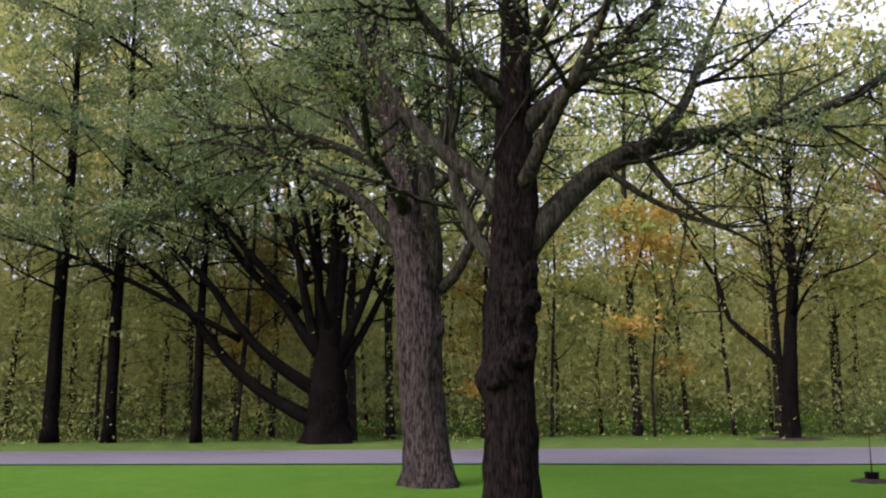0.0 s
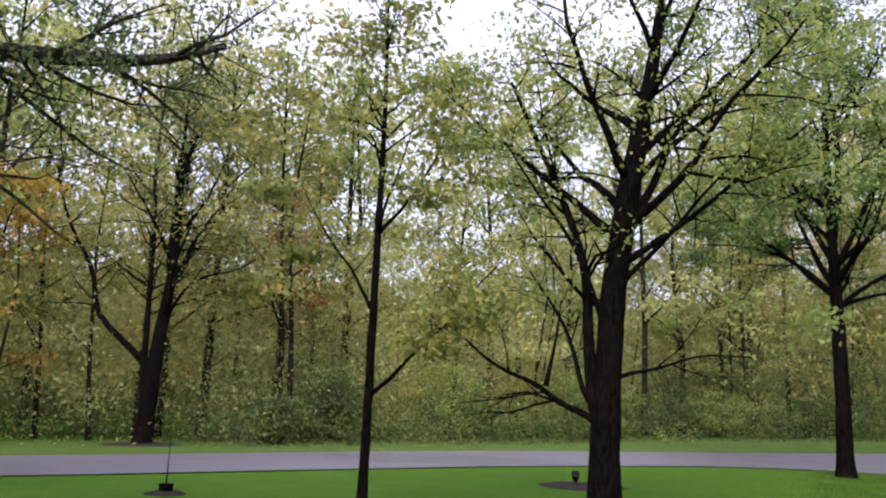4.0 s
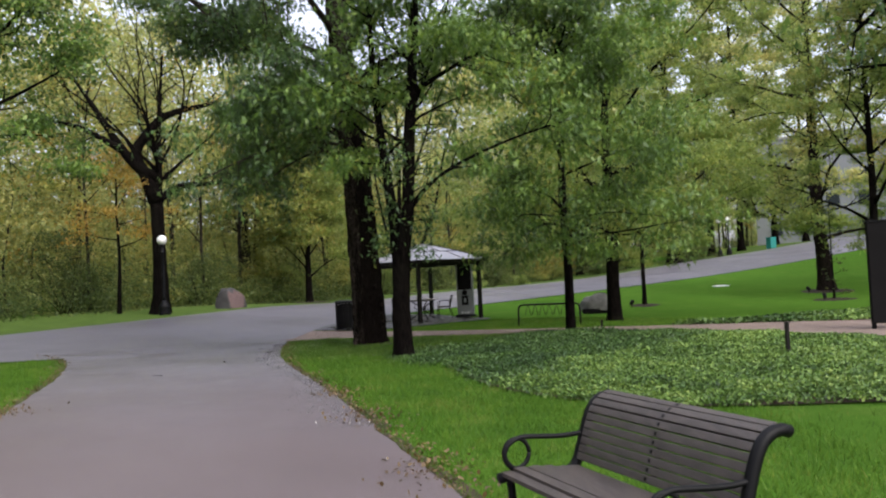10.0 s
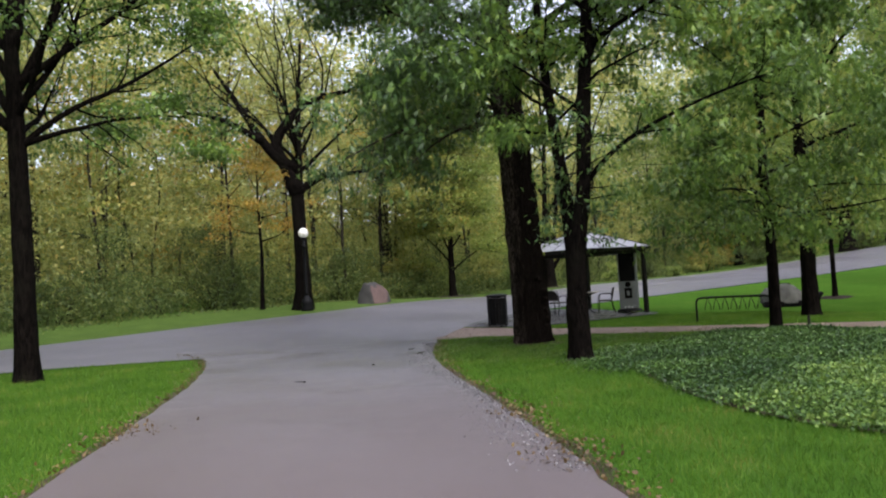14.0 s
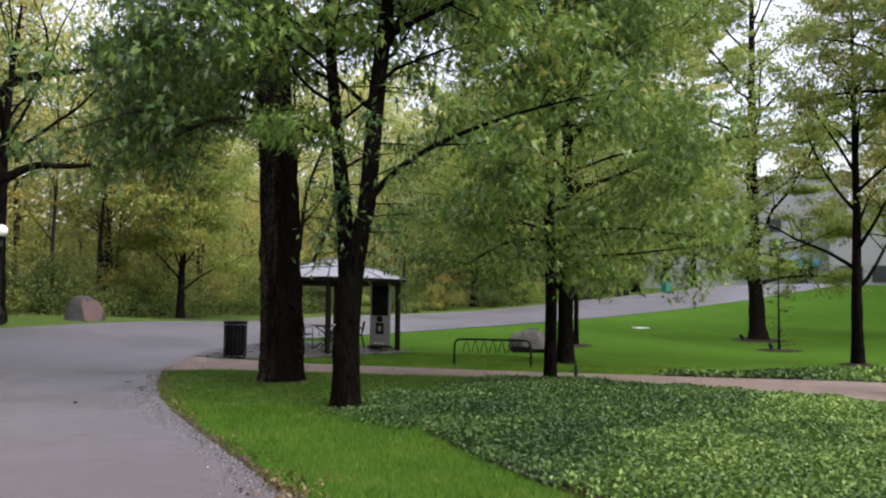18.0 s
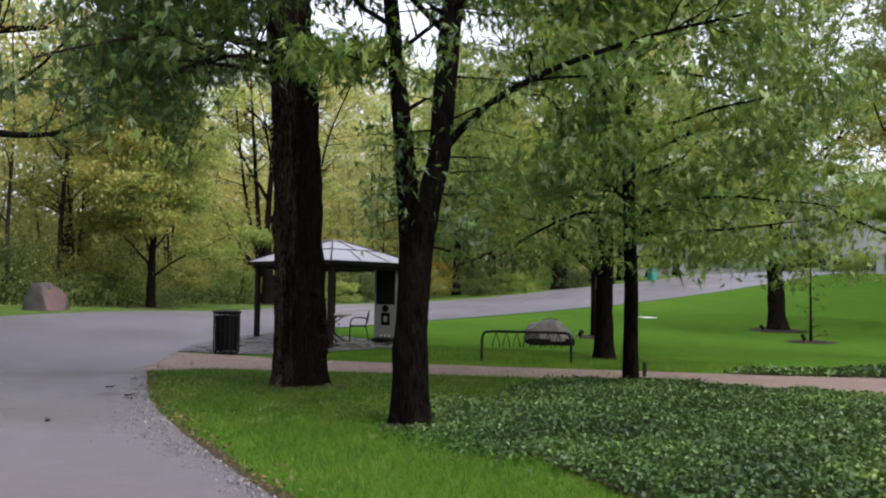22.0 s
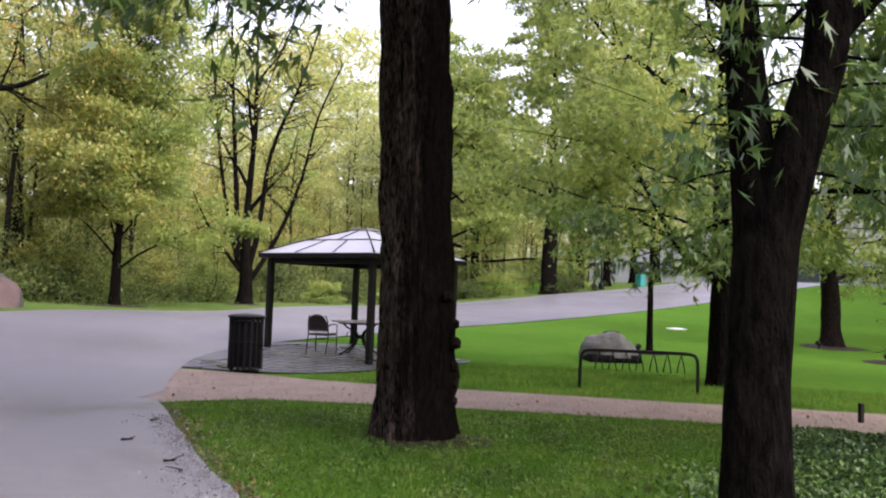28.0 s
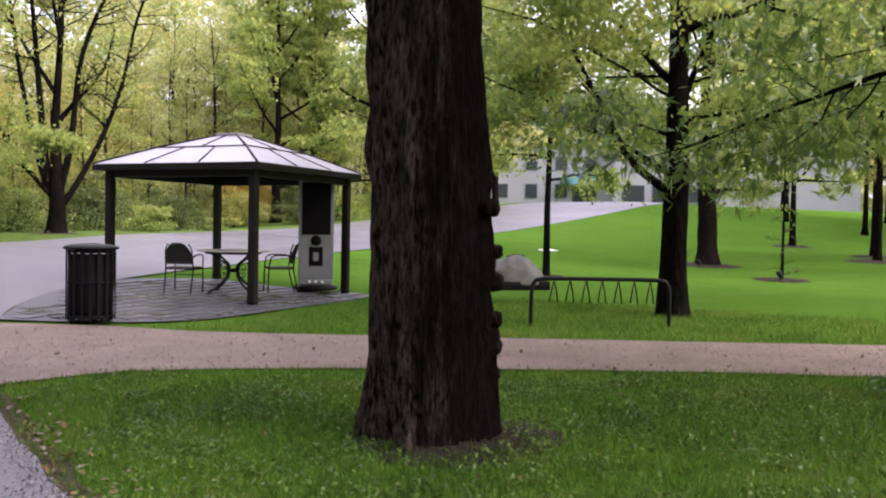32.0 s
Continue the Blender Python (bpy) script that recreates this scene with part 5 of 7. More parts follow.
def foliage_band(name, label, mat, n, f0, f1, d0, d1, z0, z1, size, seed, fall=1.0, clumps=260):
    """A band of leaves gathered in clumps along the wood."""
    rng = np.random.default_rng(seed)
    cs = []
    for _ in range(clumps):
        f = rng.uniform(f0, f1)
        p, out = woods_edge(f)
        q = p + out * rng.uniform(d0, d1)
        z = z0 + (z1 * wood_height(f) - z0) * rng.uniform(0, 1) ** fall
        cs.append((q[0], q[1], float(ground_z(q[0], q[1])) + z, rng.uniform(0.5, 1.5)))
    cs = np.array(cs)
    ids = rng.integers(0, clumps, n)
    v = rng.normal(size=(n, 3))
    pos = cs[ids, :3] + v * cs[ids, 3:4] * np.array([1.0, 1.0, 0.6])
    pos[:, 2] = np.maximum(pos[:, 2], ground_z(pos[:, 0], pos[:, 1]) + 0.03)
    tagged(new(name, leaves_mesh(name, pos, size * rng.uniform(0.6, 1.3, n), mat, rng, SPEAR)), label, "foliage", kind="stuff")


for lo, hi, share in ((0.0, 0.58, 1.0), (0.58, 1.0, 0.35)):
    foliage_band("far_woods", "dense green depth of the woods", LEAF_WOODS, int(85000 * share), lo, hi, 26, 46, 0, 10, 1.3, 201, 1.1, int(24000 * share))
    foliage_band("far_woods", "yellow-green canopy deep in the woods", LEAF_WOODS, int(150000 * share), lo, hi, 13, 28, 1.0, 26, 0.52, 202, 0.8, int(1900 * share))
    foliage_band("far_woods", "olive leaves of the near woodland canopy", LEAF_WOODS, int(38000 * share), lo, hi, 5, 14, 6.0, 20, 0.3, 206, 0.7, int(500 * share))
    foliage_band("undergrowth", "low green undergrowth along the edge of the woods", LEAF_UNDER, int(90000 * share), lo, hi, 1.0, 9, 0, 1.5, 0.17, 203, 1.3, int(850 * share))
    foliage_band("understorey", "sunlit leaves along the face of the woods", LEAF_WOODS, int(150000 * share), lo, hi, 0.8, 5, 0.6, 9, 0.115, 210, 0.85, int(1000 * share))
    if lo == 0:
        foliage_band("far_woods", "high canopy of the western woods", LEAF_WOODS, 22000, 0.04, 0.12, 8, 22, 9, 27, 0.4, 211, 0.8, 400)
        # leaves with light painted in, to brighten the shaded western trunks
        foliage_band("understorey", "yellow-green leaves painted lit among the trunks of the western woods", LEAF_WOODS_LIT, 120000, 0.05, 0.24, 0.4, 4.5, 0.3, 8.5, 0.12, 212, 0.9, 700)
        foliage_band("far_woods", "yellow autumn crowns behind the road lamp", LEAF_YELLOW, 80000, 0.25, 0.42, 1.5, 12, 2.5, 15, 0.13, 208, 0.9, 420)
        foliage_band("far_woods", "orange-gold autumn leaves in the woods", LEAF_GOLD, 24000, 0.25, 0.40, 2, 12, 4, 13, 0.13, 209, 0.9, 70)
        foliage_band("undergrowth", "low green undergrowth between the woods and the verge", LEAF_UNDER, 90000, 0.19, 0.44, -2.8, 1.5, 0, 1.2, 0.12, 207, 1.3, 520)
    foliage_band("understorey", "light olive understorey leaves of the woods", LEAF_WOODS, int(90000 * share), lo, hi, 1.0, 12, 0.4, 8.5, 0.2, 204, 0.9, int(1500 * share))


# ---- garden shelter and what stands in it ----
def shelter():
    c, turn = (4.35, 26.83), 34.8
    z0 = float(ground_z(*c)) + 0.03
    t = thing("gazebo", pose(c[0], c[1], z0, 0, 0, turn), "dark metal gazebo with pale grey panelled hip roof", "gazebo")
    ax, by, eave, over = 1.43, 1.53, 2.10, 0.17
    for sx in (-1, 1):
        for sy in (-1, 1):
            p = part("post", boxed(sx * ax, sy * by, eave / 2 - 0.08, 0.125, 0.125, eave + 0.16, 0.012), METAL_DARK, t)
            part("foot_plate", boxed(sx * ax, sy * by, -0.015, 0.2, 0.2, 0.014, 0.004), METAL_DARK, p)
    for s in (-1, 1):
        part("beam", boxed(0, s * by, eave - 0.06, 2 * ax - 0.13, 0.07, 0.12, 0.008), METAL_DARK, t)
        part("beam", boxed(s * ax, 0, eave - 0.06, 0.07, 2 * by - 0.13, 0.12, 0.008), METAL_DARK, t)
        part("gutter", boxed(0, s * (by + over), eave + 0.045, 2 * (ax + over) + 0.1, 0.07, 0.10, 0.012), METAL_DARK, t)
        part("gutter", boxed(s * (ax + over), 0, eave + 0.045, 0.07, 2 * (by + over) - 0.075, 0.10, 0.012), METAL_DARK, t)
    rings = [(1.0, eave + 0.095), (0.56, eave + 0.42), (0.11, eave + 0.70)]
    ex, ey = ax + over + 0.03, by + over + 0.03

    def corner(k, f):
        return Vector((ex * f[0] * rings[k][0], ey * f[1] * rings[k][0], rings[k][1]))

    cs = [(-1, -1), (1, -1), (1, 1), (-1, 1)]
    for k in (0, 1):
        for i in range(4):
            a, b = cs[i], cs[(i + 1) % 4]
            pieces = 3 if k == 0 else 2
            for j in range(pieces):
                bm = bmesh.new()
                q = []
                for kk, ff in ((k, j / pieces), (k, (j + 1) / pieces), (k + 1, (j + 1) / pieces), (k + 1, j / pieces)):
                    q.append(corner(kk, a).lerp(corner(kk, b), ff))
                nrm = (q[1] - q[0]).cross(q[3] - q[0]).normalized() * 0.008
                lo, hi = [bm.verts.new(v - nrm) for v in q], [bm.verts.new(v + nrm) for v in q]
                bm.faces.new(hi), bm.faces.new(lo[::-1])
                for m in range(4):
                    bm.faces.new((lo[m], lo[(m + 1) % 4], hi[(m + 1) % 4], hi[m]))
                part("roof_panel", bm, ROOF_PANEL, t)
                if j:
                    tube("rib", [tuple(corner(k, a).lerp(corner(k, b), j / pieces) + Vector((0, 0, 0.014))), tuple(corner(k + 1, a).lerp(corner(k + 1, b), j / pieces) + Vector((0, 0, 0.014)))], 0.013, METAL_DARK, t, sides=6)
            tube("hip_rib", [tuple(corner(k, a) + Vector((0, 0, 0.015))), tuple(corner(k + 1, a) + Vector((0, 0, 0.015)))], 0.02, METAL_DARK, t, sides=6)
            tube("ring_rib", [tuple(corner(k + 1, a) + Vector((0, 0, 0.014))), tuple(corner(k + 1, b) + Vector((0, 0, 0.014)))], 0.016, METAL_DARK, t, sides=6)
    bm = boxed(0, 0, eave + 0.72, 0.46, 0.5, 0.05, 0.015)
    part("roof_cap", bm, ROOF_PANEL, t)
    return z0


FLOOR_Z = shelter()


def armchair(x, y, face, label):
    t = thing("armchair", pose(x, y, FLOOR_Z + 0.005, 0, 0, face), label, "chair", "chairs at the round table")
    r = 0.012
    for s in (-1, 1):
        tube("front_leg", [(0.24, s * 0.25, 0), (0.23, s * 0.25, 0.45), (0.20, s * 0.265, 0.62), (0.12, s * 0.27, 0.66), (-0.15, s * 0.265, 0.66), (-0.22, s * 0.25, 0.62)], r, METAL_BLACK, t, "black bent tube leg and armrest", 8)
        tube("rear_leg", [(-0.30, s * 0.23, 0), (-0.20, s * 0.24, 0.42), (-0.25, s * 0.23, 0.75), (-0.28, s * 0.18, 0.85)], r, METAL_BLACK, t, "", 8)
    tube("stretcher", [(0.23, -0.25, 0.30), (0.23, 0.25, 0.30)], 0.009, METAL_BLACK, t, "", 6)
    part("seat", boxed(0.0, 0, 0.43, 0.46, 0.47, 0.045, 0.02), WICKER, t)
    bm = bmesh.new()
    cols, rows_ = 9, 7
    grid = []
    for i in range(rows_ + 1):
        v = i / rows_
        for j in range(cols + 1):
            u = j / cols * 2 - 1
            top = 0.50 + 0.37 * v * (1 - 0.35 * abs(u) ** 3 * v)
            grid.append(bm.verts.new((-0.20 - 0.08 * v - 0.05 * (1 - u * u), u * 0.235 * (1 - 0.12 * v * v), top)))
    for i in range(rows_):
        for j in range(cols):
            a = i * (cols + 1) + j
            bm.faces.new((grid[a], grid[a + 1], grid[a + cols + 2], grid[a + cols + 1]))
    bmesh.ops.solidify(bm, geom=list(bm.faces), thickness=0.022)
    part("backrest", bm, WICKER, t, "rounded woven dark backrest", smooth=True)


armchair(3.38, 26.45, 55, "dark wicker garden armchair with thin metal legs")
armchair(5.02, 26.2, 170, "dark wicker garden armchair drawn up to the table")


def cast_table(x, y):
    t = thing("round_table", pose(x, y, FLOOR_Z + 0.005, 0, 0, 20), "round pale-topped garden table on ornate cast iron legs", "table")
    t.scale = (1.36, 1.36, 1)
    lathe("tabletop", [(0.0, 0.715), (0.44, 0.715), (0.47, 0.722), (0.475, 0.735), (0.465, 0.745), (0.0, 0.748)], TABLE_STONE, t)
    lathe("apron", [(0.34, 0.685), (0.36, 0.68), (0.365, 0.713), (0.34, 0.714)], METAL_BLACK, t)
    for k in range(4):
        m = Matrix.Rotation(k * math.pi / 2, 4, "Z")
        tube("leg", [tuple(m @ Vector(p)) for p in ((0.33, 0, 0.69), (0.24, 0, 0.60), (0.10, 0, 0.50), (0.07, 0, 0.38), (0.10, 0, 0.26), (0.22, 0, 0.13), (0.30, 0, 0.06), (0.36, 0, 0.02))], 0.017, METAL_BLACK, t, "", 8)
        ring = [tuple(m @ Vector((0.19 + 0.06 * math.cos(a), 0, 0.45 + 0.06 * math.sin(a)))) for a in np.linspace(0, 2 * math.pi, 13)]
        tube("scroll", ring, 0.008, METAL_BLACK, t, "", 6)
        ring = [tuple(m @ Vector((0.15 + 0.05 * math.cos(a), 0, 0.30 + 0.05 * math.sin(a)))) for a in np.linspace(0, 2 * math.pi, 13)]
        tube("scroll", ring, 0.008, METAL_BLACK, t, "", 6)
        lathe("foot", [(0.03, 0.0), (0.034, 0.012), (0.018, 0.03)], METAL_BLACK, t, sides=10, at=Matrix.Translation(m @ Vector((0.36, 0, 0))))
    lathe("collar", [(0.05, 0.35), (0.085, 0.37), (0.085, 0.40), (0.05, 0.42)], METAL_BLACK, t)


cast_table(4.2, 26.3)


def pillar_sign(x, y):
    t = thing("display_pillar", pose(x, y, FLOOR_Z + 0.003, 0, 0, -22), "tall grey display pillar with a black panel", "sign")
    lathe("base", [(0.40, 0.0), (0.42, 0.03), (0.40, 0.07), (0.30, 0.09), (0.0, 0.095)], METAL_BLACK, t)
    part("plinth", boxed(0, 0, 0.14, 0.62, 0.2, 0.10, 0.02), PANEL_GREY, t)
    part("body", boxed(0, 0, 1.12, 0.66, 0.13, 1.88, 0.03), PANEL_GREY, t)
    part("panel", boxed(0, -0.068, 1.52, 0.54, 0.016, 0.98, 0.005), PANEL_BLACK, t, "blank matt black upper panel")
    part("poster", boxed(0, -0.068, 0.62, 0.26, 0.014, 0.36, 0.004), PANEL_BLACK, t, "dark framed picture on the lower part")
    part("poster_mark", boxed(0, -0.0775, 0.62, 0.10, 0.004, 0.16, 0.002), PANEL_GREY, t)
    lathe("emblem", [(0.0, 0.0), (0.10, 0.0), (0.10, 0.012), (0.0, 0.014)], PANEL_BLACK, t, "dark round emblem", at=pose(0, -0.066, 0.92, 90))
    for s in (-1, 0, 1):
        lathe("button", [(0.0, 0.0), (0.028, 0.0), (0.026, 0.02), (0.0, 0.024)], WHITE_PAINT, t, sides=12, at=pose(s * 0.12, -0.101, 0.145, 90))


pillar_sign(5.86, 26.55)


def litter_bin(x, y):
    t = thing("litter_bin", Matrix.Translation(on_ground(x, y, 0.055)), "round black litter bin caged in vertical bars", "bin")
    lathe("liner", [(0.0, 0.05), (0.25, 0.05), (0.265, 0.12), (0.27, 0.86), (0.0, 0.87)], PANEL_BLACK, t)
    for k in range(18):
        a = k * 2 * math.pi / 18
        part("bar", boxed(0.302, 0, 0.47, 0.012, 0.036, 0.92, 0.003, Matrix.Rotation(a, 4, "Z")), METAL_BLACK, t)
    for z in (0.06, 0.5, 0.9):
        lathe("hoop", [(0.284, z - 0.015), (0.296, z - 0.015), (0.296, z + 0.015), (0.284, z + 0.015), (0.284, z - 0.015)], METAL_BLACK, t)
    lathe("lid", [(0.13, 0.935), (0.335, 0.93), (0.345, 0.945), (0.335, 0.965), (0.25, 0.99), (0.13, 1.0), (0.12, 0.97), (0.13, 0.935)], METAL_BLACK, t, "flat black rim lid")
    for k in range(4):
        a = k * math.pi / 2 + 0.4
        lathe("foot", [(0.02, -0.03), (0.024, 0.0), (0.015, 0.06)], METAL_BLACK, t, sides=8, at=Matrix.Translation((0.27 * math.cos(a), 0.27 * math.sin(a), 0)))


litter_bin(1.43, 23.42)


# ---- street furniture ----
def globe_lamp(x, y, label, h=3.05):
    t = thing("street_lamp", Matrix.Translation(on_ground(x, y)), label, "lamp", "globe lamps along the road")
    lathe("base", [(0.24, -0.05), (0.25, 0.10), (0.20, 0.22), (0.235, 0.30), (0.20, 0.42), (0.11, 0.55), (0.09, 0.62)], METAL_BLACK, t)
    k = h / 3.05
    lathe("pole", [(0.085, 0.6), (0.075, 0.75), (0.068, 1.9 * k), (0.055, 2.55 * k), (0.085, 2.58 * k), (0.085, 2.63 * k), (0.055, 2.66 * k), (0.06, 2.85 * k)], METAL_BLACK, t, sides=16)
    lathe("collar", [(0.06, 2.85 * k), (0.12, 2.88 * k), (0.13, 2.93 * k), (0.09, 2.95 * k)], METAL_BLACK, t)
    lathe("globe", [(0.09, 2.94 * k)] + [(0.205 * math.sin(a), 2.94 * k + 0.19 - 0.205 * math.cos(a)) for a in np.linspace(0.46, 3.14, 14)], GLOBE_WHITE, t, "opal white glass globe, unlit")


globe_lamp(-6.4, 30.15, "black cast street lamp with a white globe by the road")
globe_lamp(30.3, 63.3, "distant black street lamp with a white globe", 2.9)
globe_lamp(31.6, 64.6, "distant black street lamp beyond the road", 2.9)


def bike_rack():
    a, b = np.array([7.12, 21.45]), np.array([8.93, 20.5])
    d = (b - a) / np.linalg.norm(b - a)
    L = float(np.linalg.norm(b - a))
    t = thing("bike_rack", pose(*on_ground(*((a + b) / 2)), 0, 0, math.degrees(math.atan2(d[1], d[0]))), "black tubular bicycle rack with hanging wheel hooks", "bike rack")
    h = L / 2
    tube("frame", smooth3([(-h, 0, -0.15), (-h, 0, 0.35), (-h + 0.01, 0, 0.68), (-h + 0.22, 0, 0.70), (0, 0, 0.70), (h - 0.22, 0, 0.70), (h - 0.01, 0, 0.68), (h, 0, 0.35), (h, 0, -0.15)], 40), 0.03, METAL_BLACK, t, "", 12)
    for k in range(7):
        x = -h + 0.33 + k * (L - 0.62) / 6
        tube("hook", [(x, 0, 0.685), (x - 0.05, -0.05, 0.50), (x - 0.075, -0.06, 0.36)], 0.010, METAL_BLACK, t, "", 6)
        tube("hook", [(x, 0, 0.685), (x + 0.05, 0.05, 0.50), (x + 0.075, 0.06, 0.34)], 0.010, METAL_BLACK, t, "", 6)
    for s in (-1, 1):
        lathe("flange", [(0.0, 0.0), (0.07, 0.0), (0.07, 0.012), (0.035, 0.016)], METAL_BLACK, t, sides=14, at=Matrix.Translation((s * h, 0, 0)))


bike_rack()


def bench():
    """Slatted bench; local x runs along the seat, the sitter faces local -y."""
    a, b = np.array([4.40, -0.55]), np.array([4.85, -2.00])
    d = (b - a) / np.linalg.norm(b - a)
    face = np.array([d[1], -d[0]])
    mid = (a + b) / 2 + face * 0.36
    t = thing("park_bench", pose(*on_ground(*mid), 0, 0, math.degrees(math.atan2(d[1], d[0]))), "dark wooden slatted park bench with black iron arms", "bench")
    t.scale = (1, 1, 0.94)
    h = 0.76
    prof = [(-0.29, 0.435), (-0.21, 0.452), (-0.12, 0.45), (-0.03, 0.44), (0.06, 0.425), (0.14, 0.42)]
    for y, z in prof:
        part("seat_slat", boxed(0, y, z, 2 * h - 0.03, 0.078, 0.028, 0.006), WOOD_SLAT, t)
    line = smooth3([(0, 0.198, 0.462), (0, 0.235, 0.58), (0, 0.272, 0.70), (0, 0.312, 0.80), (0, 0.375, 0.862), (0, 0.455, 0.885)], 61)
    run = np.r_[0, np.cumsum(np.linalg.norm(np.diff(line, axis=0), axis=1))]
    for k in range(10):
        y, z = (np.interp((k + 0.5) / 10 * run[-1], run, line[:, i]) for i in (1, 2))
        y1, z1 = (np.interp((k + 0.6) / 10 * run[-1], run, line[:, i]) for i in (1, 2))
        m = Matrix.Translation((0, y, z)) @ Matrix.Rotation(math.atan2(z1 - z, y1 - y), 4, "X")
        part("back_slat", boxed(0, 0, 0, 2 * h - 0.03, 0.048, 0.034, 0.009, m), WOOD_SLAT, t)
        part("bolt", boxed(0, 0, 0.017, 0.02, 0.02, 0.008, 0.003, m), METAL_BLACK, t)
    curve = [(-0.34, 0.405), (-0.25, 0.418), (-0.05, 0.40), (0.12, 0.385), (0.19, 0.42), (0.235, 0.55), (0.28, 0.70), (0.325, 0.805), (0.385, 0.855), (0.46, 0.868), (0.50, 0.85)]
    for s in (-1, 1):
        x = s * h
        e = tube("end_frame", smooth3([(x, y, z) for y, z in curve], 26), 0.034, METAL_BLACK, t, "cast iron end frame", 10)
        tube("front_leg", smooth3([(x, -0.27, 0.41), (x, -0.25, 0.25), (x, -0.28, 0.08), (x, -0.33, -0.02)], 10), 0.026, METAL_BLACK, e, "", 8)
        tube("rear_leg", smooth3([(x, 0.13, 0.38), (x, 0.17, 0.22), (x, 0.27, 0.08), (x, 0.34, -0.02)], 10), 0.026, METAL_BLACK, e, "", 8)
        tube("arm", smooth3([(x, 0.265, 0.635), (x, 0.10, 0.625), (x, -0.08, 0.645), (x, -0.20, 0.655), (x, -0.29, 0.60), (x, -0.30, 0.52), (x, -0.24, 0.45)], 22), 0.017, METAL_BLACK, t, "curled black iron armrest", 8)
        tube("arm_ring", [(x, -0.215 + 0.085 * math.cos(q), 0.552 + 0.095 * math.sin(q)) for q in np.linspace(0, 2 * math.pi, 21)], 0.014, METAL_BLACK, t, "", 8)
    part("centre_strap", boxed(0, 0.262, 0.63, 0.04, 0.012, 0.36, 0.003, Matrix.Translation((0, 0.262, 0.63)) @ Matrix.Rotation(radians(-17), 4, "X") @ Matrix.Translation((0, -0.24, -0.63))), METAL_BLACK, t)
    tube("brace", [(-h, 0.0, 0.37), (h, 0.0, 0.37)], 0.015, METAL_BLACK, t, "", 6)


bench()


def info_board(x, y):
    t = thing("information_board", pose(*on_ground(x, y), 0, 0, -12), "tall black information board seen from its blank side", "sign")
    part("board", boxed(0, 0, 1.20, 1.25, 0.14, 2.12, 0.02), PANEL_BLACK, t)
    for s in (-1, 1):
        part("post", boxed(s * 0.56, 0.09, 1.05, 0.09, 0.05, 2.3, 0.008), METAL_BLACK, t)
    part("cap", boxed(0, 0, 2.275, 1.29, 0.18, 0.03, 0.006), METAL_BLACK, t)


info_board(13.68, 11.22)


def marker_post(x, y, h, label):
    t = thing("marker_post", Matrix.Translation(on_ground(x, y)), label, "post")
    part("stake", boxed(0, 0, h / 2 - 0.1, 0.055, 0.055, h + 0.2, 0.008), METAL_DARK, t)
    part("cap", boxed(0, 0, h + 0.006, 0.062, 0.062, 0.012, 0.004), METAL_BLACK, t)


marker_post(9.2, 7.0, 0.6, "short dark post in the green groundcover bed")
marker_post(8.63, 16.55, 0.26, "low dark stub post at the edge of the bed")


def boulder(name, x, y, sx, sy, sz, mat, seed, label, lift=0.0, turn=0, flat=0.25, cleft=None):
    rng = np.random.default_rng(seed)
    bm = bmesh.new()
    bmesh.ops.create_icosphere(bm, subdivisions=4, radius=1)
    off = Vector(rng.uniform(0, 50, 3))
    for v in bm.verts:
        d = v.co.normalized()
        k = 1 + 0.30 * noise.noise(d * 1.3 + off) + 0.12 * noise.noise(d * 3.1 + off) + 0.05 * noise.noise(d * 8 + off)
        p = d * k
        for j in range(7):
            n = Vector((math.cos(j * 2.4 + seed), math.sin(j * 2.4 + seed), 0.25 + 0.2 * math.sin(j * 1.7))).normalized()
            over = p.dot(n) - (0.82 + 0.12 * math.sin(j * 3.3 + seed))
            if over > 0:
                p -= n * over * 0.8
        if cleft:
            n = Vector(cleft[1]).normalized()
            p -= n * max(0.0, p.dot(n) - 0.60)
        z = p.z if p.z > -flat else -flat + (p.z + flat) * 0.15
        v.co = Vector((p.x * sx, p.y * sy, (z + flat) * sz))
    t = thing(name, pose(*on_ground(x, y, lift - 0.03), 0, 0, turn), label, "rock")
    ob = part("stone", bm, mat, t, smooth=True)
    if cleft:
        ob.data.materials.append(cleft[0])
        n = Vector((cleft[1][0] / sx, cleft[1][1] / sy, cleft[1][2] / sz)).normalized()
        for f in ob.data.polygons:
            if f.normal.dot(n) > 0.985:
                f.material_index = 1
    return t


boulder("boulder", -4.1, 32.6, 0.78, 0.62, 0.76, ROCK_ROAD, 4, "grey granite boulder with a pink cleft face beside the road", 0, 15, 0.15, (ROCK_PINK, (0.55, -0.75, 0.45)))
stone = boulder("boulder", 11.33, 27.8, 0.86, 0.62, 0.46, ROCK_GREY, 9, "broad grey granite boulder on the lawn", 0.17, -10, 0.3)
# black block added as painted shade under the boulder
part("stone_underside_shade", boxed(0.02, -0.05, -0.05, 1.42, 0.95, 0.22, 0.08), PANEL_BLACK, stone, "black block painted as the shadow under the boulder")
tube("strap", smooth3([(-0.22, -0.1, 0.60), (-0.1, -0.1, 0.655), (0.15, -0.1, 0.655), (0.25, -0.1, 0.62)], 8), 0.018, METAL_BLACK, stone, "short dark bar on top", 6)


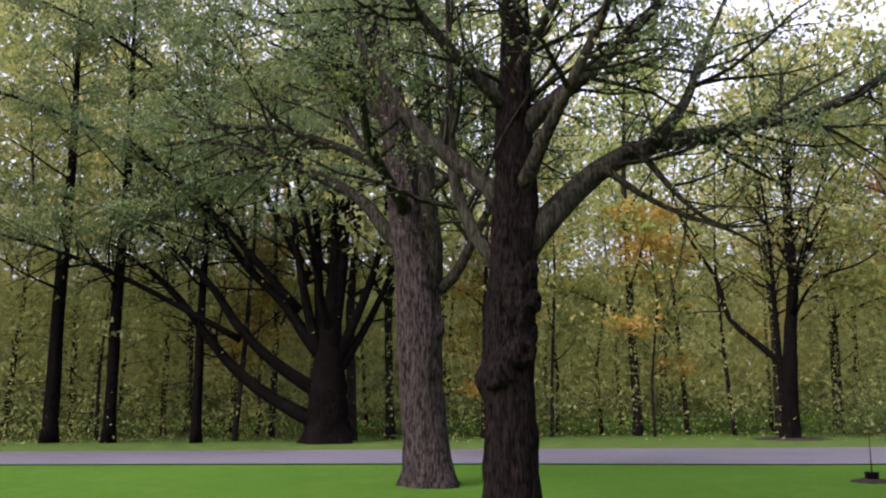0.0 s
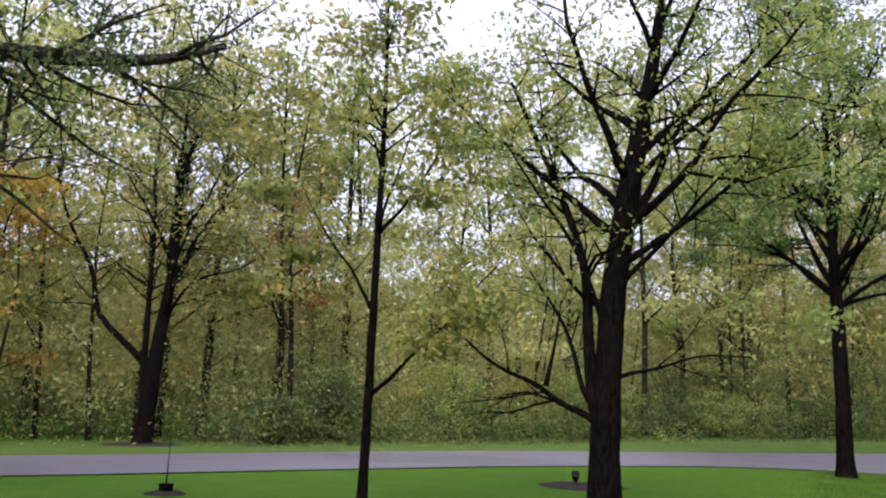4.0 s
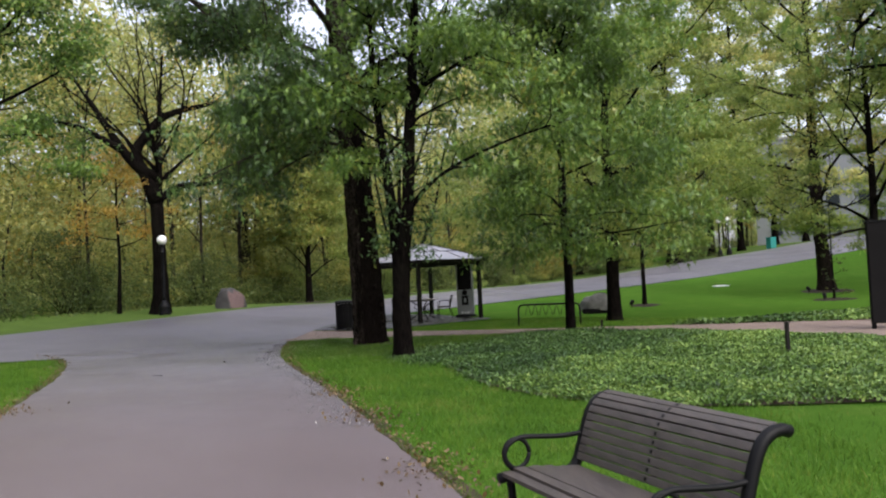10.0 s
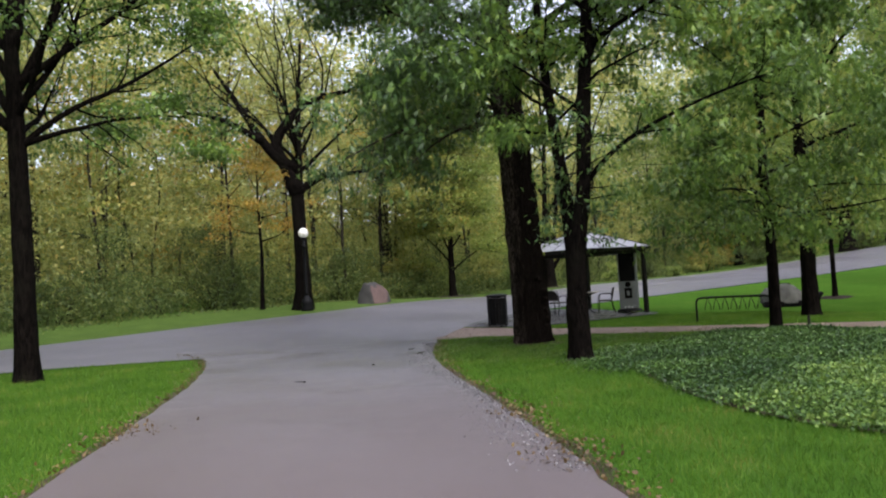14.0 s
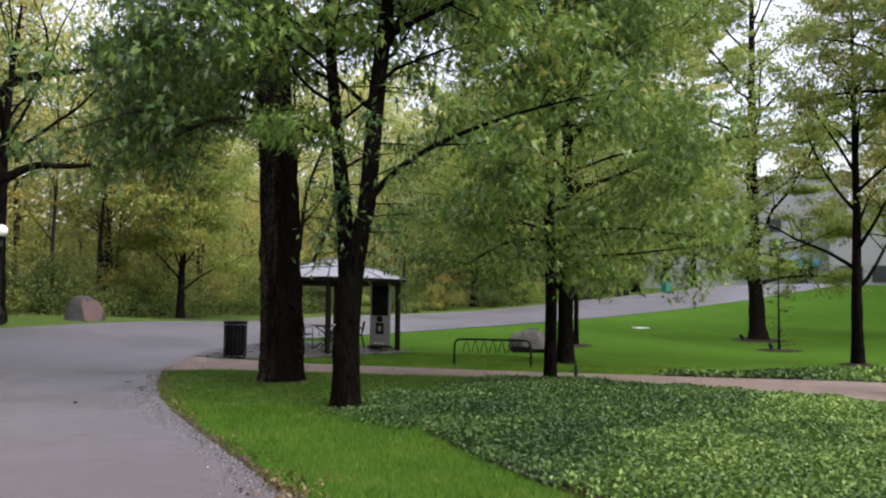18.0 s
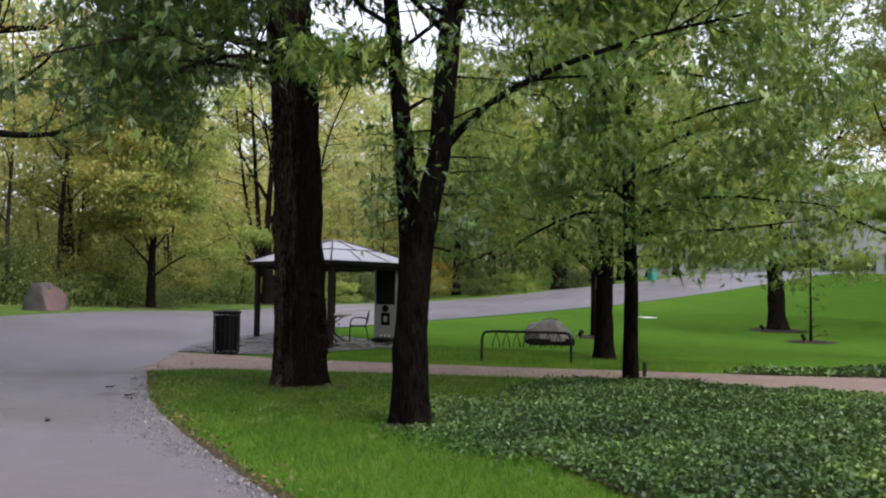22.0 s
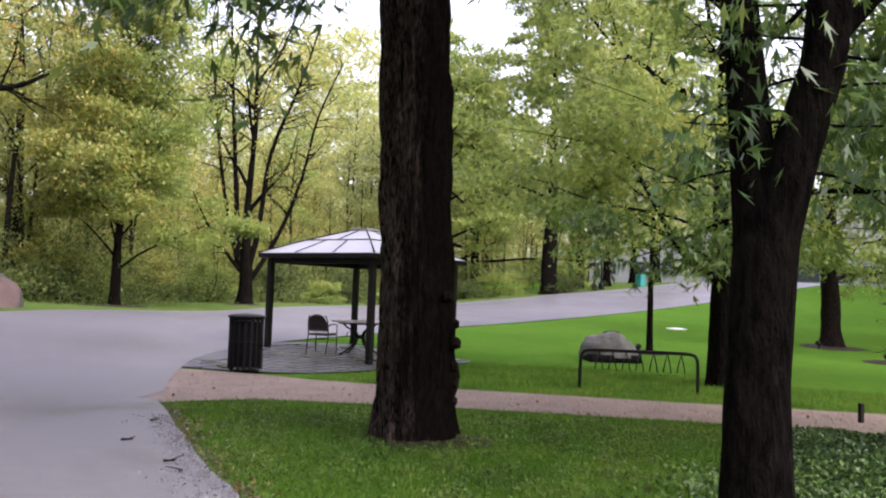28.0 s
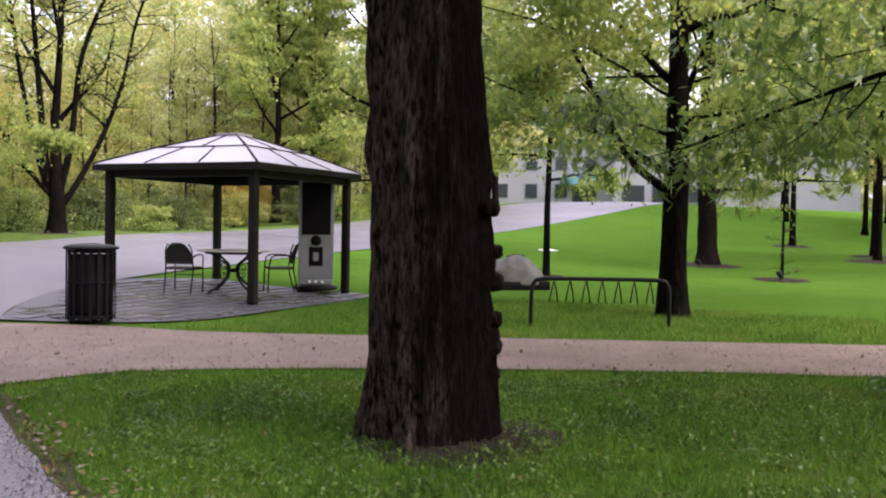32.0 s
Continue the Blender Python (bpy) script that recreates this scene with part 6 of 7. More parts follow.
def planted_pot(x, y):
    t = thing("planted_sapling", Matrix.Translation(on_ground(x, y)), "thin bare sapling in a small black pot on the lawn", "sapling")
    lathe("pot", [(0.0, 0.0), (0.085, 0.0), (0.11, 0.02), (0.12, 0.17), (0.13, 0.18), (0.10, 0.185), (0.0, 0.16)], METAL_BLACK, t)
    tube("stem", [(0, 0, 0.15), (0.01, 0, 0.5), (0.0, 0.01, 0.95)], [0.012, 0.009, 0.004], BARK_DARK, t, "", 6)


planted_pot(-10.4, -5.05)


def spotlight(x, y, turn, label="small black garden spotlight on a stake"):
    t = thing("garden_spotlight", pose(*on_ground(x, y), 0, 0, turn), label, "lamp", "garden spotlights")
    part("stake", boxed(0, 0, 0.04, 0.03, 0.03, 0.18, 0.004), METAL_BLACK, t)
    lathe("head", [(0.0, -0.10), (0.06, -0.09), (0.075, 0.06), (0.085, 0.10), (0.07, 0.10), (0.0, 0.07)], METAL_BLACK, t, sides=14, at=pose(0, 0, 0.2, 50))


for px, py, a in ((-8.35, 2.75, 40), (13.0, 29.1, 120), (22.0, 31.9, 200), (20.4, 27.4, 160)):
    spotlight(px, py, a)


def mulch_ring(x, y, r, label="ring of dark wood mulch round the trunk", stretch=1.0):
    rng = np.random.default_rng(int(abs(x * 31 + y * 17) * 10))
    n, rings = 30, 6
    a = np.linspace(0, 2 * np.pi, n, endpoint=False)
    edge = r * (1 + 0.07 * np.sin(a * 3 + x) + rng.normal(0, 0.04, n))
    V = [on_ground(x, y, 0.06)]
    for k in range(1, rings + 1):
        f = k / rings
        for q, e in zip(a, edge):
            px, py = x + e * f * math.cos(q) * stretch, y + e * f * math.sin(q)
            V.append((px, py, float(ground_z(px, py)) + 0.06 * (1 - f ** 3) + rng.normal(0, 0.008) + 0.004))
    loops, sizes = [], []
    for i in range(n):
        loops += [0, 1 + i, 1 + (i + 1) % n]
        sizes.append(3)
    for k in range(rings - 1):
        for i in range(n):
            b0, b1 = 1 + k * n, 1 + (k + 1) * n
            loops += [b0 + i, b1 + i, b1 + (i + 1) % n, b0 + (i + 1) % n]
            sizes.append(4)
    tagged(new("mulch_bed", raw_mesh("mulch_bed", V, loops, sizes, MULCH, True)), label, kind="structure")


for mx, my, mr in ((-4.84, -0.7, 1.35), (-8.3, 2.9, 0.95), (-25.3, 0.28, 1.4), (-1.6, 42.3, 1.4), (3.75, 47.6, 0.9), (23.2, 32.6, 1.15), (21.0, 27.8, 0.85), (13.7, 29.6, 0.6), (18.6, 20.5, 0.5), (31.4, 31.4, 1.2), (37.7, 40, 1.0), (34.5, 33.5, 1.0), (-10.4, -5.05, 0.35)):
    mulch_ring(mx, my, mr)
mulch_ring(2.58, 16.2, 0.68, "bare dark soil round the foot of the big maple")
mulch_ring(3.34, 11.98, 0.4, "bare dark soil round the foot of the forked maple")

t = thing("ground_plaque", pose(*on_ground(20.3, 38.0, 0.015), 4, 0, 15), "small flat white stone plaque in the lawn", "plaque")
part("slab", boxed(0, 0, 0, 0.75, 0.45, 0.05, 0.012), WHITE_PAINT, t)
t = thing("utility_box", pose(*on_ground(36.2, 66.6), 0, 0, 25), "teal plastic utility box beside the road", "box")
part("body", boxed(0, 0, 0.45, 0.7, 0.5, 0.95, 0.04), TEAL, t)
part("lid", boxed(0, 0, 0.955, 0.76, 0.56, 0.07, 0.02), TEAL, t)


# ---- shrubs beyond the road ----
def shrub(x, y, w, h, mat, n, leaf, seed, label):
    rng = np.random.default_rng(seed)
    t = thing("shrub", Matrix.Translation(on_ground(x, y)), label, "shrub", "shrubs beyond the road")
    stems, lines = [], []
    for k in range(14):
        p = wander(rng, (rng.normal(0, w * 0.08), rng.normal(0, w * 0.08), -0.05), heading(rng.uniform(0, 360), rng.uniform(35, 80)), h * rng.uniform(0.7, 1.05), 6, 0.15, 0)
        stems.append((p, np.linspace(0.02, 0.006, len(p))))
    tagged(child("stem_mass", tubes_mesh("stem_mass", stems, BARK_DARK, 4), t), kind="stuff")
    lobes = np.c_[rng.normal(0, w * 0.24, (26, 2)), h * rng.uniform(0.12, 0.9, 26)]
    lobes[:, :2] *= (1.15 - 0.6 * lobes[:, 2:] / h)
    k = rng.integers(0, 26, n)
    v = rng.normal(size=(n, 3))
    v /= np.linalg.norm(v, axis=1)[:, None]
    pos = lobes[k] + v * (rng.uniform(0.3, 1, n) ** 0.5 * (0.09 + 0.05 * (k % 4)))[:, None] * np.array([w, w, h * 0.8])
    pos[:, 2] = np.maximum(pos[:, 2], 0.02)
    tagged(child("crown", leaves_mesh("crown", pos, leaf * rng.uniform(0.6, 1.3, n), mat, rng), t), kind="stuff")


for k, (sx, sy, sw, sh, sm, sl) in enumerate([(15.8, 63.2, 4.4, 2.3, LEAF_YELLOW, "rounded shrub turning brown and yellow"), (19.6, 62.0, 4.4, 1.5, LEAF_SHRUB, "low dark green shrub beyond the road"), (10.5, 57.5, 3.4, 1.8, LEAF_SHRUB, "dark green shrub beyond the road"), (22.8, 63.5, 4.8, 1.8, LEAF_LIGHT, "light green spreading shrub beyond the road"),
                                              (27.6, 63.4, 4.8, 1.4, LEAF_SHRUB, "low dark green shrub beyond the road"), (17.5, 67.5, 5.5, 3.0, LEAF_GOLD, "large golden autumn shrub"), (8.6, 53.6, 2.4, 1.3, LEAF_LIGHT, "small bright green shrub at the roadside"), (12.6, 57.2, 1.2, 0.8, LEAF_LIGHT, "small yellow-green clump at the roadside"),
                                              (27.2, 61.9, 1.4, 1.1, LEAF_SHRUB, "small round dark shrub at the roadside"), (21, 68, 5.5, 2.6, LEAF_SHRUB, "dense dark shrub under the trees"), (29, 69, 5.5, 2.2, LEAF_LIGHT, "light green shrub under the trees"), (-24.6, 4.8, 3.2, 2.0, LEAF_SHRUB, "dark evergreen shrub at the edge of the woods"), (-25.6, 8.2, 4.2, 2.4, LEAF_SHRUB, "broad dark evergreen shrub at the edge of the woods"),
                                              (2.2, 50.2, 2.6, 2.2, LEAF_LIGHT, "bright green shrub at the edge of the woods"), (-3.8, 45.4, 2.2, 1.8, LEAF_SHRUB, "dark green shrub at the edge of the woods"), (6.2, 55.5, 3.4, 2.2, LEAF_SHRUB, "dark green shrub at the edge of the woods")]):
    shrub(sx, sy, sw, sh, sm, int(1500 + 800 * sw), 0.12, 300 + k, sl)
for k in range(30):
    here, out = woods_edge(0.205 + 0.0068 * k)
    here = here + out * (0.6 + 1.1 * math.sin(k * 2.3))
    mat, tint = ((LEAF_UNDER, "olive green"), (LEAF_LIGHT, "light green"), (LEAF_SHRUB, "dark green"), (LEAF_YELLOW, "yellowing"), (LEAF_UNDER, "mid-green"))[(k * 3 + k // 4) % 5]
    shrub(here[0], here[1], 4.4 + 0.9 * math.sin(k * 1.7), 3.2 + 1.2 * math.sin(k * 2.9 + 1), mat, 4200, 0.115, 340 + k, "tall leafy " + tint + " bush at the edge of the woods")


# ---- building up the slope ----
def building():
    c = (58.5, 84)
    z0 = float(ground_z(*c)) - 0.3
    t = thing("building", pose(c[0], c[1], z0, 0, 0, -41), "long pale modern building with a blue awning", "building")
    part("wall", boxed(-5, 6, 6.6, 24, 0.4, 13.2), WHITE_WALL, t)
    part("wall", boxed(-16.8, 12.2, 6.6, 0.4, 12, 13.2), WHITE_WALL, t)
    part("wall", boxed(18, 4.5, 4.8, 26, 0.4, 9.6), WHITE_WALL, t, "pale lower entrance wing")
    part("wall", boxed(30.8, 10.5, 4.8, 0.4, 11.6, 9.6), WHITE_WALL, t)
    part("roof", boxed(-5, 12, 13.35, 24.6, 12.6, 0.3), GREY_WALL, t)
    part("roof", boxed(18.2, 10.4, 9.75, 26.6, 12.4, 0.3), GREY_WALL, t)
    for k in range(6):
        for z in (1.8, 5.0, 7.4):
            w = part("window", boxed(-14.5 + k * 3.4, 5.78, z + 0.2, 1.5, 0.08, 1.7, 0.02), PANEL_GREY, t)
            part("pane", boxed(-14.5 + k * 3.4, 5.73, z + 0.2, 1.3, 0.05, 1.5), GLASS_DARK, w)
    for k in range(3):
        w = part("window", boxed(7.2 + k * 3.3, 4.28, 1.75, 2.6, 0.08, 2.0, 0.02), PANEL_GREY, t)
        part("pane", boxed(7.2 + k * 3.3, 4.23, 1.75, 2.4, 0.05, 1.8), GLASS_DARK, w)
    part("awning", boxed(1.5, 5.1, 3.2, 4.6, 1.5, 0.9, 0.08), BLUE_SIGN, t, "bright blue awning over the entrance")
    part("door", boxed(1.5, 5.77, 1.35, 2.2, 0.1, 2.4, 0.02), GLASS_DARK, t)


building()


# ---- patio under the shelter ----
def patio():
    poly = np.array([(0.35, 23.75), (1.5, 23.35), (2.8, 23.25), (4.3, 24.15), (6.85, 25.75), (6.6, 26.5), (5.3, 27.6), (4.6, 28.9), (3.6, 28.7), (2.7, 28.5), (1.0, 26.2)])
    r = smooth_line(np.r_[poly, poly[:1]], 60)[:-1]
    ctr = poly.mean(0)
    V = [(ctr[0], ctr[1], float(ground_z(*ctr)) + 0.030)] + [(p[0], p[1], float(ground_z(*p)) + 0.030) for p in r]
    n = len(r)
    base = tagged(new("patio", raw_mesh("patio", V, [v for i in range(n) for v in (0, 1 + i, 1 + (i + 1) % n)], [3] * n, PAVER_BED)), "grey paved patio under the gazebo", kind="structure")
    bm = bmesh.new()
    box(bm, 0, 0, 0, 0.595, 0.295, 0.05, 0.004)
    me = bpy.data.meshes.new("paver")
    bm.to_mesh(me)
    bm.free()
    me.materials.append(PAVER)
    u, w = Vector((math.cos(radians(34.8)), math.sin(radians(34.8)))), Vector((-math.sin(radians(34.8)), math.cos(radians(34.8))))
    rng = random.Random(5)
    for i in range(-12, 14):
        for j in range(-14, 15):
            p = Vector((4.35, 26.83)) + u * (i * 0.6 + (0.3 if j % 2 else 0)) + w * (j * 0.3)
            foot = np.array([(p + u * a + w * b)[:] for a in (-0.29, 0.29) for b in (-0.14, 0.14)])
            if inside(foot[:, 0], foot[:, 1], r).all():
                ob = child("paver", me, base)
                ob.matrix_basis = pose(p.x, p.y, float(ground_z(p.x, p.y)) + 0.013 + rng.uniform(0, 0.002), 0, 0, 34.8 + rng.uniform(-0.5, 0.5))


patio()


# ---- groundcover, grass, fallen leaves ----
BED = [(3.9, 11.4), (4.25, 7.4), (4.8, 5.4), (5.7, 4.1), (6.6, 3.45), (8.7, 2.95), (11, 2.5), (13.4, 1.5), (13.2, 5), (12.1, 8.0), (11.4, 10.2), (11.1, 11.5), (10.3, 12.5), (9.2, 13.5), (8.3, 14.6), (7.4, 15.5), (6.6, 15.9), (5.2, 14.4)]
BED_EDGE = [(10.8, 17.35), (11.3, 16.5), (12.7, 15.8), (14.6, 14.8), (17, 13.0), (19, 12.6), (20.5, 15.2), (19, 18.0), (16, 17.9), (13.2, 16.9), (11.6, 17.3)]


def points_in(poly, n, rng):
    poly = np.asarray(poly, float)
    out = np.zeros((0, 2))
    while len(out) < n:
        q = rng.uniform(poly.min(0), poly.max(0), (n * 2, 2))
        out = np.concatenate([out, q[inside(q[:, 0], q[:, 1], poly)]])
    return out[:n]


def groundcover(name, poly, n, leaf, h, seed, label):
    rng = np.random.default_rng(seed)
    edge = smooth_line(np.r_[np.asarray(poly), np.asarray(poly)[:1]], 90)[:-1]
    ctr = edge.mean(0)
    V, loops, sizes, m, rings = [(*ctr, float(ground_z(*ctr)) + 0.02)], [], [], len(edge), 10
    for k in range(1, rings + 1):
        for p in edge:
            q = ctr + (p - ctr) * k / rings
            V.append((q[0], q[1], float(ground_z(*q)) + 0.02))
    for i in range(m):
        loops += [0, 1 + i, 1 + (i + 1) % m]
        sizes.append(3)
    for k in range(rings - 1):
        for i in range(m):
            b0, b1 = 1 + k * m, 1 + (k + 1) * m
            loops += [b0 + i, b1 + i, b1 + (i + 1) % m, b0 + (i + 1) % m]
            sizes.append(4)
    tagged(new("planting_bed", raw_mesh("planting_bed", V, loops, sizes, SOIL, True)), "dark soil bed under the groundcover", kind="structure")
    q = points_in(edge, n, rng)
    gap = np.min(np.linalg.norm(q[:, None] - edge[None, ::2], axis=2), axis=1)
    ragged = 0.35 + 0.3 * np.sin(q[:, 0] * 3.1) * np.sin(q[:, 1] * 2.7 + 1)
    keep = rng.uniform(0, 1, n) < np.clip(0.15 + gap / ragged, 0, 1)
    q, gap, n = q[keep], gap[keep], int(keep.sum())
    q += rng.normal(0, 0.08, (n, 2))
    hh = np.clip(0.3 + gap / 1.2, 0, 1) * h * (0.55 + 0.3 * np.sin(q[:, 0] * 1.9 + seed) * np.sin(q[:, 1] * 2.3) + rng.uniform(0, 0.55, n))
    pos = np.c_[q, ground_z(q[:, 0], q[:, 1]) + np.maximum(0.03, hh)]
    pale = q[:, 1] - q[:, 0] + 0.35 * np.sin(q[:, 0] * 1.7) + 0.3 * np.sin(q[:, 1] * 2.9) + rng.normal(0, 0.45, n) < 1.7
    for sort, mat, words in ((pale, LEAF_IVY_LIGHT, "light green "), (~pale, LEAF_IVY, "dark green ")):
        if sort.sum() > 100:
            m = int(sort.sum())
            tagged(new(name, leaves_mesh(name, pos[sort], leaf * rng.uniform(0.7, 1.3, m), mat, rng, DIAMOND * np.array([1.35, 1]), 0.1, 1.6, 0.25)), words + label, "groundcover", kind="stuff")


groundcover("groundcover", BED, 260000, 0.044, 0.15, 401, "dense low groundcover of glossy leaves")
groundcover("groundcover", BED_EDGE, 20000, 0.085, 0.17, 402, "leafy groundcover edging the gravel path")


def ivy_runners():
    """Sparse trailing stems and leaves where the groundcover thins out round the forked maple."""
    rng = np.random.default_rng(403)
    n = 4000
    heart = np.array([(3.6, 11.3), (3.95, 10.4), (3.8, 12.4), (4.4, 13.3)])
    q = heart[rng.integers(0, len(heart), n)] + rng.normal(0, 0.34, (n, 2))
    pos = np.c_[q, ground_z(q[:, 0], q[:, 1]) + rng.uniform(0.02, 0.08, n)]
    tagged(new("ivy_runners", leaves_mesh("ivy_runners", pos, 0.048 * rng.uniform(0.6, 1.3, n), LEAF_IVY, rng, DIAMOND * np.array([1.35, 1]), 0.1, 1.6, 0.25)), "thin trailing groundcover spreading into the lawn", "groundcover", kind="stuff")


ivy_runners()


def off_paving(q, margin_polys):
    keep = np.ones(len(q), bool)
    for poly in margin_polys:
        keep &= ~inside(q[:, 0], q[:, 1], poly)
    return q[keep]


BLADE = np.array([(-0.05, 0), (0.05, 0), (0, 1.0)])
PAVED = [ROAD_POLY, PATH_POLY, GRAVEL_POLY, BED]


def grass(name, poly, n, size, seed, label, shape=BLADE, mat=GRASS_BLADE, up=-2.2, lift=0.0):
    rng = np.random.default_rng(seed)
    q = off_paving(points_in(poly, n, rng) + rng.normal(0, 0.9, (n, 2)) * rng.uniform(0, 1, (n, 1)) ** 2, PAVED)
    pos = np.c_[q, ground_z(q[:, 0], q[:, 1]) - 0.004 + (0.02 if lift else 0)]
    tagged(new(name, leaves_mesh(name, pos, size * rng.uniform(0.5, 1.3, len(q)), mat, rng, shape, up, lift, 0.1)), label, "grass", kind="stuff")


grass("grass", [(-0.2, 13.0), (0.6, 12.2), (4.5, 10.5), (7.6, 16.6), (1.2, 19.9), (0, 19.5)], 90000, 0.075, 501, "short lawn grass between path and gravel walk")
grass("grass", [(1.0, 12.5), (3.0, 2.2), (4.0, -4), (7.0, -4), (7.0, 3.4), (4.4, 6.5), (4.2, 11.5)], 70000, 0.075, 502, "short lawn grass beside the asphalt path")
grass("grass", [(-1.0, -1), (-1.2, 2.6), (-3.6, 12), (-5.0, 16.6), (-9.5, 15.0), (-5, 6), (-4, -1)], 60000, 0.08, 503, "short lawn grass of the corner lawn")
grass("grass", [(2.2, 22.4), (9.8, 17.2), (13.0, 19.6), (10, 25.5), (6.6, 25.4), (4.4, 24.0)], 60000, 0.08, 504, "short lawn grass beyond the gravel walk")


def weeds():
    """Low leafy weeds gathered in clumps over the lawn by the big maple."""
    rng = np.random.default_rng(505)
    centres = points_in([(0.2, 13.2), (2.0, 12.3), (5.2, 13.6), (6.2, 16.4), (1.2, 19.3), (0.1, 18.9)], 260, rng)
    n = 30000
    k = rng.integers(0, len(centres), n)
    q = off_paving(centres[k] + rng.normal(0, 1, (n, 2)) * rng.uniform(0.05, 0.26, (len(centres), 1))[k], PAVED)
    pos = np.c_[q, ground_z(q[:, 0], q[:, 1]) + rng.uniform(0.01, 0.06, len(q))]
    tagged(new("weeds", leaves_mesh("weeds", pos, 0.030 * rng.uniform(0.5, 1.4, len(q)), WEED_LEAF, rng, DIAMOND, 0.0, 1.0)), "clumps of low leafy weeds in the lawn", "weeds", kind="stuff")


weeds()


def edge_litter():
    rng = np.random.default_rng(601)
    right, left = smooth_line(PATH_RIGHT, 400), smooth_line(PATH_LEFT, 400)
    q = []
    for line, n, sgn in ((right, 2600, 1), (left, 2200, -1)):
        k = rng.integers(120, 395, n)
        q.append(line[k] + np.c_[sgn * np.abs(rng.normal(0.05, 0.16, n)), rng.normal(0, 0.1, n)])
    hot = np.array([(2.25, 6.6), (2.75, 4.3), (3.4, 1.2), (-0.4, -0.8), (-2.2, 6.0)])
    q.append(hot[rng.integers(0, len(hot), 900)] + rng.normal(0, 0.3, (900, 2)) * np.array([0.7, 1.2]))
    q.append(np.c_[rng.uniform(0.4, 6, 60), rng.uniform(13, 19, 60)])
    q = np.concatenate(q)
    pos = np.c_[q, ground_z(q[:, 0], q[:, 1]) + 0.045]
    tagged(new("fallen_leaves", leaves_mesh("fallen_leaves", pos, 0.046 * rng.uniform(0.5, 1.3, len(q)), DEAD_LEAF, rng, OVAL, 0, 3.0, 0.2)), "brown fallen leaves along the path edges", "leaves", kind="stuff")


edge_litter()


def soil_edge(line, side, width, label):
    a = np.asarray(line, float)
    b = a + np.array([side * width, 0])
    strip("soil_edge", a - np.array([side * 0.05, 0]), b, SOIL, 0.012, label, 200, 3, 0.03)


soil_edge(PATH_RIGHT, 1, 0.16, "narrow strip of bare soil at the path edge")
soil_edge(PATH_LEFT, -1, 0.14, "narrow strip of bare soil at the path edge")


def loose_grit():
    """Wet grit washed along the right edge of the path."""
    rng = np.random.default_rng(611)
    line = np.array([p for p in smooth_line(PATH_RIGHT, 600) if 3.5 < p[1] < 18.0])
    n = 9000
    k = rng.integers(0, len(line), n)
    q = line[k] - np.c_[np.abs(rng.normal(0, 0.30, n)) * (0.4 + 0.6 * np.sin(line[k][:, 1] * 0.42 - 0.6) ** 2), rng.normal(0, 0.05, n)]
    pos = np.c_[q, ground_z(q[:, 0], q[:, 1]) + 0.036]
    tagged(new("grit", leaves_mesh("grit", pos, 0.017 * rng.uniform(0.5, 1.5, n), GRIT, rng, OVAL, 0, 1.2, 0.8)), "wet loose grit along the asphalt edge", "gravel", kind="stuff")


loose_grit()


def gravel_stones():
    """Loose stones and bits of leaf on the nearest stretch of the gravel walk."""
    rng = np.random.default_rng(613)
    q = off_paving(points_in([p for p in GRAVEL_POLY if p[0] < 9.5], 15000, rng), [ROAD_POLY, PATH_POLY])
    pos = np.c_[q, ground_z(q[:, 0], q[:, 1]) + 0.022]
    tagged(new("gravel_stones", leaves_mesh("gravel_stones", pos, 0.015 * rng.uniform(0.4, 1.6, len(q)), PEBBLE, rng, OVAL, 0, 2.0, 0.5)), "loose pinkish stones on the gravel walk", "gravel", kind="stuff")
    q = off_paving(points_in([p for p in GRAVEL_POLY if p[0] < 9.5], 160, rng), [ROAD_POLY, PATH_POLY])
    pos = np.c_[q, ground_z(q[:, 0], q[:, 1]) + 0.03]
    tagged(new("fallen_leaves", leaves_mesh("fallen_leaves", pos, 0.045 * rng.uniform(0.5, 1.3, len(q)), DEAD_LEAF, rng, OVAL, 0, 3.0, 0.2)), "brown fallen leaves on the gravel walk", "leaves", kind="stuff")


gravel_stones()


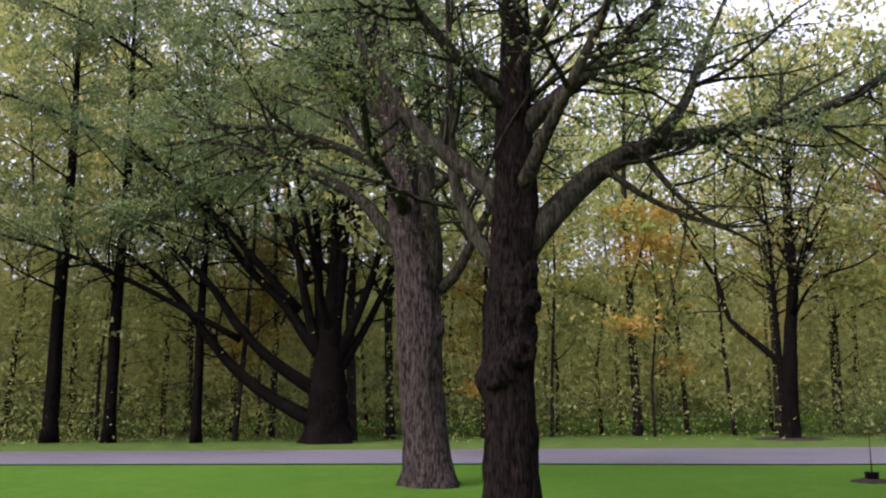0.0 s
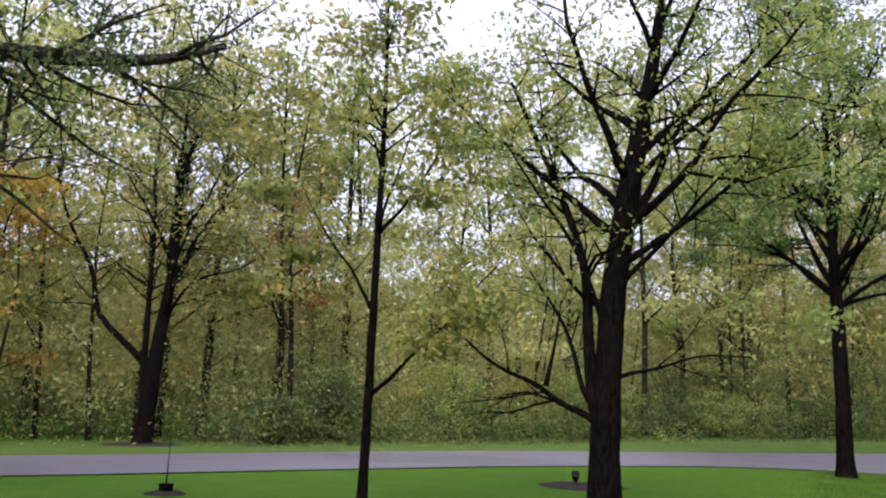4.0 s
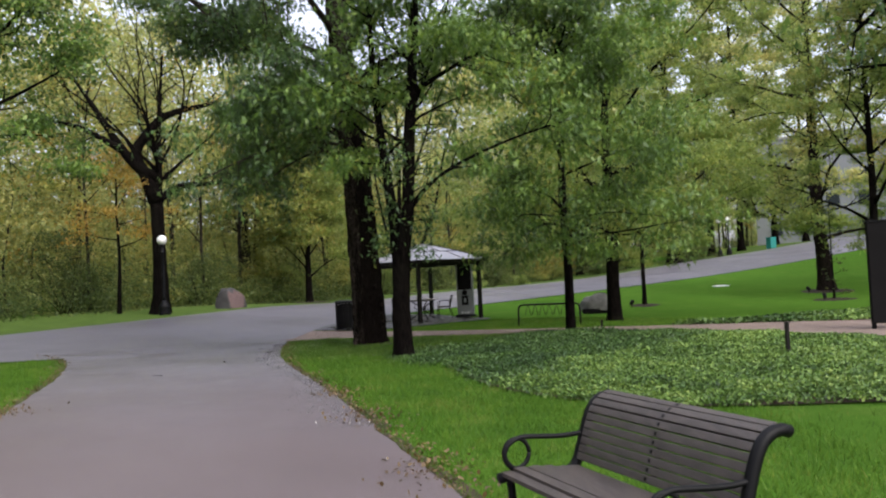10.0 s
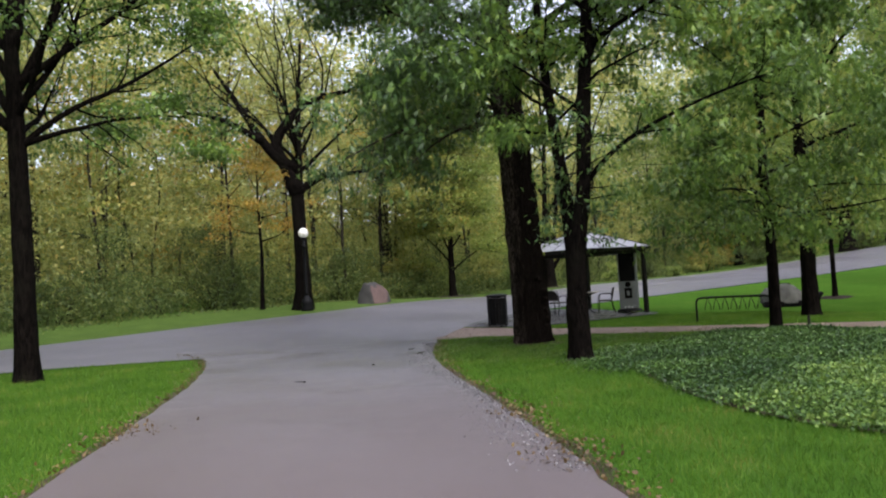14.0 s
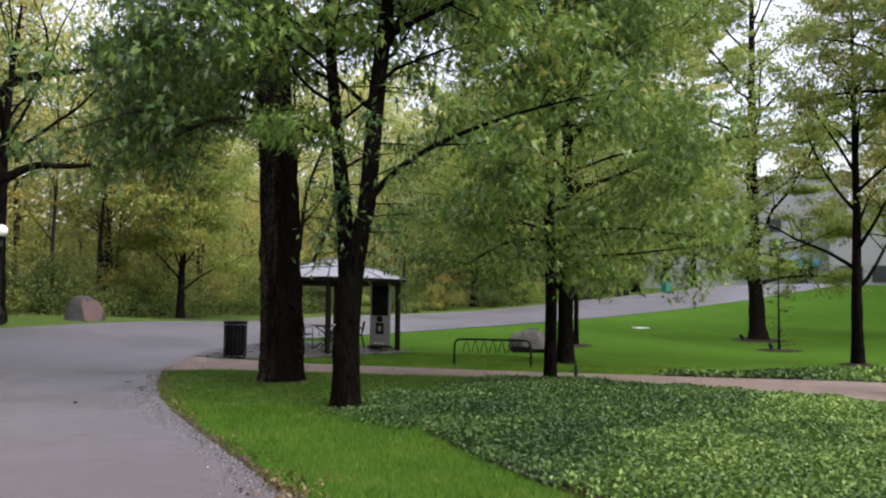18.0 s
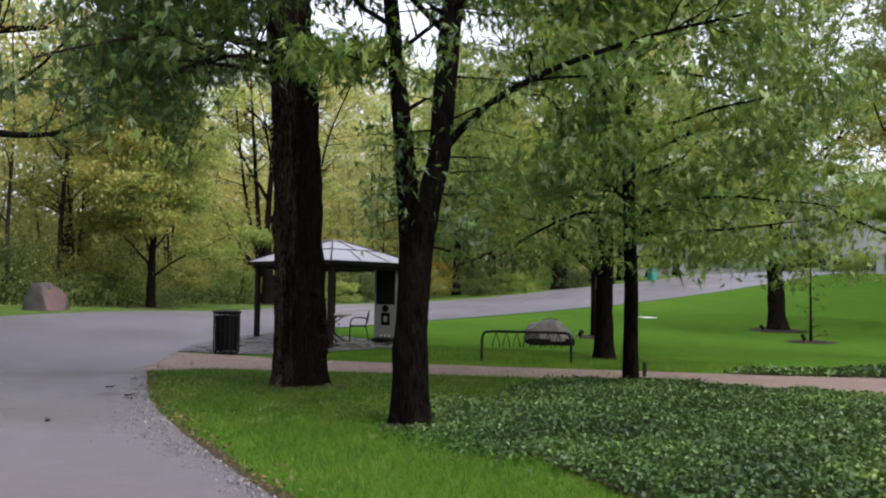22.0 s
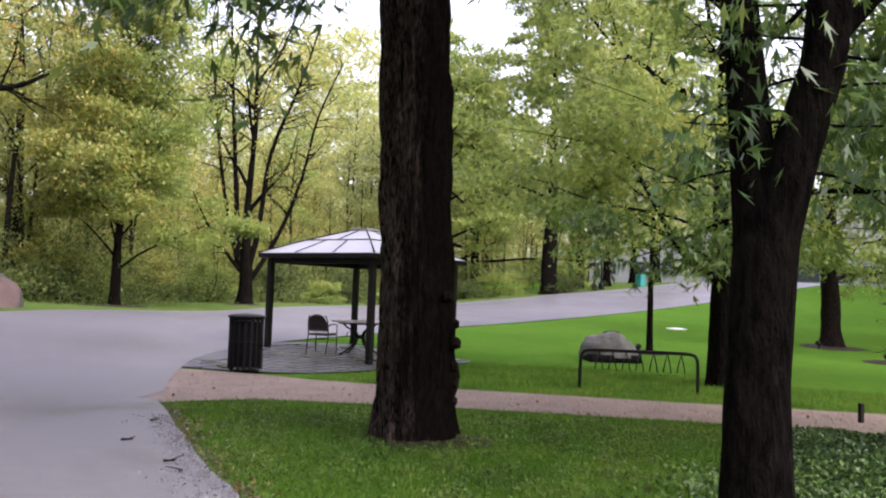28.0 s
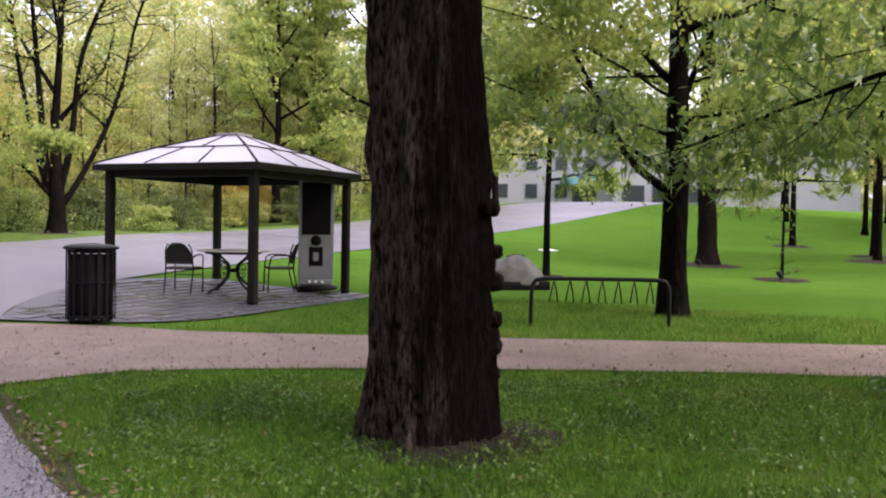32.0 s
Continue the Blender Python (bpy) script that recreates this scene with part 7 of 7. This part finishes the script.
def fallen_twig(x, y, turn, L):
    rng = np.random.default_rng(int(x * 100 + y * 10) % 1000)
    t = thing("fallen_twig", pose(*on_ground(x, y, 0.048), 0, 0, turn), "thin dark fallen twig lying on the asphalt", "twig", "fallen twigs")
    p = wander(rng, (-L / 2, 0, 0), (1, 0, 0), L, 6, 0.08)
    p[:, 2] = 0
    tube("stick", p, list(np.linspace(0.012, 0.005, len(p))), BARK_DARK, t, "", 6)
    tube("side_twig", [tuple(p[3]), (p[3][0] + 0.06, p[3][1] + 0.07, 0.004), (p[3][0] + 0.1, p[3][1] + 0.14, 0.004)], [0.006, 0.005, 0.003], BARK_DARK, t, "", 5)


for tx, ty, ta, tl in ((-0.35, 16.4, 10, 0.22), (0.02, 15.3, 5, 0.2), (-0.1, 17.6, 30, 0.2), (0.1, 14.9, 80, 0.18), (-1.3, 10.5, 120, 0.2), (-0.6, 13.0, 60, 0.16)):
    fallen_twig(tx, ty, ta, tl * 0.5)


# ---- burls of the knotted maple ----
def burl(owner, az, z, r, out, size):
    bm = bmesh.new()
    bmesh.ops.create_icosphere(bm, subdivisions=3, radius=1)
    c, d = Vector((math.cos(radians(az)) * r, math.sin(radians(az)) * r, z)), Vector((math.cos(radians(az)), math.sin(radians(az)), 0))
    for v in bm.verts:
        ring = math.sqrt(max(0, 1 - v.co.dot(d) ** 2)) if v.co.dot(d) > 0 else 1.0
        dent = 0.55 * math.exp(-(ring / 0.35) ** 2) if v.co.dot(d) > 0 else 0
        k = 1 + 0.18 * noise.noise(v.co * 2.3 + c * 5) - dent
        v.co = c + v.co * size * k + d * (v.co.dot(d) * (out - size))
    part("burl", bm, BARK_BIG, owner, "dark round burl with a sunken knot", smooth=True)


for az, z, size in ((62, 3.22, 0.12), (55, 2.80, 0.15), (20, 2.15, 0.17), (-40, 1.85, 0.15), (70, 2.45, 0.09)):
    burl(KNOTTED, az, z, 0.29, size * 1.3, size * 1.25)
for az, z, size in ((-30, 0.42, 0.05), (-27, 0.60, 0.06), (-33, 0.78, 0.055), (-28, 1.02, 0.065), (-35, 1.22, 0.05), (-60, 1.5, 0.06)):
    burl(BIG_MAPLE, az, z, 0.40, size * 1.1, size)
